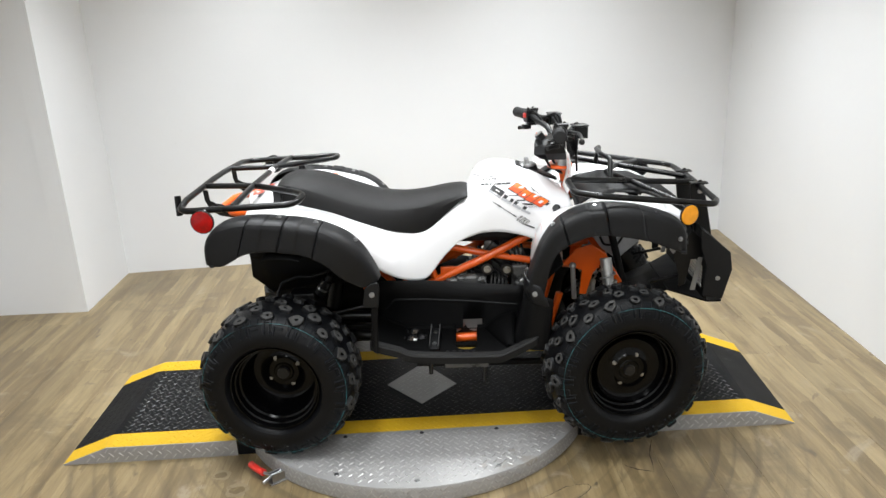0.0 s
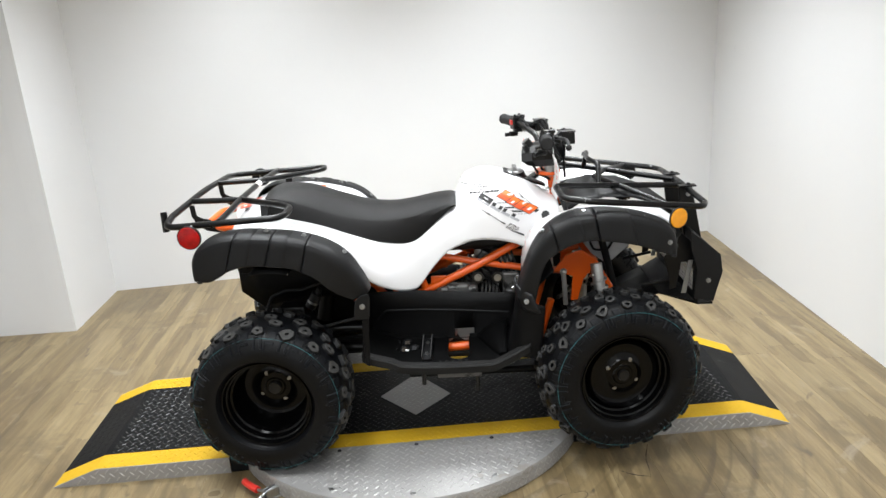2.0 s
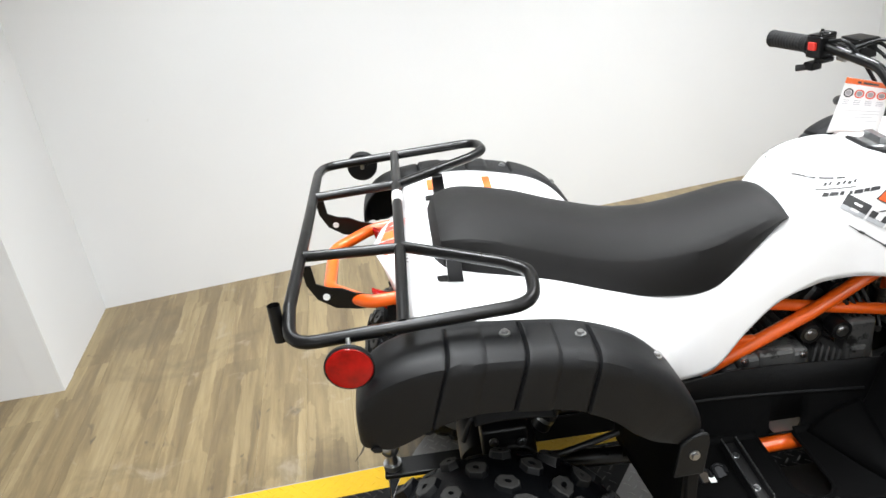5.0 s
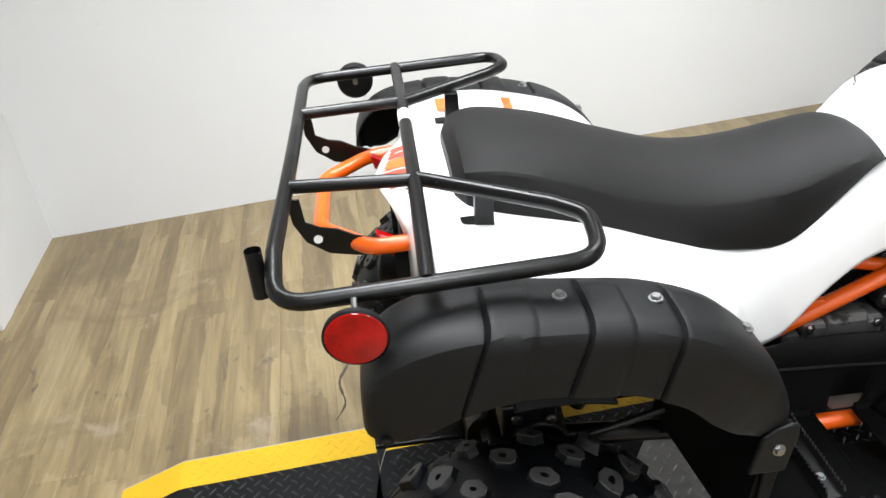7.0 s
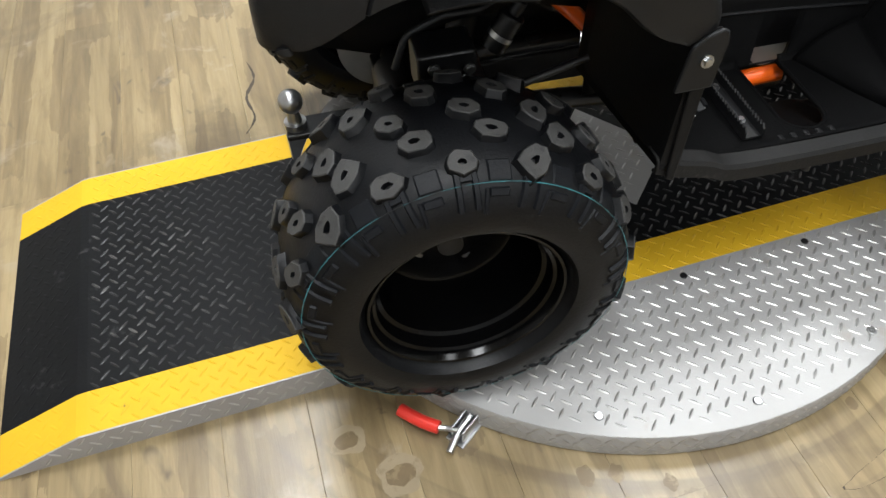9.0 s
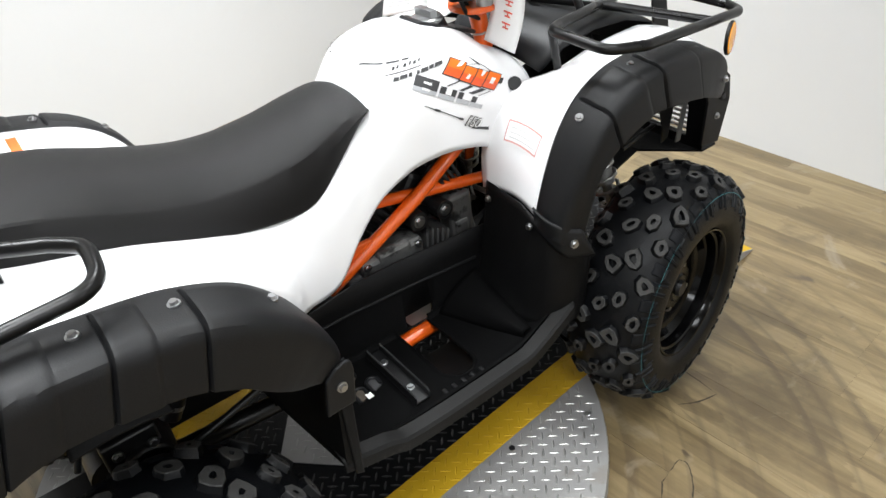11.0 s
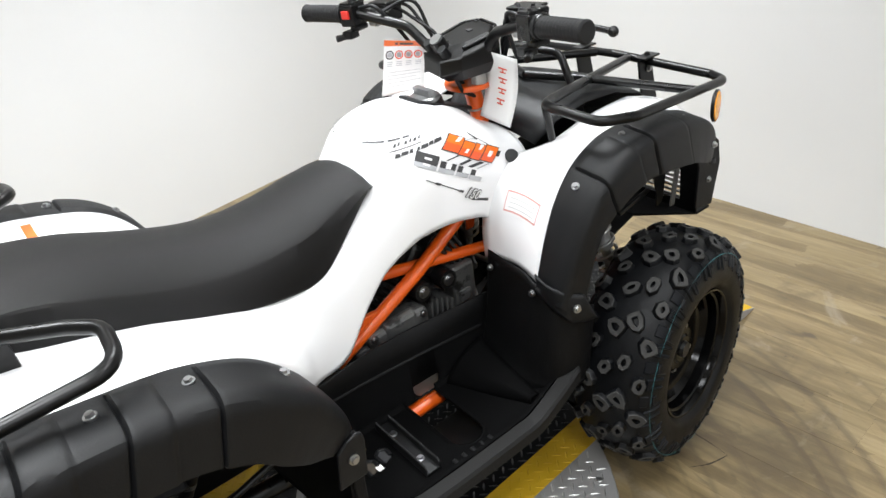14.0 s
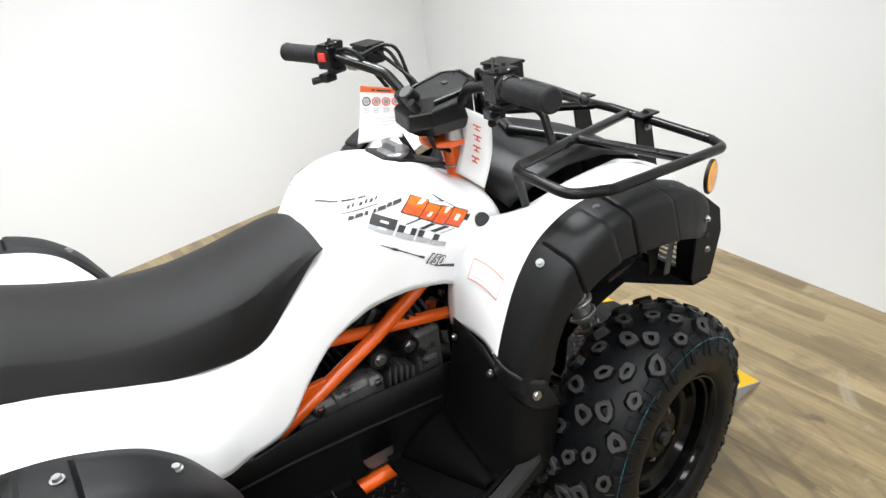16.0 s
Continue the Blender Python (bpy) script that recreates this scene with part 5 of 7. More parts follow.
    for dx in (-0.036, -0.006):
        bm = bmesh.new()
        outline = [(s * 0.172, 0.312), (s * 0.172, 0.326)]
        for k in range(20):
            y = 0.172 + 0.168 * (k + 0.5) / 20
            outline += [(s * (y - 0.0042), 0.327), (s * y, 0.334 if k % 1 == 0 else 0.33)]
        outline += [(s * 0.342, 0.326), (s * 0.342, 0.312)]
        prism(bm, outline, dx - 0.0015, dx + 0.0015, "x")
        part("serrated_rail", bm, BLACK_METAL, peg, smooth=0)
    bm = bmesh.new()
    box(bm, -0.038, s * 0.172, 0.310, -0.004, s * 0.342, 0.314)
    plate = part("peg_plate", bm, BLACK_METAL, peg, smooth=0)
    for y in (0.21, 0.30):
        bolt(plate, (-0.021, s * y, 0.314), (0, 0, 1), 0.006)
    # black sheet added under the tray hole, sloped to look dark from the camera
    bm = bmesh.new()
    skin(bm, [[(x, s * 0.155, 0.208), (x, s * 0.26, 0.252), (x, s * 0.372, 0.296)] for x in (-0.03, 0.08, 0.19)])
    part("hole_backing", bm, BLACK_TEXTURED, well, smooth=0, thick=0.003)
    # studs and stay that hang under the tray
    for x, z0, z1 in ((-0.034, 0.300, 0.200), (0.150, 0.300, 0.167)):
        bm = bmesh.new()
        rod(bm, (x, s * 0.30, z0), (x - 0.003, s * 0.30, z1), 0.0075, seg=14)
        rod(bm, (x, s * 0.30, z0 - 0.045), (x, s * 0.30, z0 - 0.060), 0.0115, seg=6)
        part("stud", bm, BLACK_METAL, well, smooth=30)
    bm = bmesh.new()
    box(bm, 0.012, s * 0.30 - 0.012, 0.226, 0.163, s * 0.30 + 0.012, 0.242)
    part("tray_stay", bm, ENGINE_GREY, well, "grey steel stay under the tray", smooth=0, bevel=0.003)
    # hooked drain slots in the tray behind the peg: plates coloured for their shaded openings
    for k, (x, y) in enumerate(((-0.132, 0.190), (-0.094, 0.184), (-0.140, 0.246), (-0.100, 0.240), (-0.066, 0.232))):
        hook = [(x - 0.012, s * (y + 0.030), 0.312), (x - 0.013, s * y, 0.312), (x, s * (y - 0.010), 0.312), (x + 0.012, s * y, 0.312), (x + 0.010, s * (y + 0.018), 0.312)]
        bm = bmesh.new()
        prism(bm, [(x - 0.010, s * (y + 0.028)), (x - 0.010, s * y), (x, s * (y - 0.008)), (x + 0.010, s * y), (x + 0.008, s * (y + 0.022))], 0.3105, 0.3125, "z")
        part("drain_slot_plate", bm, SUBFLOOR if k % 2 else RED_PLASTIC if k == 0 else INK_BLACK, well, smooth=0)
        bm = bmesh.new()
        tube(bm, hook, 0.0042, bend=0.009, seg=8)
        part("slot_rim", bm, BLACK_PLASTIC, well, smooth=50)
    bm = bmesh.new()
    box(bm, -0.096, min(s * 0.256, s * 0.270), 0.3125, -0.084, max(s * 0.256, s * 0.270), 0.3145)
    part("white_bit", bm, PAPER, well, "small white bit by a tray slot", smooth=0)
    for k in range(5):
        bm = bmesh.new()
        box(bm, 0.020 + 0.022 * k, s * 0.342, 0.302, 0.030 + 0.022 * k, s * 0.360, 0.3095)
        part("tread_rib", bm, BLACK_TEXTURED, well, smooth=0, bevel=0.003)

# frame, engine and running gear
chassis = new("frame")
chassis.parent = quad
tagged(chassis, "orange painted steel tube frame")
for s in (-1, 1):
    for pts, r in (([(-0.06, s * 0.108, 0.455), (0.171, s * 0.095, 0.556), (0.330, s * 0.075, 0.632)], 0.0145), ([(0.03, s * 0.075, 0.590), (0.171, s * 0.072, 0.558), (0.40, s * 0.095, 0.524), (0.56, s * 0.140, 0.530)], 0.0125), 
                   ([(-0.35, s * 0.11, 0.70), (-0.06, s * 0.108, 0.60), (-0.02, s * 0.105, 0.48)], 0.013), ([(0.425, s * 0.12, 0.42), (0.365, s * 0.12, 0.21)], 0.013), ([(-0.30, s * 0.118, 0.49), (-0.13, s * 0.112, 0.315)], 0.0135), ([(-0.165, s * 0.116, 0.46), (-0.14, s * 0.112, 0.34)], 0.010)):
        bm = bmesh.new()
        tube(bm, pts, r, bend=0.04)
        part("frame_tube", bm, ORANGE, chassis, smooth=60)
    bm = bmesh.new()
    prism(bm, [(0.430, 0.540), (0.476, 0.594), (0.527, 0.610), (0.580, 0.574), (0.640, 0.468), (0.615, 0.452), (0.562, 0.535), (0.535, 0.500), (0.515, 0.425), (0.490, 0.425), (0.498, 0.515)], s * 0.150 - 0.004, s * 0.150 + 0.004)
    part("shock_tower", bm, ORANGE, chassis, "orange front shock tower plate", smooth=0, bevel=0.003)
    bm = bmesh.new()
    box(bm, 0.0, s * 0.10 - 0.006, 0.485, 0.055, s * 0.10 + 0.006, 0.523)
    part("bracket", bm, ORANGE, chassis, smooth=0, bevel=0.003)
    bm = bmesh.new()
    tube(bm, [(-0.1, s * 0.12, 0.15), (0.40, s * 0.12, 0.15), (0.63, s * 0.10, 0.24), (0.655, s * 0.10, 0.44), (0.60, s * 0.09, 0.66)], 0.013, bend=0.04)
    part("front_tube", bm, BLACK_TEXTURED, chassis, "black front frame tube", smooth=60)
    # front shock absorber
    shock = new("shock_absorber")
    shock.parent = quad
    tagged(shock, "front shock absorber with a coil spring")
    a, b = Vector((0.568, s * 0.21, 0.578)), Vector((0.600, s * 0.29, 0.29))
    bm = bmesh.new()
    rod(bm, a, b, 0.011, seg=12)
    rod(bm, a, a + (b - a) * 0.35, 0.02, seg=16)
    part("damper", bm, CAST, shock, smooth=30)
    bm = bmesh.new()
    d = (b - a).normalized()
    u = d.orthogonal().normalized()
    w2 = d.cross(u)
    coil = [a + (b - a) * (0.12 + 0.75 * k / 80) + (u * math.cos(k * 2 * math.pi * 8 / 80) + w2 * math.sin(k * 2 * math.pi * 8 / 80)) * 0.026 for k in range(81)]
    tube(bm, coil, 0.0042, bend=0.001, seg=6, n=1)
    part("spring", bm, CAST, shock, smooth=60)
    # wishbone arms and steering rod
    for pts, r in (([(0.47, s * 0.11, 0.20), (0.60, s * 0.34, 0.22)], 0.011), ([(0.72, s * 0.11, 0.20), (0.60, s * 0.34, 0.22)], 0.011), ([(0.48, s * 0.12, 0.33), (0.60, s * 0.33, 0.32)], 0.009), ([(0.70, s * 0.12, 0.33), (0.60, s * 0.33, 0.32)], 0.009)):
        bm = bmesh.new()
        rod(bm, pts[0], pts[1], r, seg=12)
        part("suspension_arm", bm, BLACK_PAINT, quad, smooth=30)
    bm = bmesh.new()
    rod(bm, (0.56, s * 0.05, 0.30), (0.55, s * 0.34, 0.29), 0.007, seg=10)
    rod(bm, (0.60, s * 0.32, 0.19), (0.615, s * 0.325, 0.36), 0.02, seg=12)
    part("steering_knuckle", bm, CAST, quad, smooth=30)
# engine
engine = new("engine")
engine.parent = quad
tagged(engine, "air-cooled single-cylinder engine with fins")
bm = bmesh.new()
box(bm, -0.10, -0.115, 0.20, 0.20, 0.115, 0.40)
part("crankcase", bm, BLACK_METAL, engine, smooth=0, bevel=0.02)
bm = bmesh.new()
rod(bm, (0.02, -0.115, 0.34), (0.02, -0.138, 0.34), 0.075, 0.068, seg=28)
part("side_cover", bm, CAST, engine, smooth=30, bevel=0.004)
bm = bmesh.new()
rod(bm, (0.02, 0.115, 0.34), (0.02, 0.138, 0.34), 0.075, 0.068, seg=28)
part("side_cover", bm, CAST, engine, smooth=30, bevel=0.004)
lean_m = pose(0.11, 0, 0.40, 0, 38, 0)
for k in range(7):
    bm = bmesh.new()
    box(bm, -0.068, -0.075, 0.018 + 0.018 * k, 0.068, 0.075, 0.023 + 0.018 * k, lean_m)
    part("cooling_fin", bm, BLACK_METAL, engine, smooth=0, bevel=0.002)
bm = bmesh.new()
box(bm, -0.05, -0.055, -0.01, 0.05, 0.055, 0.15, lean_m)
part("cylinder", bm, BLACK_METAL, engine, smooth=0, bevel=0.006)
bm = bmesh.new()
box(bm, -0.062, -0.068, 0.15, 0.062, 0.068, 0.21, lean_m)
part("cylinder_head", bm, BLACK_METAL, engine, smooth=0, bevel=0.012)
bm = bmesh.new()
box(bm, -0.02, -0.12, 0.40, 0.10, -0.04, 0.462)
part("carburettor", bm, INK_BLACK, engine, smooth=0, bevel=0.014)
bm = bmesh.new()
box(bm, 0.015, -0.122, 0.405, 0.165, -0.06, 0.484)
box(bm, 0.055, -0.126, 0.41, 0.135, -0.10, 0.494)
clutch = part("clutch_cover", bm, ENGINE_GREY, engine, "bare cast alloy engine cover", smooth=0, bevel=0.010)
for x, z in ((0.028, 0.476), (0.150, 0.474), (0.150, 0.42)):
    bolt(clutch, (x, -0.123, z), (0, -1, 0), 0.006)
for k in range(5):
    bm = bmesh.new()
    prism(bm, [(0.172 + 0.013 * k, 0.39), (0.176 + 0.013 * k, 0.39), (0.186 + 0.013 * k, 0.485 - 0.006 * k), (0.181 + 0.013 * k, 0.492 - 0.006 * k)], -0.112, -0.05)
    part("cooling_fin", bm, ENGINE_GREY, engine, smooth=0)
bm = bmesh.new()
box(bm, 0.255, -0.098, 0.40, 0.315, -0.05, 0.52)
box(bm, 0.262, -0.104, 0.425, 0.300, -0.06, 0.46)
part("starter_housing", bm, ENGINE_GREY, engine, smooth=0, bevel=0.008)
for x, z, y in ((0.168, 0.512, -0.102), (0.238, 0.506, -0.096), (0.235, 0.585, -0.07), (0.290, 0.43, -0.08)):
    bm = bmesh.new()
    rod(bm, (x, y + 0.03, z), (x, y - 0.008, z), 0.021, seg=20)
    base = part("mount", bm, BLACK_METAL, engine, smooth=30)
    bolt(base, (x, y - 0.008, z), (0, -1, 0), 0.010)
bm = bmesh.new()
box(bm, 0.05, -0.07, 0.60, 0.30, 0.07, 0.66)
part("air_box", bm, BLACK_PLASTIC, engine, smooth=0, bevel=0.02)
bm = bmesh.new()
for k in range(4):
    tube(bm, [(0.22 + 0.02 * k, -0.06 + 0.01 * k, 0.62), (0.25 + 0.02 * k, -0.085, 0.56 - 0.01 * k), (0.30 + 0.01 * k, -0.07, 0.47)], 0.0045, bend=0.03, seg=6)
part("hose", bm, BLACK_PLASTIC, engine, smooth=50)
bm = bmesh.new()
tube(bm, [(0.20, 0.09, 0.50), (0.26, 0.10, 0.30), (0.10, 0.13, 0.22), (-0.20, 0.14, 0.30), (-0.42, 0.12, 0.50)], 0.017, bend=0.06)
part("exhaust_pipe", bm, BLACK_METAL, engine, smooth=60)
bm = bmesh.new()
rod(bm, (-0.42, 0.12, 0.50), (-0.70, 0.14, 0.56), 0.05, seg=24)
part("muffler", bm, BLACK_TEXTURED, engine, smooth=30, bevel=0.006)
# black sheets added inside each rear arch so that its depth stays dark
for s in (-1, 1):
    bm = bmesh.new()
    rows = [[(x, s * (0.150 + 0.02 * (z - 0.4)), z) for z in np.linspace(lo, hi, 5)] for x, lo, hi in ((-0.67, 0.52, 0.74), (-0.60, 0.46, 0.77), (-0.45, 0.485, 0.77), (-0.33, 0.49, 0.71), (-0.24, 0.47, 0.65))]
    skin(bm, rows)
    part("arch_backing", bm, BLACK_TEXTURED, quad, smooth=60, thick=0.004)
# black plates added to block the camera's view through; a slit leaves pale glimpses
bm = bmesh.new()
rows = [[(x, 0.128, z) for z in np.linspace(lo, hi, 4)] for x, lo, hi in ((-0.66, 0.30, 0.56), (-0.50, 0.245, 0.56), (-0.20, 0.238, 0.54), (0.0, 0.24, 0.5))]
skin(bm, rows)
part("far_backing", bm, BLACK_TEXTURED, quad, smooth=60, thick=0.004)
bm = bmesh.new()
box(bm, -0.52, 0.118, 0.13, 0.02, 0.138, 0.205)
part("far_backing_strip", bm, BLACK_TEXTURED, quad, smooth=0, bevel=0.006)
# rear axle, swing arm, chain case, hitch
bm = bmesh.new()
rod(bm, (-0.528, -0.40, 0.262), (-0.528, 0.40, 0.262), 0.020, seg=18)
rod(bm, (-0.528, -0.06, 0.262), (-0.528, 0.06, 0.262), 0.045, seg=22)
part("rear_axle", bm, BLACK_METAL, quad, smooth=30)
for s in (-1, 1):
    bm = bmesh.new()
    tube(bm, [(-0.15, s * 0.10, 0.25), (-0.40, s * 0.085, 0.26), (-0.53, s * 0.06, 0.262)], 0.02, bend=0.05)
    part("swing_arm", bm, BLACK_PAINT, quad, smooth=60)
bm = bmesh.new()
rod(bm, (-0.528, 0.16, 0.262), (-0.528, 0.168, 0.262), 0.10, seg=36)
part("brake_disc", bm, CAST, quad, smooth=30)
bm = bmesh.new()
rod(bm, (-0.42, 0.0, 0.34), (-0.36, 0.0, 0.60), 0.028, seg=16)
part("rear_shock", bm, BLACK_TEXTURED, quad, smooth=30)
bm = bmesh.new()
box(bm, -0.60, -0.14, 0.52, -0.22, 0.14, 0.56)
box(bm, -0.66, -0.20, 0.60, -0.58, 0.20, 0.70)
part("under_tray", bm, BLACK_TEXTURED, quad, smooth=0, bevel=0.01)
# caliper, hoses and linkage inside the rear arches
for s in (-1, 1):
    bm = bmesh.new()
    rod(bm, (-0.47, s * 0.145, 0.40), (-0.47, s * 0.235, 0.40), 0.052, 0.046, seg=28)
    box(bm, -0.53, min(s * 0.15, s * 0.22), 0.40, -0.44, max(s * 0.15, s * 0.22), 0.475)
    carrier = part("axle_carrier", bm, BLACK_METAL, quad, smooth=30, bevel=0.005)
    for x, z in ((-0.508, 0.462), (-0.455, 0.455), (-0.495, 0.41)):
        bolt(carrier, (x, s * 0.236, z), (0, s, 0), 0.007)
    bm = bmesh.new()
    tube(bm, [(-0.565, s * 0.235, 0.475), (-0.545, s * 0.232, 0.525), (-0.490, s * 0.231, 0.545), (-0.44, s * 0.226, 0.542), (-0.36, s * 0.20, 0.56)], 0.0055, bend=0.03, seg=8)
    part("brake_hose", bm, BLACK_PLASTIC, quad, smooth=60)
    bm = bmesh.new()
    rod(bm, (-0.418, s * 0.224, 0.475), (-0.388, s * 0.224, 0.525), 0.019, seg=20)
    rod(bm, (-0.388, s * 0.224, 0.525), (-0.376, s * 0.224, 0.545), 0.010, seg=14)
    canister = part("reservoir", bm, BLACK_PAINT, quad, smooth=30, bevel=0.002)
    bm = bmesh.new()
    rod(bm, (-0.408, s * 0.224, 0.4925), (-0.404, s * 0.224, 0.499), 0.0198, seg=20)
    part("clip_ring", bm, CHROME, canister, smooth=30)
    bm = bmesh.new()
    tube(bm, [(-0.40, s * 0.224, 0.395), (-0.33, s * 0.220, 0.410), (-0.262, s * 0.214, 0.424)], 0.0065, seg=8)
    part("linkage_rod", bm, BLACK_METAL, quad, smooth=60)
hitch = new("tow_hitch")
hitch.parent = quad
tagged(hitch, "chrome tow ball on a black drawbar")
bm = bmesh.new()
box(bm, -0.755, 0.02, 0.170, -0.56, 0.08, 0.182)
box(bm, -0.57, -0.03, 0.16, -0.55, 0.12, 0.27)
part("drawbar", bm, BLACK_METAL, hitch, smooth=0, bevel=0.003)
bm = bmesh.new()
rod(bm, (-0.735, 0.05, 0.182), (-0.735, 0.05, 0.196), 0.022, seg=20)
rod(bm, (-0.735, 0.05, 0.196), (-0.735, 0.05, 0.225), 0.014, 0.011, seg=16)
ball(bm, (-0.735, 0.05, 0.242), 0.0238, seg=24)
part("tow_ball", bm, CHROME, hitch, smooth=40)

# front: black centre panel, bumper, skid plate
bm = bmesh.new()
rows = []
for x, z, w, sag in ((0.47, 0.765, 0.150, 0.02), (0.52, 0.800, 0.168, 0.016), (0.60, 0.820, 0.176, 0.018), (0.70, 0.812, 0.174, 0.018), (0.79, 0.780, 0.165, 0.018), (0.85, 0.735, 0.15, 0.012), (0.875, 0.66, 0.14, 0.006)):
    rows.append([(x, y * w, z - sag * abs(y) ** 2) for y in np.linspace(-1, 1, 13)])
skin(bm, rows)
part("nose_panel", bm, BLACK_PLASTIC, quad, "matt black plastic nose panel", smooth=50, thick=0.004)
bumper = new("front_bumper")
bumper.parent = quad
tagged(bumper, "black steel front bumper with slotted plate")
for s in (-1, 1):
    bm = bmesh.new()
    prism(bm, [(0.865, 0.69), (0.905, 0.66), (0.968, 0.605), (0.978, 0.545), (0.952, 0.440), (0.885, 0.452), (0.893, 0.56), (0.872, 0.62)], s * 0.258 - 0.003, s * 0.258 + 0.003)
    cheek = part("bumper_wing", bm, BLACK_PLASTIC, bumper, smooth=0, bevel=0.002)
    bolt(cheek, (0.932, s * 0.261, 0.515), (0, s, 0), 0.006)
bm = bmesh.new()
rows = [[(x, y, z) for y in np.linspace(-0.258, 0.258, 5)] for x, z in ((0.905, 0.66), (0.966, 0.605), (0.976, 0.545))]
skin(bm, rows)
part("bumper_face", bm, BLACK_PLASTIC, bumper, smooth=30, thick=0.004)
for s in (-1, 1):
    # folded bracket and the thin rod that carry the bumper
    bm = bmesh.new()
    prism(bm, [(0.800, 0.580), (0.858, 0.664), (0.924, 0.602), (0.912, 0.566), (0.860, 0.560), (0.845, 0.470), (0.822, 0.462), (0.822, 0.500)], s * 0.192 - 0.002, s * 0.192 + 0.002)
    part("bracket", bm, BLACK_PAINT, bumper, smooth=0, bevel=0.001)
    bm = bmesh.new()
    rod(bm, (0.735, s * 0.15, 0.466), (0.845, s * 0.15, 0.488), 0.006, seg=10)
    part("brace_rod", bm, BLACK_PAINT, bumper, smooth=30)
bm = bmesh.new()
box(bm, 0.897, -0.254, 0.538, 0.902, 0.254, 0.66)
box(bm, 0.897, -0.254, 0.434, 0.902, 0.254, 0.458)
for s in (-1, 1):
    box(bm, 0.897, min(s * 0.206, s * 0.254), 0.458, 0.902, max(s * 0.206, s * 0.254), 0.538)
part("grille_plate", bm, BLACK_TEXTURED, bumper, smooth=0)
for k in range(6):
    z = 0.4625 + 0.0128 * k
    bm = bmesh.new()
    box(bm, 0.896, -0.206, z, 0.902, 0.206, z + 0.0058)
    part("grille_bar", bm, CAST, bumper, "bare alloy slat", smooth=0, bevel=0.0012)
bm = bmesh.new()
prism(bm, [(0.952, -0.255), (0.952, 0.255), (0.902, 0.255), (0.802, 0.140), (0.802, -0.140), (0.902, -0.255)], 0.428, 0.434, "z")
part("chin_plate", bm, BLACK_TEXTURED, bumper, smooth=0, bevel=0.001)
bm = bmesh.new()
skin(bm, [[(x, y * w, z) for y in (-1, -0.4, 0.4, 1)] for x, w, z in ((0.800, 0.140, 0.433), (0.70, 0.132, 0.392), (0.58, 0.122, 0.315), (0.46, 0.118, 0.22))])
part("skid_plate", bm, BLACK_TEXTURED, bumper, smooth=30, thick=0.004)

# steering
steering = new("steering")
steering.parent = quad
tagged(steering, "black handlebar on an orange steering stem")
bm = bmesh.new()
rod(bm, (0.468, 0.008, 0.74), (0.446, 0.008, 0.856), 0.0185, seg=20)
prism(bm, [(0.440 + 0.050 * math.cos(w) * (0.8 if math.cos(w) > 0 else 1), 0.008 + 0.056 * math.sin(w)) for w in np.linspace(0, 2 * math.pi, 25)[:-1]], 0.853, 0.866, "z")
part("stem", bm, ORANGE, steering, "orange steering stem and clamp", smooth=30, bevel=0.004)
for y in (-0.03, 0.03):
    bm = bmesh.new()
    rod(bm, (0.44, y, 0.866), (0.44, y, 0.905), 0.017, seg=18)
    part("bar_clamp", bm, CAST, steering, smooth=30)
for z in (0.80, 0.845):
    bm = bmesh.new()
    rod(bm, (0.4565 - (z - 0.80) * 0.19, 0.008, z), (0.4560 - (z - 0.80) * 0.19, 0.008, z + 0.003), 0.0225, seg=24)
    part("weld_ring", bm, CAST, steering, smooth=30)
TURN_BARS = Matrix.Translation((0.44, 0, 0)) @ Matrix.Rotation(radians(5.8), 4, "Z") @ Matrix.Rotation(radians(-1.8), 4, "X") @ Matrix.Translation((-0.44, 0, 0))
bars = new("handlebar")
bars.parent, bars.matrix_local = steering, TURN_BARS
bm = bmesh.new()
tube(bm, [(0.3555, -0.388, 1.010), (0.385, -0.24, 1.006), (0.425, -0.13, 0.975), (0.440, -0.07, 0.915), (0.440, 0.07, 0.915), (0.425, 0.13, 0.975), (0.385, 0.24, 1.006), (0.3555, 0.388, 1.010)], 0.011, bend=0.06)
part("bar", bm, BLACK_PAINT, bars, smooth=60)
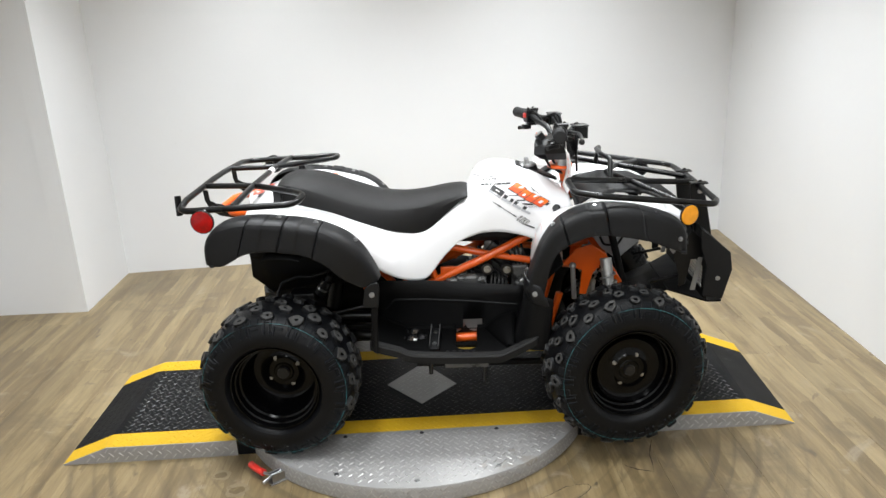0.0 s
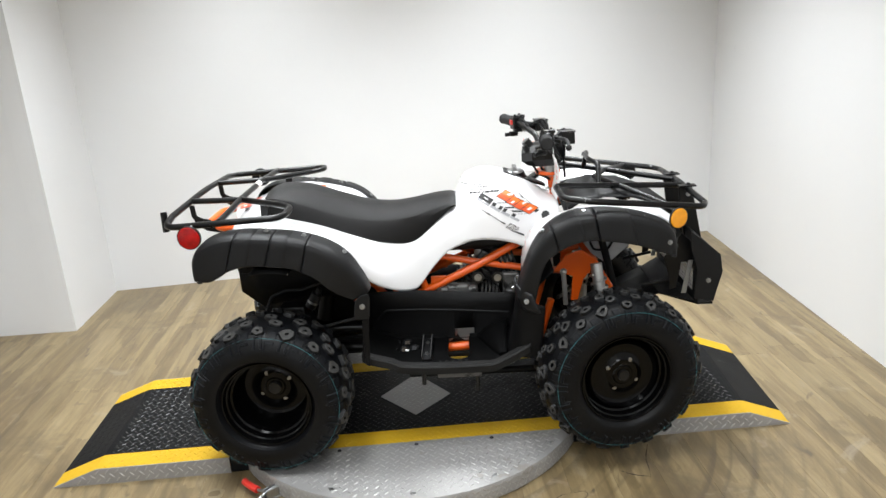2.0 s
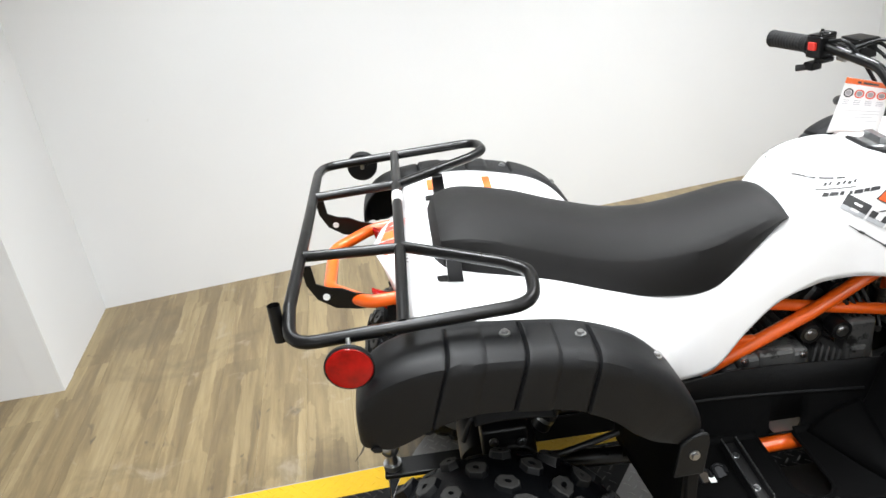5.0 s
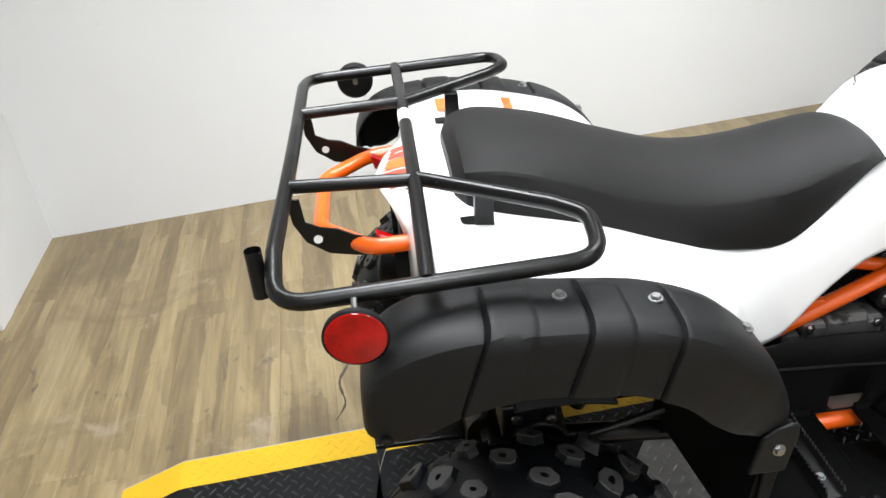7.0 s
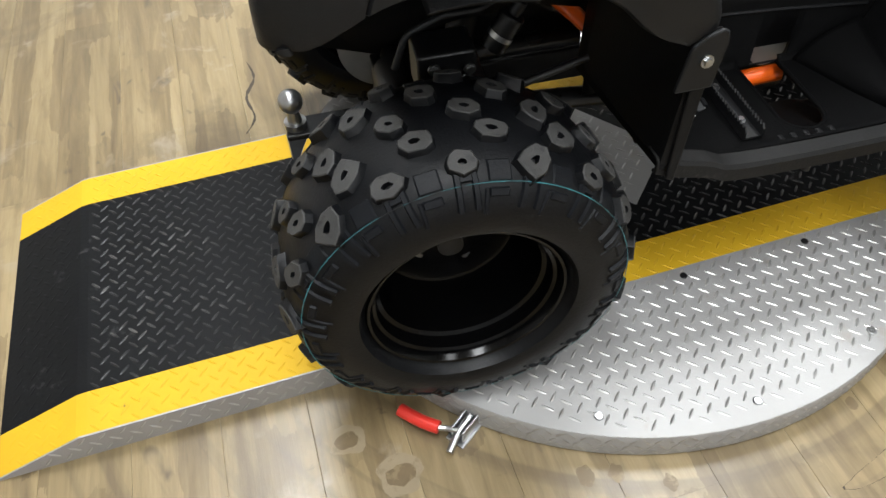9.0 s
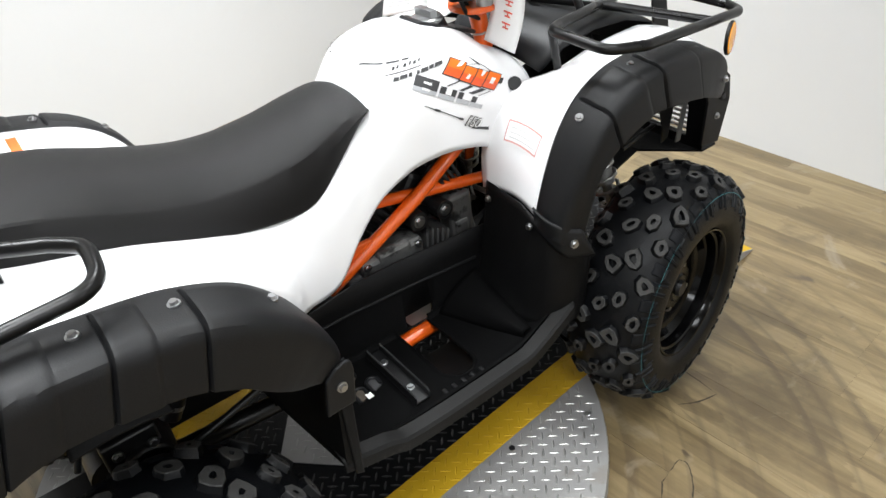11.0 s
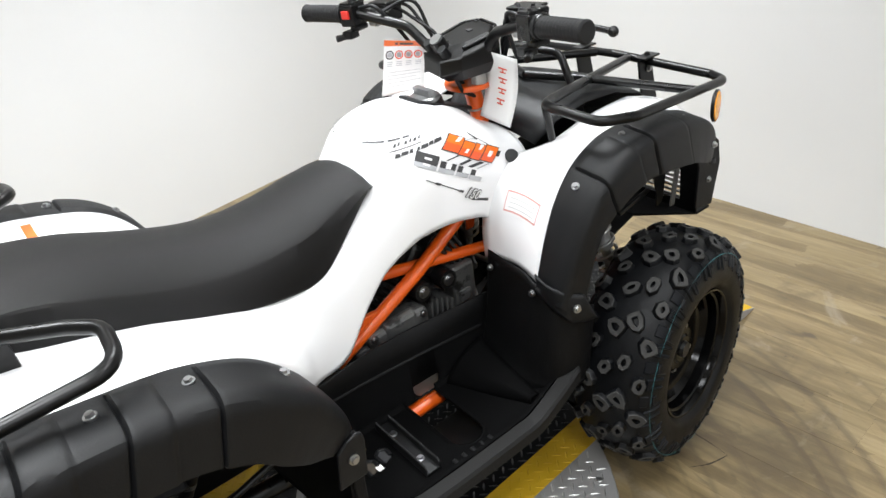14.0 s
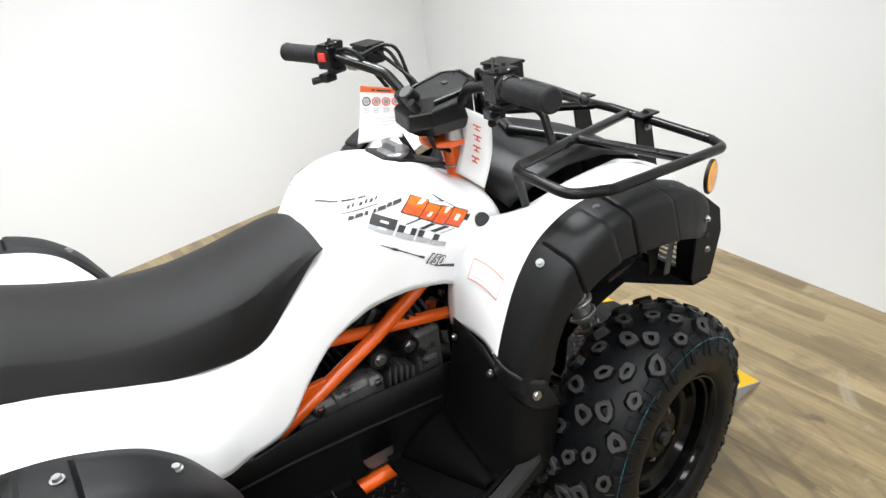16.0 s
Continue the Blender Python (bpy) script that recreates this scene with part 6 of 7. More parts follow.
for s in (-1, 1):
    a, b = Vector((0.3538, s * 0.396, 1.0099)), Vector((0.374, s * 0.292, 1.0075))
    bm = bmesh.new()
    prof = [(-0.006, 0.0001), (-0.006, 0.017), (-0.003, 0.0202), (0.001, 0.0202)]
    for k in range(12):
        prof += [(0.002 + 0.0088 * k, 0.0194), (0.0076 + 0.0088 * k, 0.0194), (0.0081 + 0.0088 * k, 0.0190), (0.0100 + 0.0088 * k, 0.0190)]
    prof += [(0.1085, 0.0225), (0.1155, 0.0225), (0.1175, 0.012)]
    lathe(bm, prof, 24)
    bmesh.ops.transform(bm, matrix=Matrix.Translation(a) @ (b - a).to_track_quat("Y", "Z").to_matrix().to_4x4(), verts=bm.verts)
    part("grip", bm, GRIP, bars, "ribbed black rubber grip", smooth=30)
    # switch or throttle housing
    m = Matrix.Translation((0.382, s * 0.262, 1.008)) @ Matrix.Rotation(radians(s * 11), 4, "Z")
    bm = bmesh.new()
    box(bm, -0.022, -0.021, -0.026, 0.024, 0.021, 0.022, m)
    box(bm, -0.018, -0.026, -0.036, 0.018, 0.0, -0.024, m)
    box(bm, 0.005, -0.018, 0.016, 0.028, 0.016, 0.028, m)
    rod(bm, m @ Vector((0, s * 0.020, 0)), m @ Vector((0, s * 0.036, 0)), 0.0235, 0.021, seg=20)
    housing = part("switch_housing", bm, BLACK_PAINT, bars, smooth=0, bevel=0.004)
    bm = bmesh.new()
    box(bm, -0.019, -0.018, 0.022, 0.021, 0.018, 0.026, m)
    part("cap", bm, BLACK_PAINT, housing, smooth=0, bevel=0.002)
    for cx, cy in ((-0.013, -0.012), (0.015, 0.012)):
        bolt(housing, m @ Vector((cx, cy, 0.026)), (0, 0, 1), 0.0042, mat=BLACK_METAL)
    bm = bmesh.new()
    box(bm, -0.03, -0.010, -0.052, 0.0, 0.016, -0.034, m)
    rod(bm, m @ Vector((-0.01, 0.0, -0.045)), m @ Vector((-0.04, s * 0.028, -0.048)), 0.006, 0.008, seg=10)
    part("thumb_lever", bm, BLACK_PAINT, housing, smooth=0, bevel=0.003)
    bm = bmesh.new()
    tube(bm, [m @ Vector((0.0, s * -0.024, 0.01)), m @ Vector((-0.004, s * -0.07, 0.02)), m @ Vector((0.02, s * -0.10, -0.03)), m @ Vector((0.05, s * -0.12, -0.09))], 0.0045, bend=0.03, seg=8)
    part("wire_loom", bm, BLACK_PLASTIC, housing, smooth=50)
    if s > 0:
        bm = bmesh.new()
        box(bm, -0.027, -0.010, -0.008, -0.020, 0.011, 0.010, m)
        part("stop_switch", bm, RED_PLASTIC, bars, "red stop switch", smooth=0, bevel=0.002)
    bm = bmesh.new()
    cx, cy, cz = (0.472, 0.252, 0.992) if s > 0 else (0.466, -0.180, 0.996)
    box(bm, cx - 0.022, cy - 0.030, cz - 0.020, cx + 0.022, cy + 0.030, cz + 0.018)
    box(bm, cx - 0.025, cy - 0.033, cz + 0.018, cx + 0.025, cy + 0.033, cz + 0.024)
    rod(bm, (cx - 0.01, cy, cz - 0.015), (0.405, cy, 1.003), 0.011, seg=12)
    part("fluid_reservoir", bm, BLACK_PAINT, bars, "black brake fluid reservoir", smooth=0, bevel=0.004)
    bm = bmesh.new()
    lever = [(0.424, s * 0.205, 1.000), (0.448, s * 0.25, 0.998), (0.436, s * 0.33, 0.996), (0.418, s * 0.405, 0.994)]
    tube(bm, lever, 0.0058, bend=0.02, seg=8)
    ball(bm, lever[-1], 0.0095, seg=12)
    part("brake_lever", bm, BLACK_METAL, bars, smooth=50)
    bm = bmesh.new()
    for k in range(3):
        tube(bm, [(0.39 + 0.01 * k, s * (0.235 - 0.01 * k), 0.995), (0.45 + 0.012 * k, s * (0.19 - 0.02 * k), 1.01 + 0.012 * k), (0.475, s * 0.10, 0.95 - 0.02 * k), (0.49, s * 0.05, 0.84)], 0.0042, bend=0.04, seg=6)
    part("cable", bm, BLACK_PLASTIC, bars, smooth=50)
    bm = bmesh.new()
    rod(bm, (0.40, s * 0.222, 0.985), (0.402, s * 0.202, 0.984), 0.008, seg=10)
    part("banjo_bolt", bm, CHROME, bars, smooth=30)
# instrument pod: faceted hexagon with a key switch
pod_m = pose(0.424, -0.012, 0.940, 6, -3, -6)
pod = new("instrument_pod")
pod.parent, pod.matrix_local = steering, pod_m @ Matrix.Diagonal((0.90, 0.92, 0.95, 1))
tagged(pod, "faceted black plastic pod with key switch")
bm = bmesh.new()
lower = [(-0.092, -0.032), (-0.05, -0.060), (0.040, -0.068), (0.078, -0.034), (0.078, 0.034), (0.040, 0.068), (-0.05, 0.060), (-0.092, 0.032)]
ra = [bm.verts.new((x * 0.72, y * 0.74, -0.050)) for x, y in lower]
rb = [bm.verts.new((x, y, -0.020 if x > -0.08 else -0.030)) for x, y in lower]
rc = [bm.verts.new((x * 0.98, y * 0.98, 0.002 + 0.13 * (x + 0.09))) for x, y in lower]
rd = [bm.verts.new((x * 0.66 + 0.012, y * 0.62, 0.020 + 0.13 * (x * 0.66 + 0.10))) for x, y in lower]
for a, b in ((ra, rb), (rb, rc), (rc, rd)):
    for i in range(8):
        bm.faces.new((a[i], a[(i + 1) % 8], b[(i + 1) % 8], b[i]))
bm.faces.new(ra[::-1])
bm.faces.new(rd)
part("shell", bm, BLACK_PAINT, pod, smooth=0, bevel=0.003)
bm = bmesh.new()
rod(bm, (-0.055, 0.0, 0.012), (-0.072, 0.0, 0.040), 0.019, 0.017, seg=20)
part("key_switch", bm, BLACK_METAL, pod, smooth=30)
bm = bmesh.new()
rod(bm, (-0.072, 0.0, 0.040), (-0.0735, 0.0, 0.0425), 0.014, seg=20)
part("key_slot_face", bm, CHROME, pod, smooth=30)
for y in (-0.028, 0.028):
    bm = bmesh.new()
    rod(bm, (-0.066, y, 0.008), (-0.078, y, 0.029), 0.012, 0.010, seg=14)
    part("knob", bm, BLACK_PLASTIC, pod, smooth=30)
# raised hood round the pod's top and a strap of cables at its foot
bm = bmesh.new()
hood = [(x * 0.84 + 0.006, y * 0.82, 0.016 + 0.13 * (x * 0.84 + 0.095)) for x, y in lower[1:7]]
tube(bm, hood, 0.0038, bend=0.012, seg=8)
part("hood_ridge", bm, BLACK_PAINT, pod, smooth=50)
for k in range(3):
    bm = bmesh.new()
    tube(bm, [(-0.05 + 0.02 * k, -0.03 + 0.03 * k, -0.045), (-0.03 + 0.02 * k, -0.02 + 0.02 * k, -0.085), (0.02, 0.02 * k, -0.12), (0.05, 0.02 * k, -0.17)], 0.0048, bend=0.03, seg=8)
    part("cable", bm, BLACK_PLASTIC, pod, smooth=50)
# dark box that paints the shaded square hole in the pod's top
bm = bmesh.new()
box(bm, 0.012, -0.006, 0.032, 0.024, 0.006, 0.0365)
part("square_hole_patch", bm, INK_BLACK, pod, smooth=0)
# fuel cap on a black collar
bm = bmesh.new()
rod(bm, (0.320, 0, 0.836), (0.316, 0, 0.861), 0.040, 0.035, seg=30)
part("filler_collar", bm, BLACK_PLASTIC, quad, smooth=30)
bm = bmesh.new()
prism(bm, [(0.27, 0.035), (0.30, 0.048), (0.36, 0.040), (0.43, 0.018), (0.43, -0.018), (0.36, -0.040), (0.30, -0.048), (0.27, -0.035)], 0.872, 0.880, "z")
bmesh.ops.transform(bm, matrix=Matrix.Translation((0.349, 0, 0.8435)) @ Matrix.Rotation(radians(23), 4, "Y") @ Matrix.Translation((-0.349, 0, -0.876)), verts=bm.verts)
part("tank_top_pad", bm, BLACK_PLASTIC, quad, smooth=0, bevel=0.004)
bm = bmesh.new()
lathe(bm, [(0.0, 0.033), (0.009, 0.033), (0.012, 0.030), (0.013, 0.0001)], 36)
box(bm, -0.007, 0.012, -0.026, 0.007, 0.026, 0.026)
bmesh.ops.transform(bm, matrix=pose(0.316, 0, 0.860, 90, 0, 0), verts=bm.verts)
part("fuel_cap", bm, CHROME, quad, "chromed fuel cap", smooth=30)
# black sheet added to hide the floor seen between each front side panel and the nose
for s in (-1, 1):
    bm = bmesh.new()
    skin(bm, [[(x, s * y, z) for y in np.linspace(0.06, 0.26, 6)] for x, z in ((0.395, 0.640), (0.43, 0.690), (0.48, 0.718), (0.56, 0.735), (0.64, 0.738))])
    part("gap_filler", bm, BLACK_TEXTURED, quad, smooth=60, thick=0.003)
# round rubber plug in the tank cover
for s in (-1, 1):
    bm = bmesh.new()
    m = Matrix.Translation((0.4065, s * 0.1475, 0.7425)) @ Vector((-0.5, s * 0.55, 0.66)).to_track_quat("Z", "Y").to_matrix().to_4x4()
    bmesh.ops.create_cone(bm, cap_ends=True, segments=24, radius1=0.0145, radius2=0.013, depth=0.006, matrix=m)
    part("plug", bm, BLACK_PLASTIC, quad, "round dark rubber plug", smooth=30)

# pale splash panel and brake line inside the front arches
bm = bmesh.new()
prism(bm, [(0.545, 0.610), (0.555, 0.625), (0.717, 0.605), (0.717, 0.583), (0.639, 0.516), (0.583, 0.558)], -0.045, -0.041)
splash = part("splash_panel", bm, INK_SILVER, quad, "pale grey splash panel", smooth=0, bevel=0.002)
bm = bmesh.new()
tube(bm, [(0.575, -0.05, 0.605), (0.588, -0.053, 0.575), (0.637, -0.053, 0.572), (0.655, -0.05, 0.600)], 0.0045, bend=0.02, seg=6)
part("brake_line", bm, BLACK_PLASTIC, splash, smooth=50)
for s in (-1, 1):
    bm = bmesh.new()
    rod(bm, (0.459, s * 0.20, 0.545), (0.466, s * 0.20, 0.43), 0.0085, seg=12)
    ball(bm, (0.459, s * 0.20, 0.55), 0.012, seg=12)
    part("tie_rod", bm, CAST, quad, smooth=40)
    bm = bmesh.new()
    prism(bm, [(0.880, 0.570), (0.896, 0.570), (0.876, 0.453), (0.860, 0.453)], s * 0.205 - 0.002, s * 0.205 + 0.002)
    part("bumper_stay", bm, CAST, bumper, "pale zinc bumper stay", smooth=0)

# ---- decals, tags and small things ----
def tank_place(x, z, s=-1, lift=0.0012):
    """A place on the side of the tank cover at that x and height, and a little proud of it."""
    v = along(COWL, [x])[0]
    fine = np.array(spline([(v[2 * i], v[2 * i + 1]) for i in range(7)], 60))
    k = np.argsort(fine[:, 1])
    y = float(np.interp(z, fine[k, 1], fine[k, 0]))
    y2 = float(np.interp(z + 0.006, fine[k, 1], fine[k, 0]))
    v = along(COWL, [x + 0.006])[0]
    fine = np.array(spline([(v[2 * i], v[2 * i + 1]) for i in range(7)], 60))
    k = np.argsort(fine[:, 1])
    y3 = float(np.interp(z, fine[k, 1], fine[k, 0]))
    n = Vector((y - y3, 0.006, y - y2)).normalized()
    return Vector((x + lift * n.x, s * (y + lift * n.y), z + lift * n.z))


def decal_bm(shapes, origin, ahead, place, cut=6):
    """Flat outlines (quads of u, v in metres) laid on a surface: u runs along 'ahead' (dx, dz), v square to it."""
    bm = bmesh.new()
    a = Vector(ahead).normalized()
    b = Vector((-a.y, a.x))
    for q in shapes:
        rows = []
        for i in range(cut + 1):
            t = i / cut
            lo = Vector(q[0]) * (1 - t) + Vector(q[1]) * t
            hi = Vector(q[3]) * (1 - t) + Vector(q[2]) * t
            row = []
            for j in range(4):
                w = lo * (1 - j / 3) + hi * (j / 3)
                p = Vector(origin) + a * w.x + b * w.y
                row.append(place(p.x, p.y))
            rows.append(row)
        skin(bm, rows)
    return bm


def word_on(text, size, place_uv, mat, parent, label, bold=0.0):
    """Lettering in the built-in font, bent onto a surface by place_uv(u, v)."""
    cu = bpy.data.curves.new("lettering", "FONT")
    cu.body, cu.size, cu.offset = text, size, bold
    tmp = new("lettering", cu)
    me = bpy.data.meshes.new_from_object(tmp.evaluated_get(bpy.context.evaluated_depsgraph_get()))
    bpy.data.objects.remove(tmp)
    for v in me.vertices:
        v.co = place_uv(v.co.x, v.co.y)
    me.materials.append(mat)
    ob = new("lettering", me)
    ob.parent = parent
    return tagged(ob, label)


def decals(name, laid, mat, parent, label="", smooth=60):
    shapes, rest = laid[0], laid[1:]
    for q in shapes:
        part(name, decal_bm([q], *rest), mat, parent, label, smooth=smooth)


for s in (-1, 1):
    place = lambda x, z: tank_place(x, z, s, 0.0020)
    low = lambda x, z: tank_place(x, z, s, 0.0014)
    over = lambda x, z: tank_place(x, z, s, 0.0027)

    def strip_on(B, d, h):
        """Maps shares along and up a slanted strip of the tank cover to x and height."""
        return lambda u, v: (B[0] + u * d[0] + v * h[0], B[1] + u * d[1] + v * h[1])

    def quads(at, shapes):
        return [[at(*c) for c in q] for q in shapes]

    def laid(name, shapes, where, mat, label=""):
        decals(name, (shapes, (0, 0), (1, 0), where), mat, quad, label, smooth=60)

    # slanted orange emblem of four blocks, amber at the top and red below, with a thin dark edge
    at = strip_on((0.2456, 0.8115), (0.108, -0.0645), (0.030, 0.0165))
    spans = ((0.00, 0.27, 0.0, 1.0), (0.29, 0.50, -0.06, 0.86), (0.52, 0.72, -0.10, 0.90), (0.74, 1.00, -0.04, 0.98))
    laid("emblem_edge", quads(at, [[(a - 0.018, lo - 0.06), (b + 0.018, lo - 0.06), (b + 0.018, hi + 0.06), (a - 0.018, hi + 0.06)] for a, b, lo, hi in spans]), low, INK_BLACK, "dark outline of an emblem")
    laid("emblem", quads(at, [[(a, lo), (b, lo), (b, lo + (hi - lo) * 0.5), (a, lo + (hi - lo) * 0.5)] for a, b, lo, hi in spans]), place, EMBLEM, "orange-red lower half of an emblem of slanted blocks")
    laid("emblem", quads(at, [[(a, lo + (hi - lo) * 0.5), (b, lo + (hi - lo) * 0.5), (b, hi), (a, hi)] for a, b, lo, hi in spans]), place, EMBLEM_YELLOW, "amber upper half of an emblem of slanted blocks")
    laid("emblem_cut", quads(at, [[(0.13, 0.62), (0.20, 0.70), (0.24, 1.0), (0.17, 1.0)], [(0.37, 0.12), (0.43, 0.12), (0.43, 0.42), (0.39, 0.42)], [(0.60, 0.55), (0.64, 0.55), (0.68, 0.92), (0.60, 0.92)], [(0.83, 0.28), (0.91, 0.28), (0.91, 0.68), (0.83, 0.68)]]), over, WHITE, "white cut in an emblem")
    # heavy block mark, black above and fading to silver below
    at = strip_on((0.176, 0.8035), (0.138, -0.0815), (0.0165, 0.0185))
    spans = ((0.00, 0.28, 1.12), (0.31, 0.54, 0.86), (0.57, 0.77, 0.84), (0.79, 1.00, 0.80))
    laid("model_mark", quads(at, [[(a, 0.34), (b, 0.34), (b, hi), (a, hi)] for a, b, hi in spans]), place, INK_BLACK, "bold black half of a block mark")
    laid("model_mark", quads(at, [[(a, 0.0), (b, 0.0), (b, 0.34), (a, 0.34)] for a, b, hi in spans]), place, INK_SILVER, "silver foot of a block mark")
    laid("mark_cut", quads(at, [[(0.10, 0.20), (0.19, 0.20), (0.19, 0.36), (0.10, 0.36)], [(0.10, 0.66), (0.19, 0.66), (0.19, 0.82), (0.10, 0.82)], [(0.39, 0.36), (0.47, 0.36), (0.47, 0.90), (0.39, 0.90)], [(0.645, 0.36), (0.775, 0.36), (0.775, 0.88), (0.645, 0.88)], [(0.865, 0.34), (1.005, 0.34), (1.005, 0.84), (0.865, 0.84)]]), over, WHITE, "white cut in a block mark")
    # rough speed strokes, fine print and the roof-like line over the emblem
    at = strip_on((0.151, 0.8205), (0.104, 0.0050), (0.004, 0.0065))
    laid("stroke", quads(at, [[(u, 0.1 * (k % 3)), (u + w, 0.1 * (k % 2)), (u + w, 0.8 + 0.1 * (k % 3)), (u + 0.01, 1.0)] for k, (u, w) in enumerate(((0.0, 0.10), (0.11, 0.14), (0.27, 0.07), (0.42, 0.06), (0.50, 0.16), (0.67, 0.11), (0.79, 0.19)))]), low, INK_BLACK, "rough black speed stroke")
    at = strip_on((0.122, 0.8450), (0.100, 0.0025), (0.003, 0.006))
    laid("fine_print", quads(at, [[(u, 0), (u + w, 0), (u + w, h), (u, h)] for u, w, h in ((0.0, 0.30, 0.4), (0.34, 0.22, 0.4), (0.60, 0.14, 0.45))] + [[(u, v), (u + w, v), (u + w + 0.02, v + 0.8), (u + 0.03, v + 0.8)] for u, w, v in ((0.40, 0.05, -1.6), (0.48, 0.04, -1.4), (0.60, 0.06, -1.5), (0.70, 0.05, -1.3), (0.78, 0.07, -1.4), (0.88, 0.05, -1.2))] + [[(0.30, -2.6), (0.95, -2.3), (0.95, -2.05), (0.30, -2.35)]]), over, INK_BLACK, "faint dark print")
    at = strip_on((0.2456, 0.8115), (0.108, -0.0645), (0.030, 0.0165))
    laid("stroke", quads(at, [[(0.16, -0.62), (0.19, -0.64), (0.33, -0.12), (0.30, -0.10)], [(0.40, -0.66), (0.47, -0.68), (0.60, -0.20), (0.53, -0.18)], [(0.58, -0.66), (0.68, -0.68), (0.86, -0.16), (0.76, -0.14)], [(0.78, -0.66), (0.80, -0.66), (0.97, -0.14), (0.95, -0.14)]]), low, INK_BLACK, "rough black stroke under an emblem")
    laid("roof_line", quads(at, [[(0.26, 1.42), (0.30, 1.42), (0.52, 1.22), (0.50, 1.12)], [(0.50, 1.24), (0.53, 1.24), (0.80, 1.02), (0.78, 0.98)], [(1.01, 0.42), (1.08, 0.44), (1.08, 0.86), (1.01, 0.80)], [(0.50, 1.22), (0.53, 1.22), (0.32, 0.98), (0.29, 0.98)]]), low, INK_BLACK, "thin black roof-like line")
    at = strip_on((0.1894, 0.7707), (0.078, -0.053), (0.002, 0.0022))
    laid("underline", quads(at, [[(0.0, 0), (0.30, 0), (0.30, 0.6), (0.0, 0.5)], [(0.22, -0.5), (0.36, -0.4), (0.36, 1.2), (0.24, 1.0)], [(0.36, 0.1), (1.0, -0.2), (1.0, 0.5), (0.36, 0.7)], [(0.86, -0.6), (1.02, -0.6), (1.02, 1.0), (0.90, 0.9)]]), low, INK_BLACK, "thin black underline")
    at = strip_on((0.286, 0.692), (0.046, -0.022), (0.004, 0.006))
    laid("underline", quads(at, [[(0.0, 0.0), (1.0, 0.0), (0.96, 0.9), (0.06, 0.5)]]), low, INK_BLACK, "black foot of a number")
    if s < 0:
        a = Vector((0.055, -0.034)).normalized()
        for where, mat, bold, label in ((0.0018, INK_BLACK, 0.0019, "black edge of a number"), (0.0030, PAPER, 0.0, "white number on the tank cover")):
            word_on("150", 0.027, lambda u, v: tank_place(0.268 + a.x * u + 0.35 * v * a.x - a.y * v, 0.708 + a.y * u + 0.35 * v * a.y + a.x * v, -1, where), mat, quad, label, bold)
    # boxed caution label on the front side panel
    def panel(u, v, lift=0.0226):
        A, B = np.array(spline(mirrored(INNER, s), 60)), np.array(spline(mirrored(OUTER, s), 60))
        i = u * 59
        k = int(min(58, i))
        f_ = i - k
        a_, b_ = A[k] * (1 - f_) + A[k + 1] * f_, B[k] * (1 - f_) + B[k + 1] * f_
        w = a_ + (b_ - a_) * v + np.array((0.012, 0, 0.010)) * math.sin(math.pi * v)
        return Vector(w) + Vector((-0.82, s * 0.2, 0.5)) * (lift - 0.005)
    bm = bmesh.new()
    for u0, u1, v0, v1 in ((0.157, 0.162, 0.34, 0.84), (0.216, 0.221, 0.34, 0.84), (0.157, 0.221, 0.34, 0.353), (0.157, 0.221, 0.827, 0.84)):
        skin(bm, [[panel(u0 + (u1 - u0) * i / 4, v0 + (v1 - v0) * j / 4) for j in range(5)] for i in range(5)])
    lab = part("caution_label", bm, INK_FAINT, quad, "small caution label with a thin pale red frame", smooth=60)
    bm = bmesh.new()
    for k in range(3):
        u0 = 0.170 + 0.014 * k
        skin(bm, [[panel(u0 + 0.003 * i, 0.40 + 0.38 * j / 4) for j in range(5)] for i in range(2)])
    part("print_bar", bm, INK_PALE, lab, smooth=60)
    # orange and white warning stickers on the rear fender top
    for x, y, w, mat, lb in () if s < 0 else ((-0.475, 0.270, 0.13, PAPER, "white printed sticker"), (-0.548, 0.270, 0.030, INK_ORANGE, "orange strip of a sticker"), (-0.425, 0.270, 0.018, INK_ORANGE, "orange strip of a sticker")):
        bm = bmesh.new()
        rows = []
        for i in range(5):
            xx = x + w * i / 4 - w / 2
            v = along(COWL, [xx])[0]
            fine = np.array(spline([(v[2 * k], v[2 * k + 1]) for k in range(7)], 60))
            rows.append([(xx, s * yy, float(np.interp(yy, fine[:52, 0], fine[:52, 1])) + 0.0015 + (0.0008 if mat is INK_ORANGE else 0)) for yy in np.linspace(y - 0.028, y + 0.028, 6)])
        skin(bm, rows)
        sticker = part("sticker", bm, mat, quad, lb, smooth=60)
        if mat is PAPER:
            for k in range(6):
                bm = bmesh.new()
                skin(bm, [[(xx, s * yy, float(np.interp(yy, fine[:52, 0], fine[:52, 1])) + 0.004) for yy in (0.248, 0.268, 0.290)] for xx in (-0.522 + 0.014 * k, -0.517 + 0.014 * k)])
                part("print_bar", bm, INK_GREY, sticker, smooth=0)
# emblem across the rear cowl
def tail_place(x, y, lift):
    v = along(COWL, [x])[0]
    fine = np.array(spline([(v[2 * k], v[2 * k + 1]) for k in range(7)], 60))
    return (x + tail_sweep(x, y), y, float(np.interp(abs(y), fine[:45, 0], fine[:45, 1])) + lift)


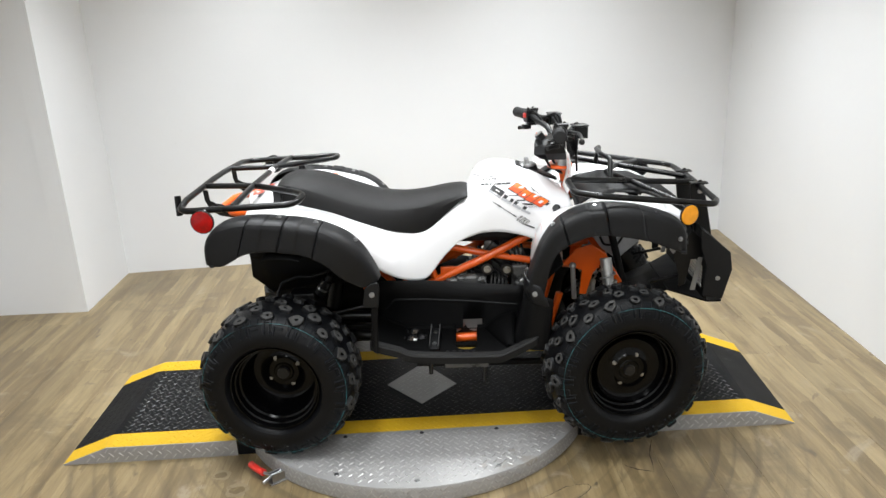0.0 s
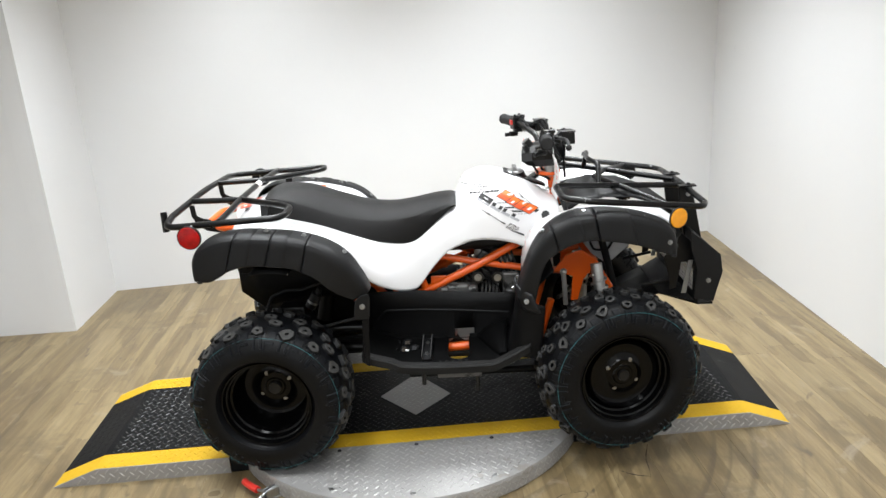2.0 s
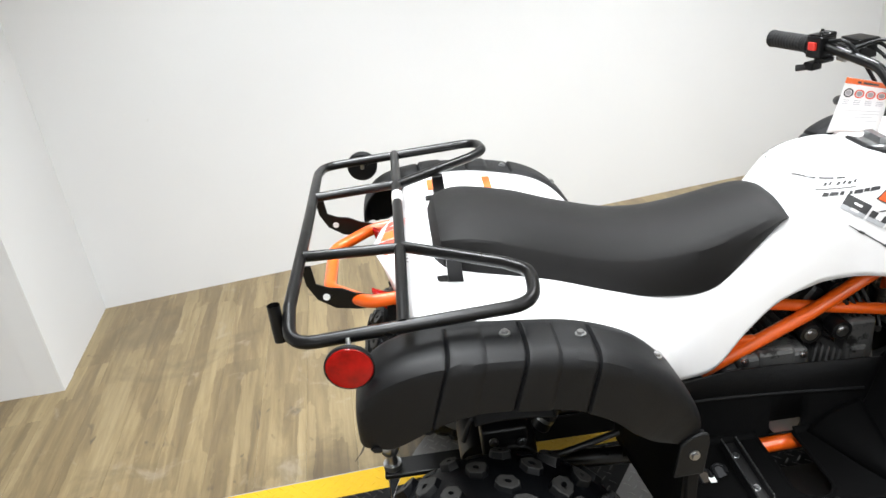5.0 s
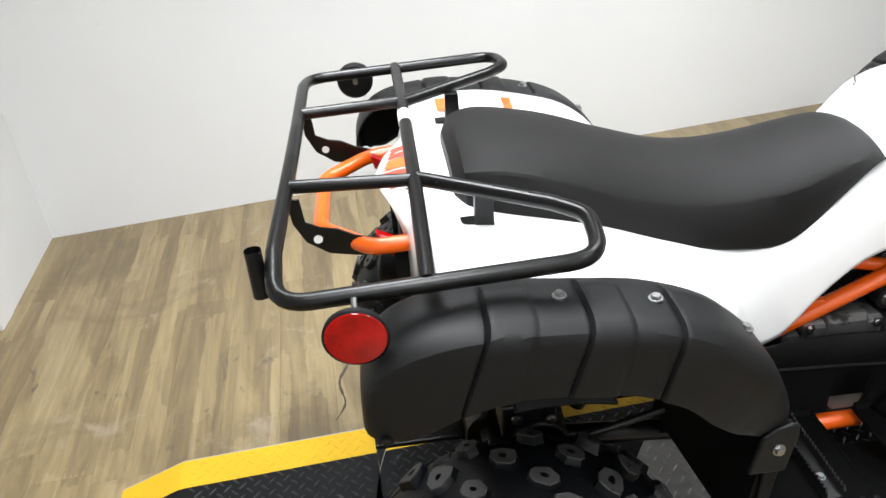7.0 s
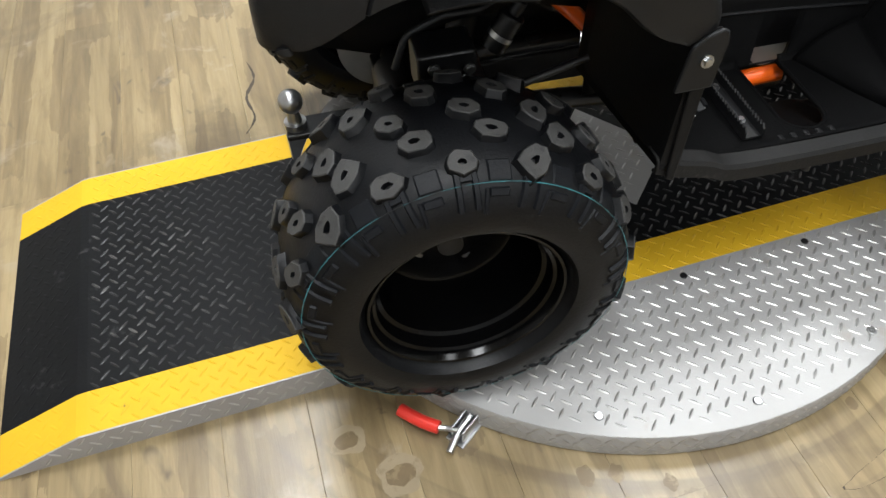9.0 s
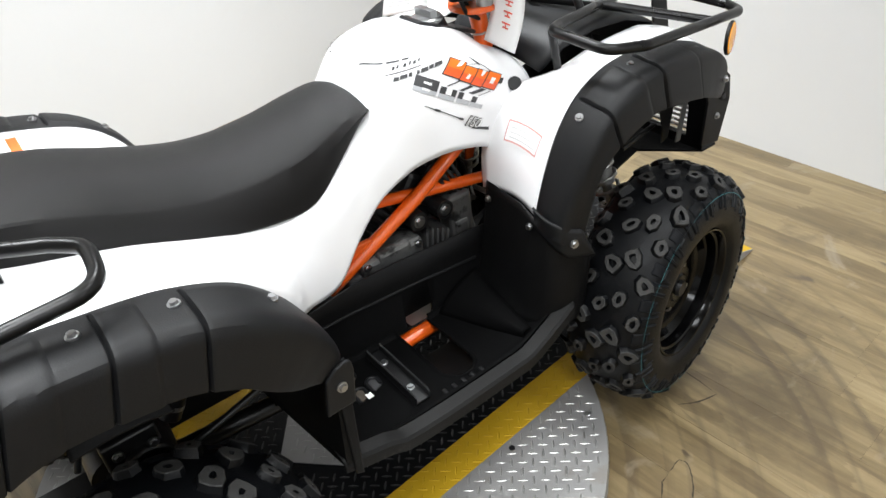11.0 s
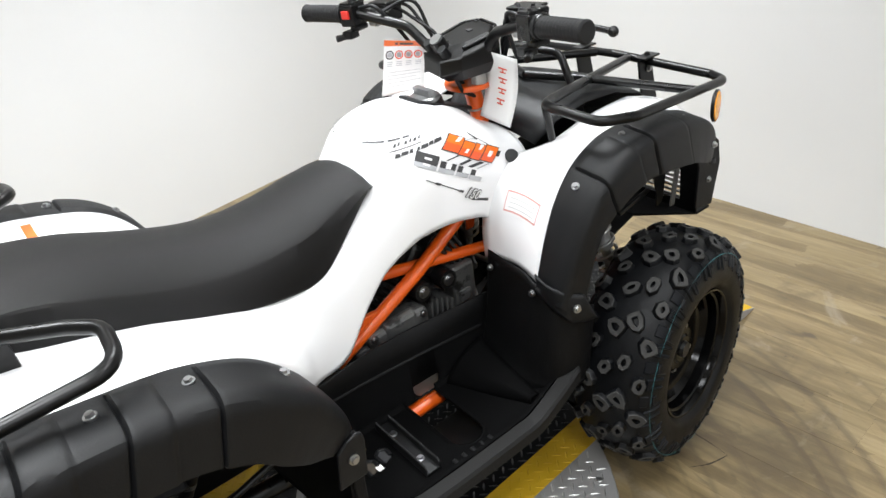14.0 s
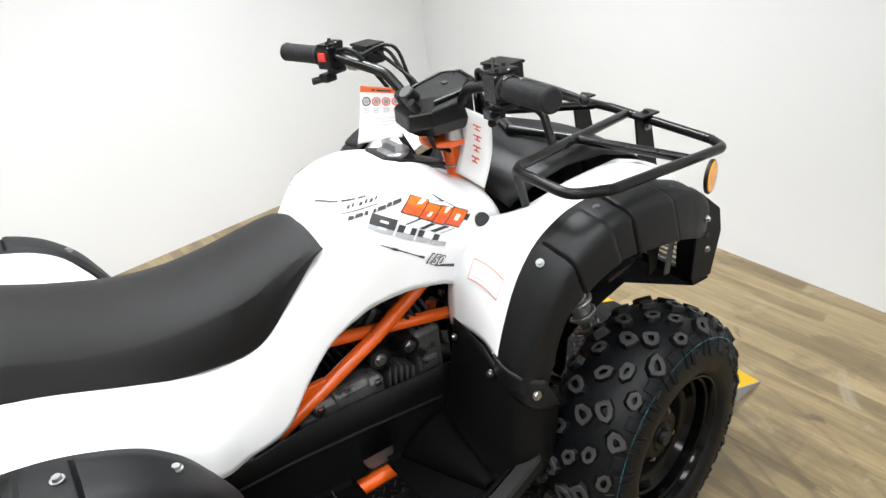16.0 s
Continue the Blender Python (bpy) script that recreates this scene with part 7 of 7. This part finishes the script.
for k, (x0, x1, y0, y1, mat, lift, lb) in enumerate(((-0.688, -0.672, 0.000, 0.050, INK_SILVER, 0.001, "grey flake of a tail graphic"), (-0.660, -0.640, 0.110, 0.150, INK_SILVER, 0.001, "grey flake of a tail graphic"), (-0.650, -0.632, -0.105, -0.062, INK_BLACK, 0.001, "black flake of a tail graphic"), (-0.676, -0.628, 0.052, 0.096, INK_RED, 0.002, "red emblem block"), (-0.674, -0.632, 0.008, 0.046, INK_ORANGE, 0.002, "orange emblem block"), (-0.676, -0.636, -0.056, 0.000, INK_RED, 0.002, "red emblem block"), (-0.662, -0.650, -0.038, -0.020, PAPER, 0.003, "white eye of an emblem"), (-0.664, -0.640, 0.066, 0.070, PAPER, 0.003, "white cut of an emblem"))):
    bm = bmesh.new()
    skin(bm, [[tail_place(x0 + (x1 - x0) * i / 4 + 0.006 * math.sin(3 * j + k), y0 + (y1 - y0) * j / 6, lift) for j in range(7)] for i in range(5)])
    part("rear_emblem", bm, mat, quad, lb, smooth=60)


def hanging_card(name, corners, bend, label, category):
    """A curved card from its corners (top left, top right, lower left, lower right), each in the quad bike's axes."""
    ob = new(name)
    ob.matrix_world = quad.matrix_world
    tagged(ob, label, category)
    tl, tr, bl, br = (Vector(c) for c in corners)
    n = (tr - tl).cross(bl - tl).normalized()
    def at(u, v, lift=0.0):
        p = tl * (1 - u) * (1 - v) + tr * u * (1 - v) + bl * (1 - u) * v + br * u * v
        return p + n * (bend * math.sin(math.pi * v) + lift)
    bm = bmesh.new()
    skin(bm, [[at(u, v) for u in np.linspace(0, 1, 7)] for v in np.linspace(0, 1, 17)])
    part("card", bm, PAPER, ob, smooth=60, thick=0.0006)
    return ob, at


bpy.context.view_layer.update()


def card_bars(ob, at, rects, mat, name, label="", lift=0.0012):
    for u0, v0, u1, v1 in rects:
        for side in (1, -1):
            bm = bmesh.new()
            skin(bm, [[at(u0 + (u1 - u0) * i / 4, v0 + (v1 - v0) * j / 4, lift * side) for i in range(5)] for j in range(5)])
            part(name, bm, mat, ob, label, smooth=60)


tag, at = hanging_card("hang_tag", ((0.440, -0.058, 0.938), (0.448, -0.142, 0.928), (0.442, -0.018, 0.790), (0.452, -0.100, 0.776)), 0.012, "white card tag with orange print hanging from the handlebar", "tag")
card_bars(tag, at, [(u0, v, u1, v + dv) for k in range(4) for u0, u1, v, dv in ((0.40, 0.66, 0.20 + 0.155 * k, 0.022), (0.44, 0.62, 0.26 + 0.155 * k, 0.020), (0.51, 0.55, 0.215 + 0.155 * k, 0.055))], INK_RED, "print_stroke")
bm = bmesh.new()
tube(bm, [at(0.5, 0.05), at(0.5, -0.08) + Vector((0.0, 0.0, 0.02)), Vector((0.44, -0.11, 0.975))], 0.0012, bend=0.01, seg=6)
part("string", bm, PAPER, tag, smooth=60)
warn, at = hanging_card("warning_card", ((0.367, 0.196, 0.946), (0.432, 0.140, 0.934), (0.352, 0.222, 0.815), (0.425, 0.150, 0.828)), 0.010, "white safety card with an orange header hanging from the handlebar", "card")
card_bars(warn, at, [(0.0, 0.0, 1.0, 0.11)], INK_ORANGE, "header")
card_bars(warn, at, [(0.28, 0.04, 0.36, 0.08), (0.40, 0.04, 0.74, 0.08)], INK_BLACK, "print_bar", lift=0.002)
card_bars(warn, at, [(0.10, 0.60, 0.9, 0.608), (0.10, 0.66, 0.9, 0.668), (0.10, 0.72, 0.8, 0.728), (0.10, 0.79, 0.9, 0.798), (0.10, 0.85, 0.6, 0.858)] + [(0.08 + 0.235 * k, 0.41 + 0.035 * j, 0.22 + 0.235 * k, 0.422 + 0.035 * j) for k in range(4) for j in range(3)], INK_SILVER, "print_bar")
for k in range(4):
    for r0, r1, mat in ((0.0, 0.062, INK_SILVER if k == 0 else INK_GREY), (0.075, 0.105, INK_BLACK if k == 0 else INK_RED)):
        for side in (1, -1):
            bm = bmesh.new()
            cu, cv = 0.15 + 0.235 * k, 0.28
            rows = []
            for i in range(25):
                w = 2 * math.pi * i / 24
                rows.append([at(cu + r * math.cos(w), cv + r * 0.82 * math.sin(w), 0.0013 * side) for r in ((max(r0, 0.001)), r1)])
            skin(bm, rows)
            part("pictogram_ring" if r0 else "pictogram", bm, mat, warn, smooth=60)

# toggle clamp beside the turntable's skirt
clamp = thing("toggle_clamp", pose(-0.585, -0.550, 0.0, 0, 0, 35), "red-handled zinc toggle clamp fixed beside the turntable", "clamp")
bm = bmesh.new()
box(bm, -0.032, -0.018, 0.0, 0.040, 0.018, 0.005)
box(bm, -0.024, -0.013, 0.005, 0.028, -0.009, 0.036)
box(bm, -0.024, 0.009, 0.005, 0.028, 0.013, 0.036)
part("base", bm, CHROME, clamp, smooth=0, bevel=0.0015)
bm = bmesh.new()
tube(bm, [(0.015, 0, 0.030), (-0.02, 0.0, 0.026), (-0.055, -0.008, 0.018)], 0.006, bend=0.01, seg=8)
tube(bm, [(-0.02, 0, 0.03), (-0.028, 0.02, 0.028), (-0.034, 0.030, 0.028)], 0.005, bend=0.01, seg=8)
part("linkage", bm, CHROME, clamp, smooth=40)
bm = bmesh.new()
tube(bm, [(-0.034, 0.030, 0.028), (-0.042, 0.060, 0.028), (-0.046, 0.088, 0.029), (-0.047, 0.104, 0.029)], 0.0115, bend=0.02, seg=14)
part("handle", bm, RED_PLASTIC, clamp, "red dipped handle", smooth=50)

# ---- plank floor ----
bm = bmesh.new()
box(bm, -2.7, -4.6, -0.12, 2.3, 2.3, -0.006)
floor = tagged(part("floor", bm, SUBFLOOR, smooth=0), "weathered oak plank vinyl floor with scuff marks, deepened for shade in front", "floor", kind="structure")
PLANK_W, PLANK_L = 0.152, 1.22
plank_mesh = {}
bm = bmesh.new()
e = 0.00015
rows = [[(x, y, z) for y in (e, PLANK_L - e)] for x, z in ((e, -0.006), (e, -0.0006), (e + 0.0005, 0.0), (PLANK_W - e - 0.0005, 0.0), (PLANK_W - e, -0.0006), (PLANK_W - e, -0.006))]
skin(bm, rows)
bmesh.ops.recalc_face_normals(bm, faces=bm.faces)
plank_data = bpy.data.meshes.new("plank")
bm.to_mesh(plank_data)
bm.free()
plank_data.materials.append(PLANK)
rng = random.Random(4)
for i in range(32):
    x = -2.66 + i * PLANK_W
    y, run = -4.36, PLANK_L * (0.25 + 0.75 * rng.random())
    while y < 1.98:
        run = min(run, 2.0 - y)
        pl = new("plank", plank_data)
        pl.parent, pl.location, pl.scale = floor, (x, y, 0), (1, run / PLANK_L, 1)
        y += run
        run = PLANK_L


# dark cracks and worn, lifted edges in the vinyl
def crack(pts, width, label):
    bm = bmesh.new()
    rows = []
    rr = random.Random(len(pts))
    path = spline(pts, 24)
    for i, p_ in enumerate(path):
        q = path[min(i + 1, 23)] - path[max(i - 1, 0)]
        n = np.array((-q[1], q[0])) / (np.linalg.norm(q) + 1e-9)
        w = width * (0.35 + 0.65 * rr.random()) * math.sin(math.pi * (i + 1) / 26)
        rows.append([(*(p_ - n * w), 0.0006), (*(p_ + n * w), 0.0006)])
    skin(bm, rows)
    return part("crack", bm, SUBFLOOR, floor, label, smooth=0)


crack([(-0.805, 0.68), (-0.795, 0.60), (-0.825, 0.52), (-0.815, 0.43), (-0.845, 0.37)], 0.006, "dark torn line in the vinyl")
crack([(0.56, -0.575), (0.60, -0.605), (0.65, -0.623)], 0.003, "dark torn line in the vinyl")
crack([(0.65, -0.623), (0.66, -0.57), (0.668, -0.52), (0.70, -0.44)], 0.0025, "dark torn line in the vinyl")


def patch(outline, mat, label, z=0.0006, edge=0.0):
    """A worn flake or stain lying on the vinyl, with an uneven outline; edge: half-width of its dark torn border."""
    ring = [tuple(p_) for p_ in spline(list(outline) + [outline[0]], 46)][:-1]
    rr = random.Random(int(abs(ring[0][0]) * 1000))
    cx, cy = np.mean(ring, axis=0)
    ring = [(cx + (x - cx) * k, cy + (y - cy) * k) for (x, y), k in ((p_, 1 + rr.uniform(-0.03, 0.03)) for p_ in ring)]
    bm = bmesh.new()
    bm.faces.new([bm.verts.new((x, y, z)) for x, y in ring])
    flake = part("worn_patch", bm, mat, floor, label, smooth=0)
    if edge:
        for k in range(0, 45, 9):
            run = [ring[(k + i) % 45] for i in range(10)]
            bm = bmesh.new()
            rows = []
            for i, (x, y) in enumerate(run):
                w = edge * rr.uniform(0.1, 1.0)
                n = Vector((x - cx, y - cy)).normalized()
                rows.append([(x - n.x * w, y - n.y * w, z + 0.0006), (x + n.x * w, y + n.y * w, z + 0.0006)])
            skin(bm, rows)
            part("torn_edge", bm, SUBFLOOR, flake, smooth=0)
    return flake


patch([(0.348, -0.676), (0.423, -0.670), (0.414, -0.704), (0.350, -0.748), (0.292, -0.753), (0.252, -0.737), (0.302, -0.705)], PLANK, "flaked pale patch in the vinyl", edge=0.0024)
patch([(0.223, -0.739), (0.278, -0.750), (0.296, -0.784), (0.238, -0.813), (0.163, -0.824), (0.089, -0.832), (-0.02, -0.844), (-0.048, -0.835), (0.04, -0.806), (0.139, -0.779)], PLANK, "long flaked pale patch in the vinyl", edge=0.0024)


def blot(x, y, rx, ry, n=12, seed=1):
    rr = random.Random(seed)
    return [(x + rx * k * math.cos(a), y + ry * k * math.sin(a)) for a, k in ((2 * math.pi * i / n, rr.uniform(0.8, 1.15)) for i in range(n))]


for x, y, r, seed in ((-0.782, -0.504, 0.034, 3), (-0.712, -0.592, 0.040, 5)):
    patch(blot(x, y, r, r * 0.85, seed=seed), PALE_VINYL, "pale rubbed ring on the vinyl")
    patch(blot(x, y, r * 0.62, r * 0.5, seed=seed + 1), STAIN, "brown heart of a rubbed ring", 0.0012)
for x, y, r, seed in ((-0.425, -0.690, 0.016, 7), (-0.376, -0.700, 0.013, 8), (-0.30, -0.742, 0.012, 9), (-0.455, -0.745, 0.018, 10), (0.06, -0.712, 0.010, 12), (0.115, -0.745, 0.008, 13)):
    patch(blot(x, y, r, r * 1.3, seed=seed), STAIN, "small brown stain on the vinyl")
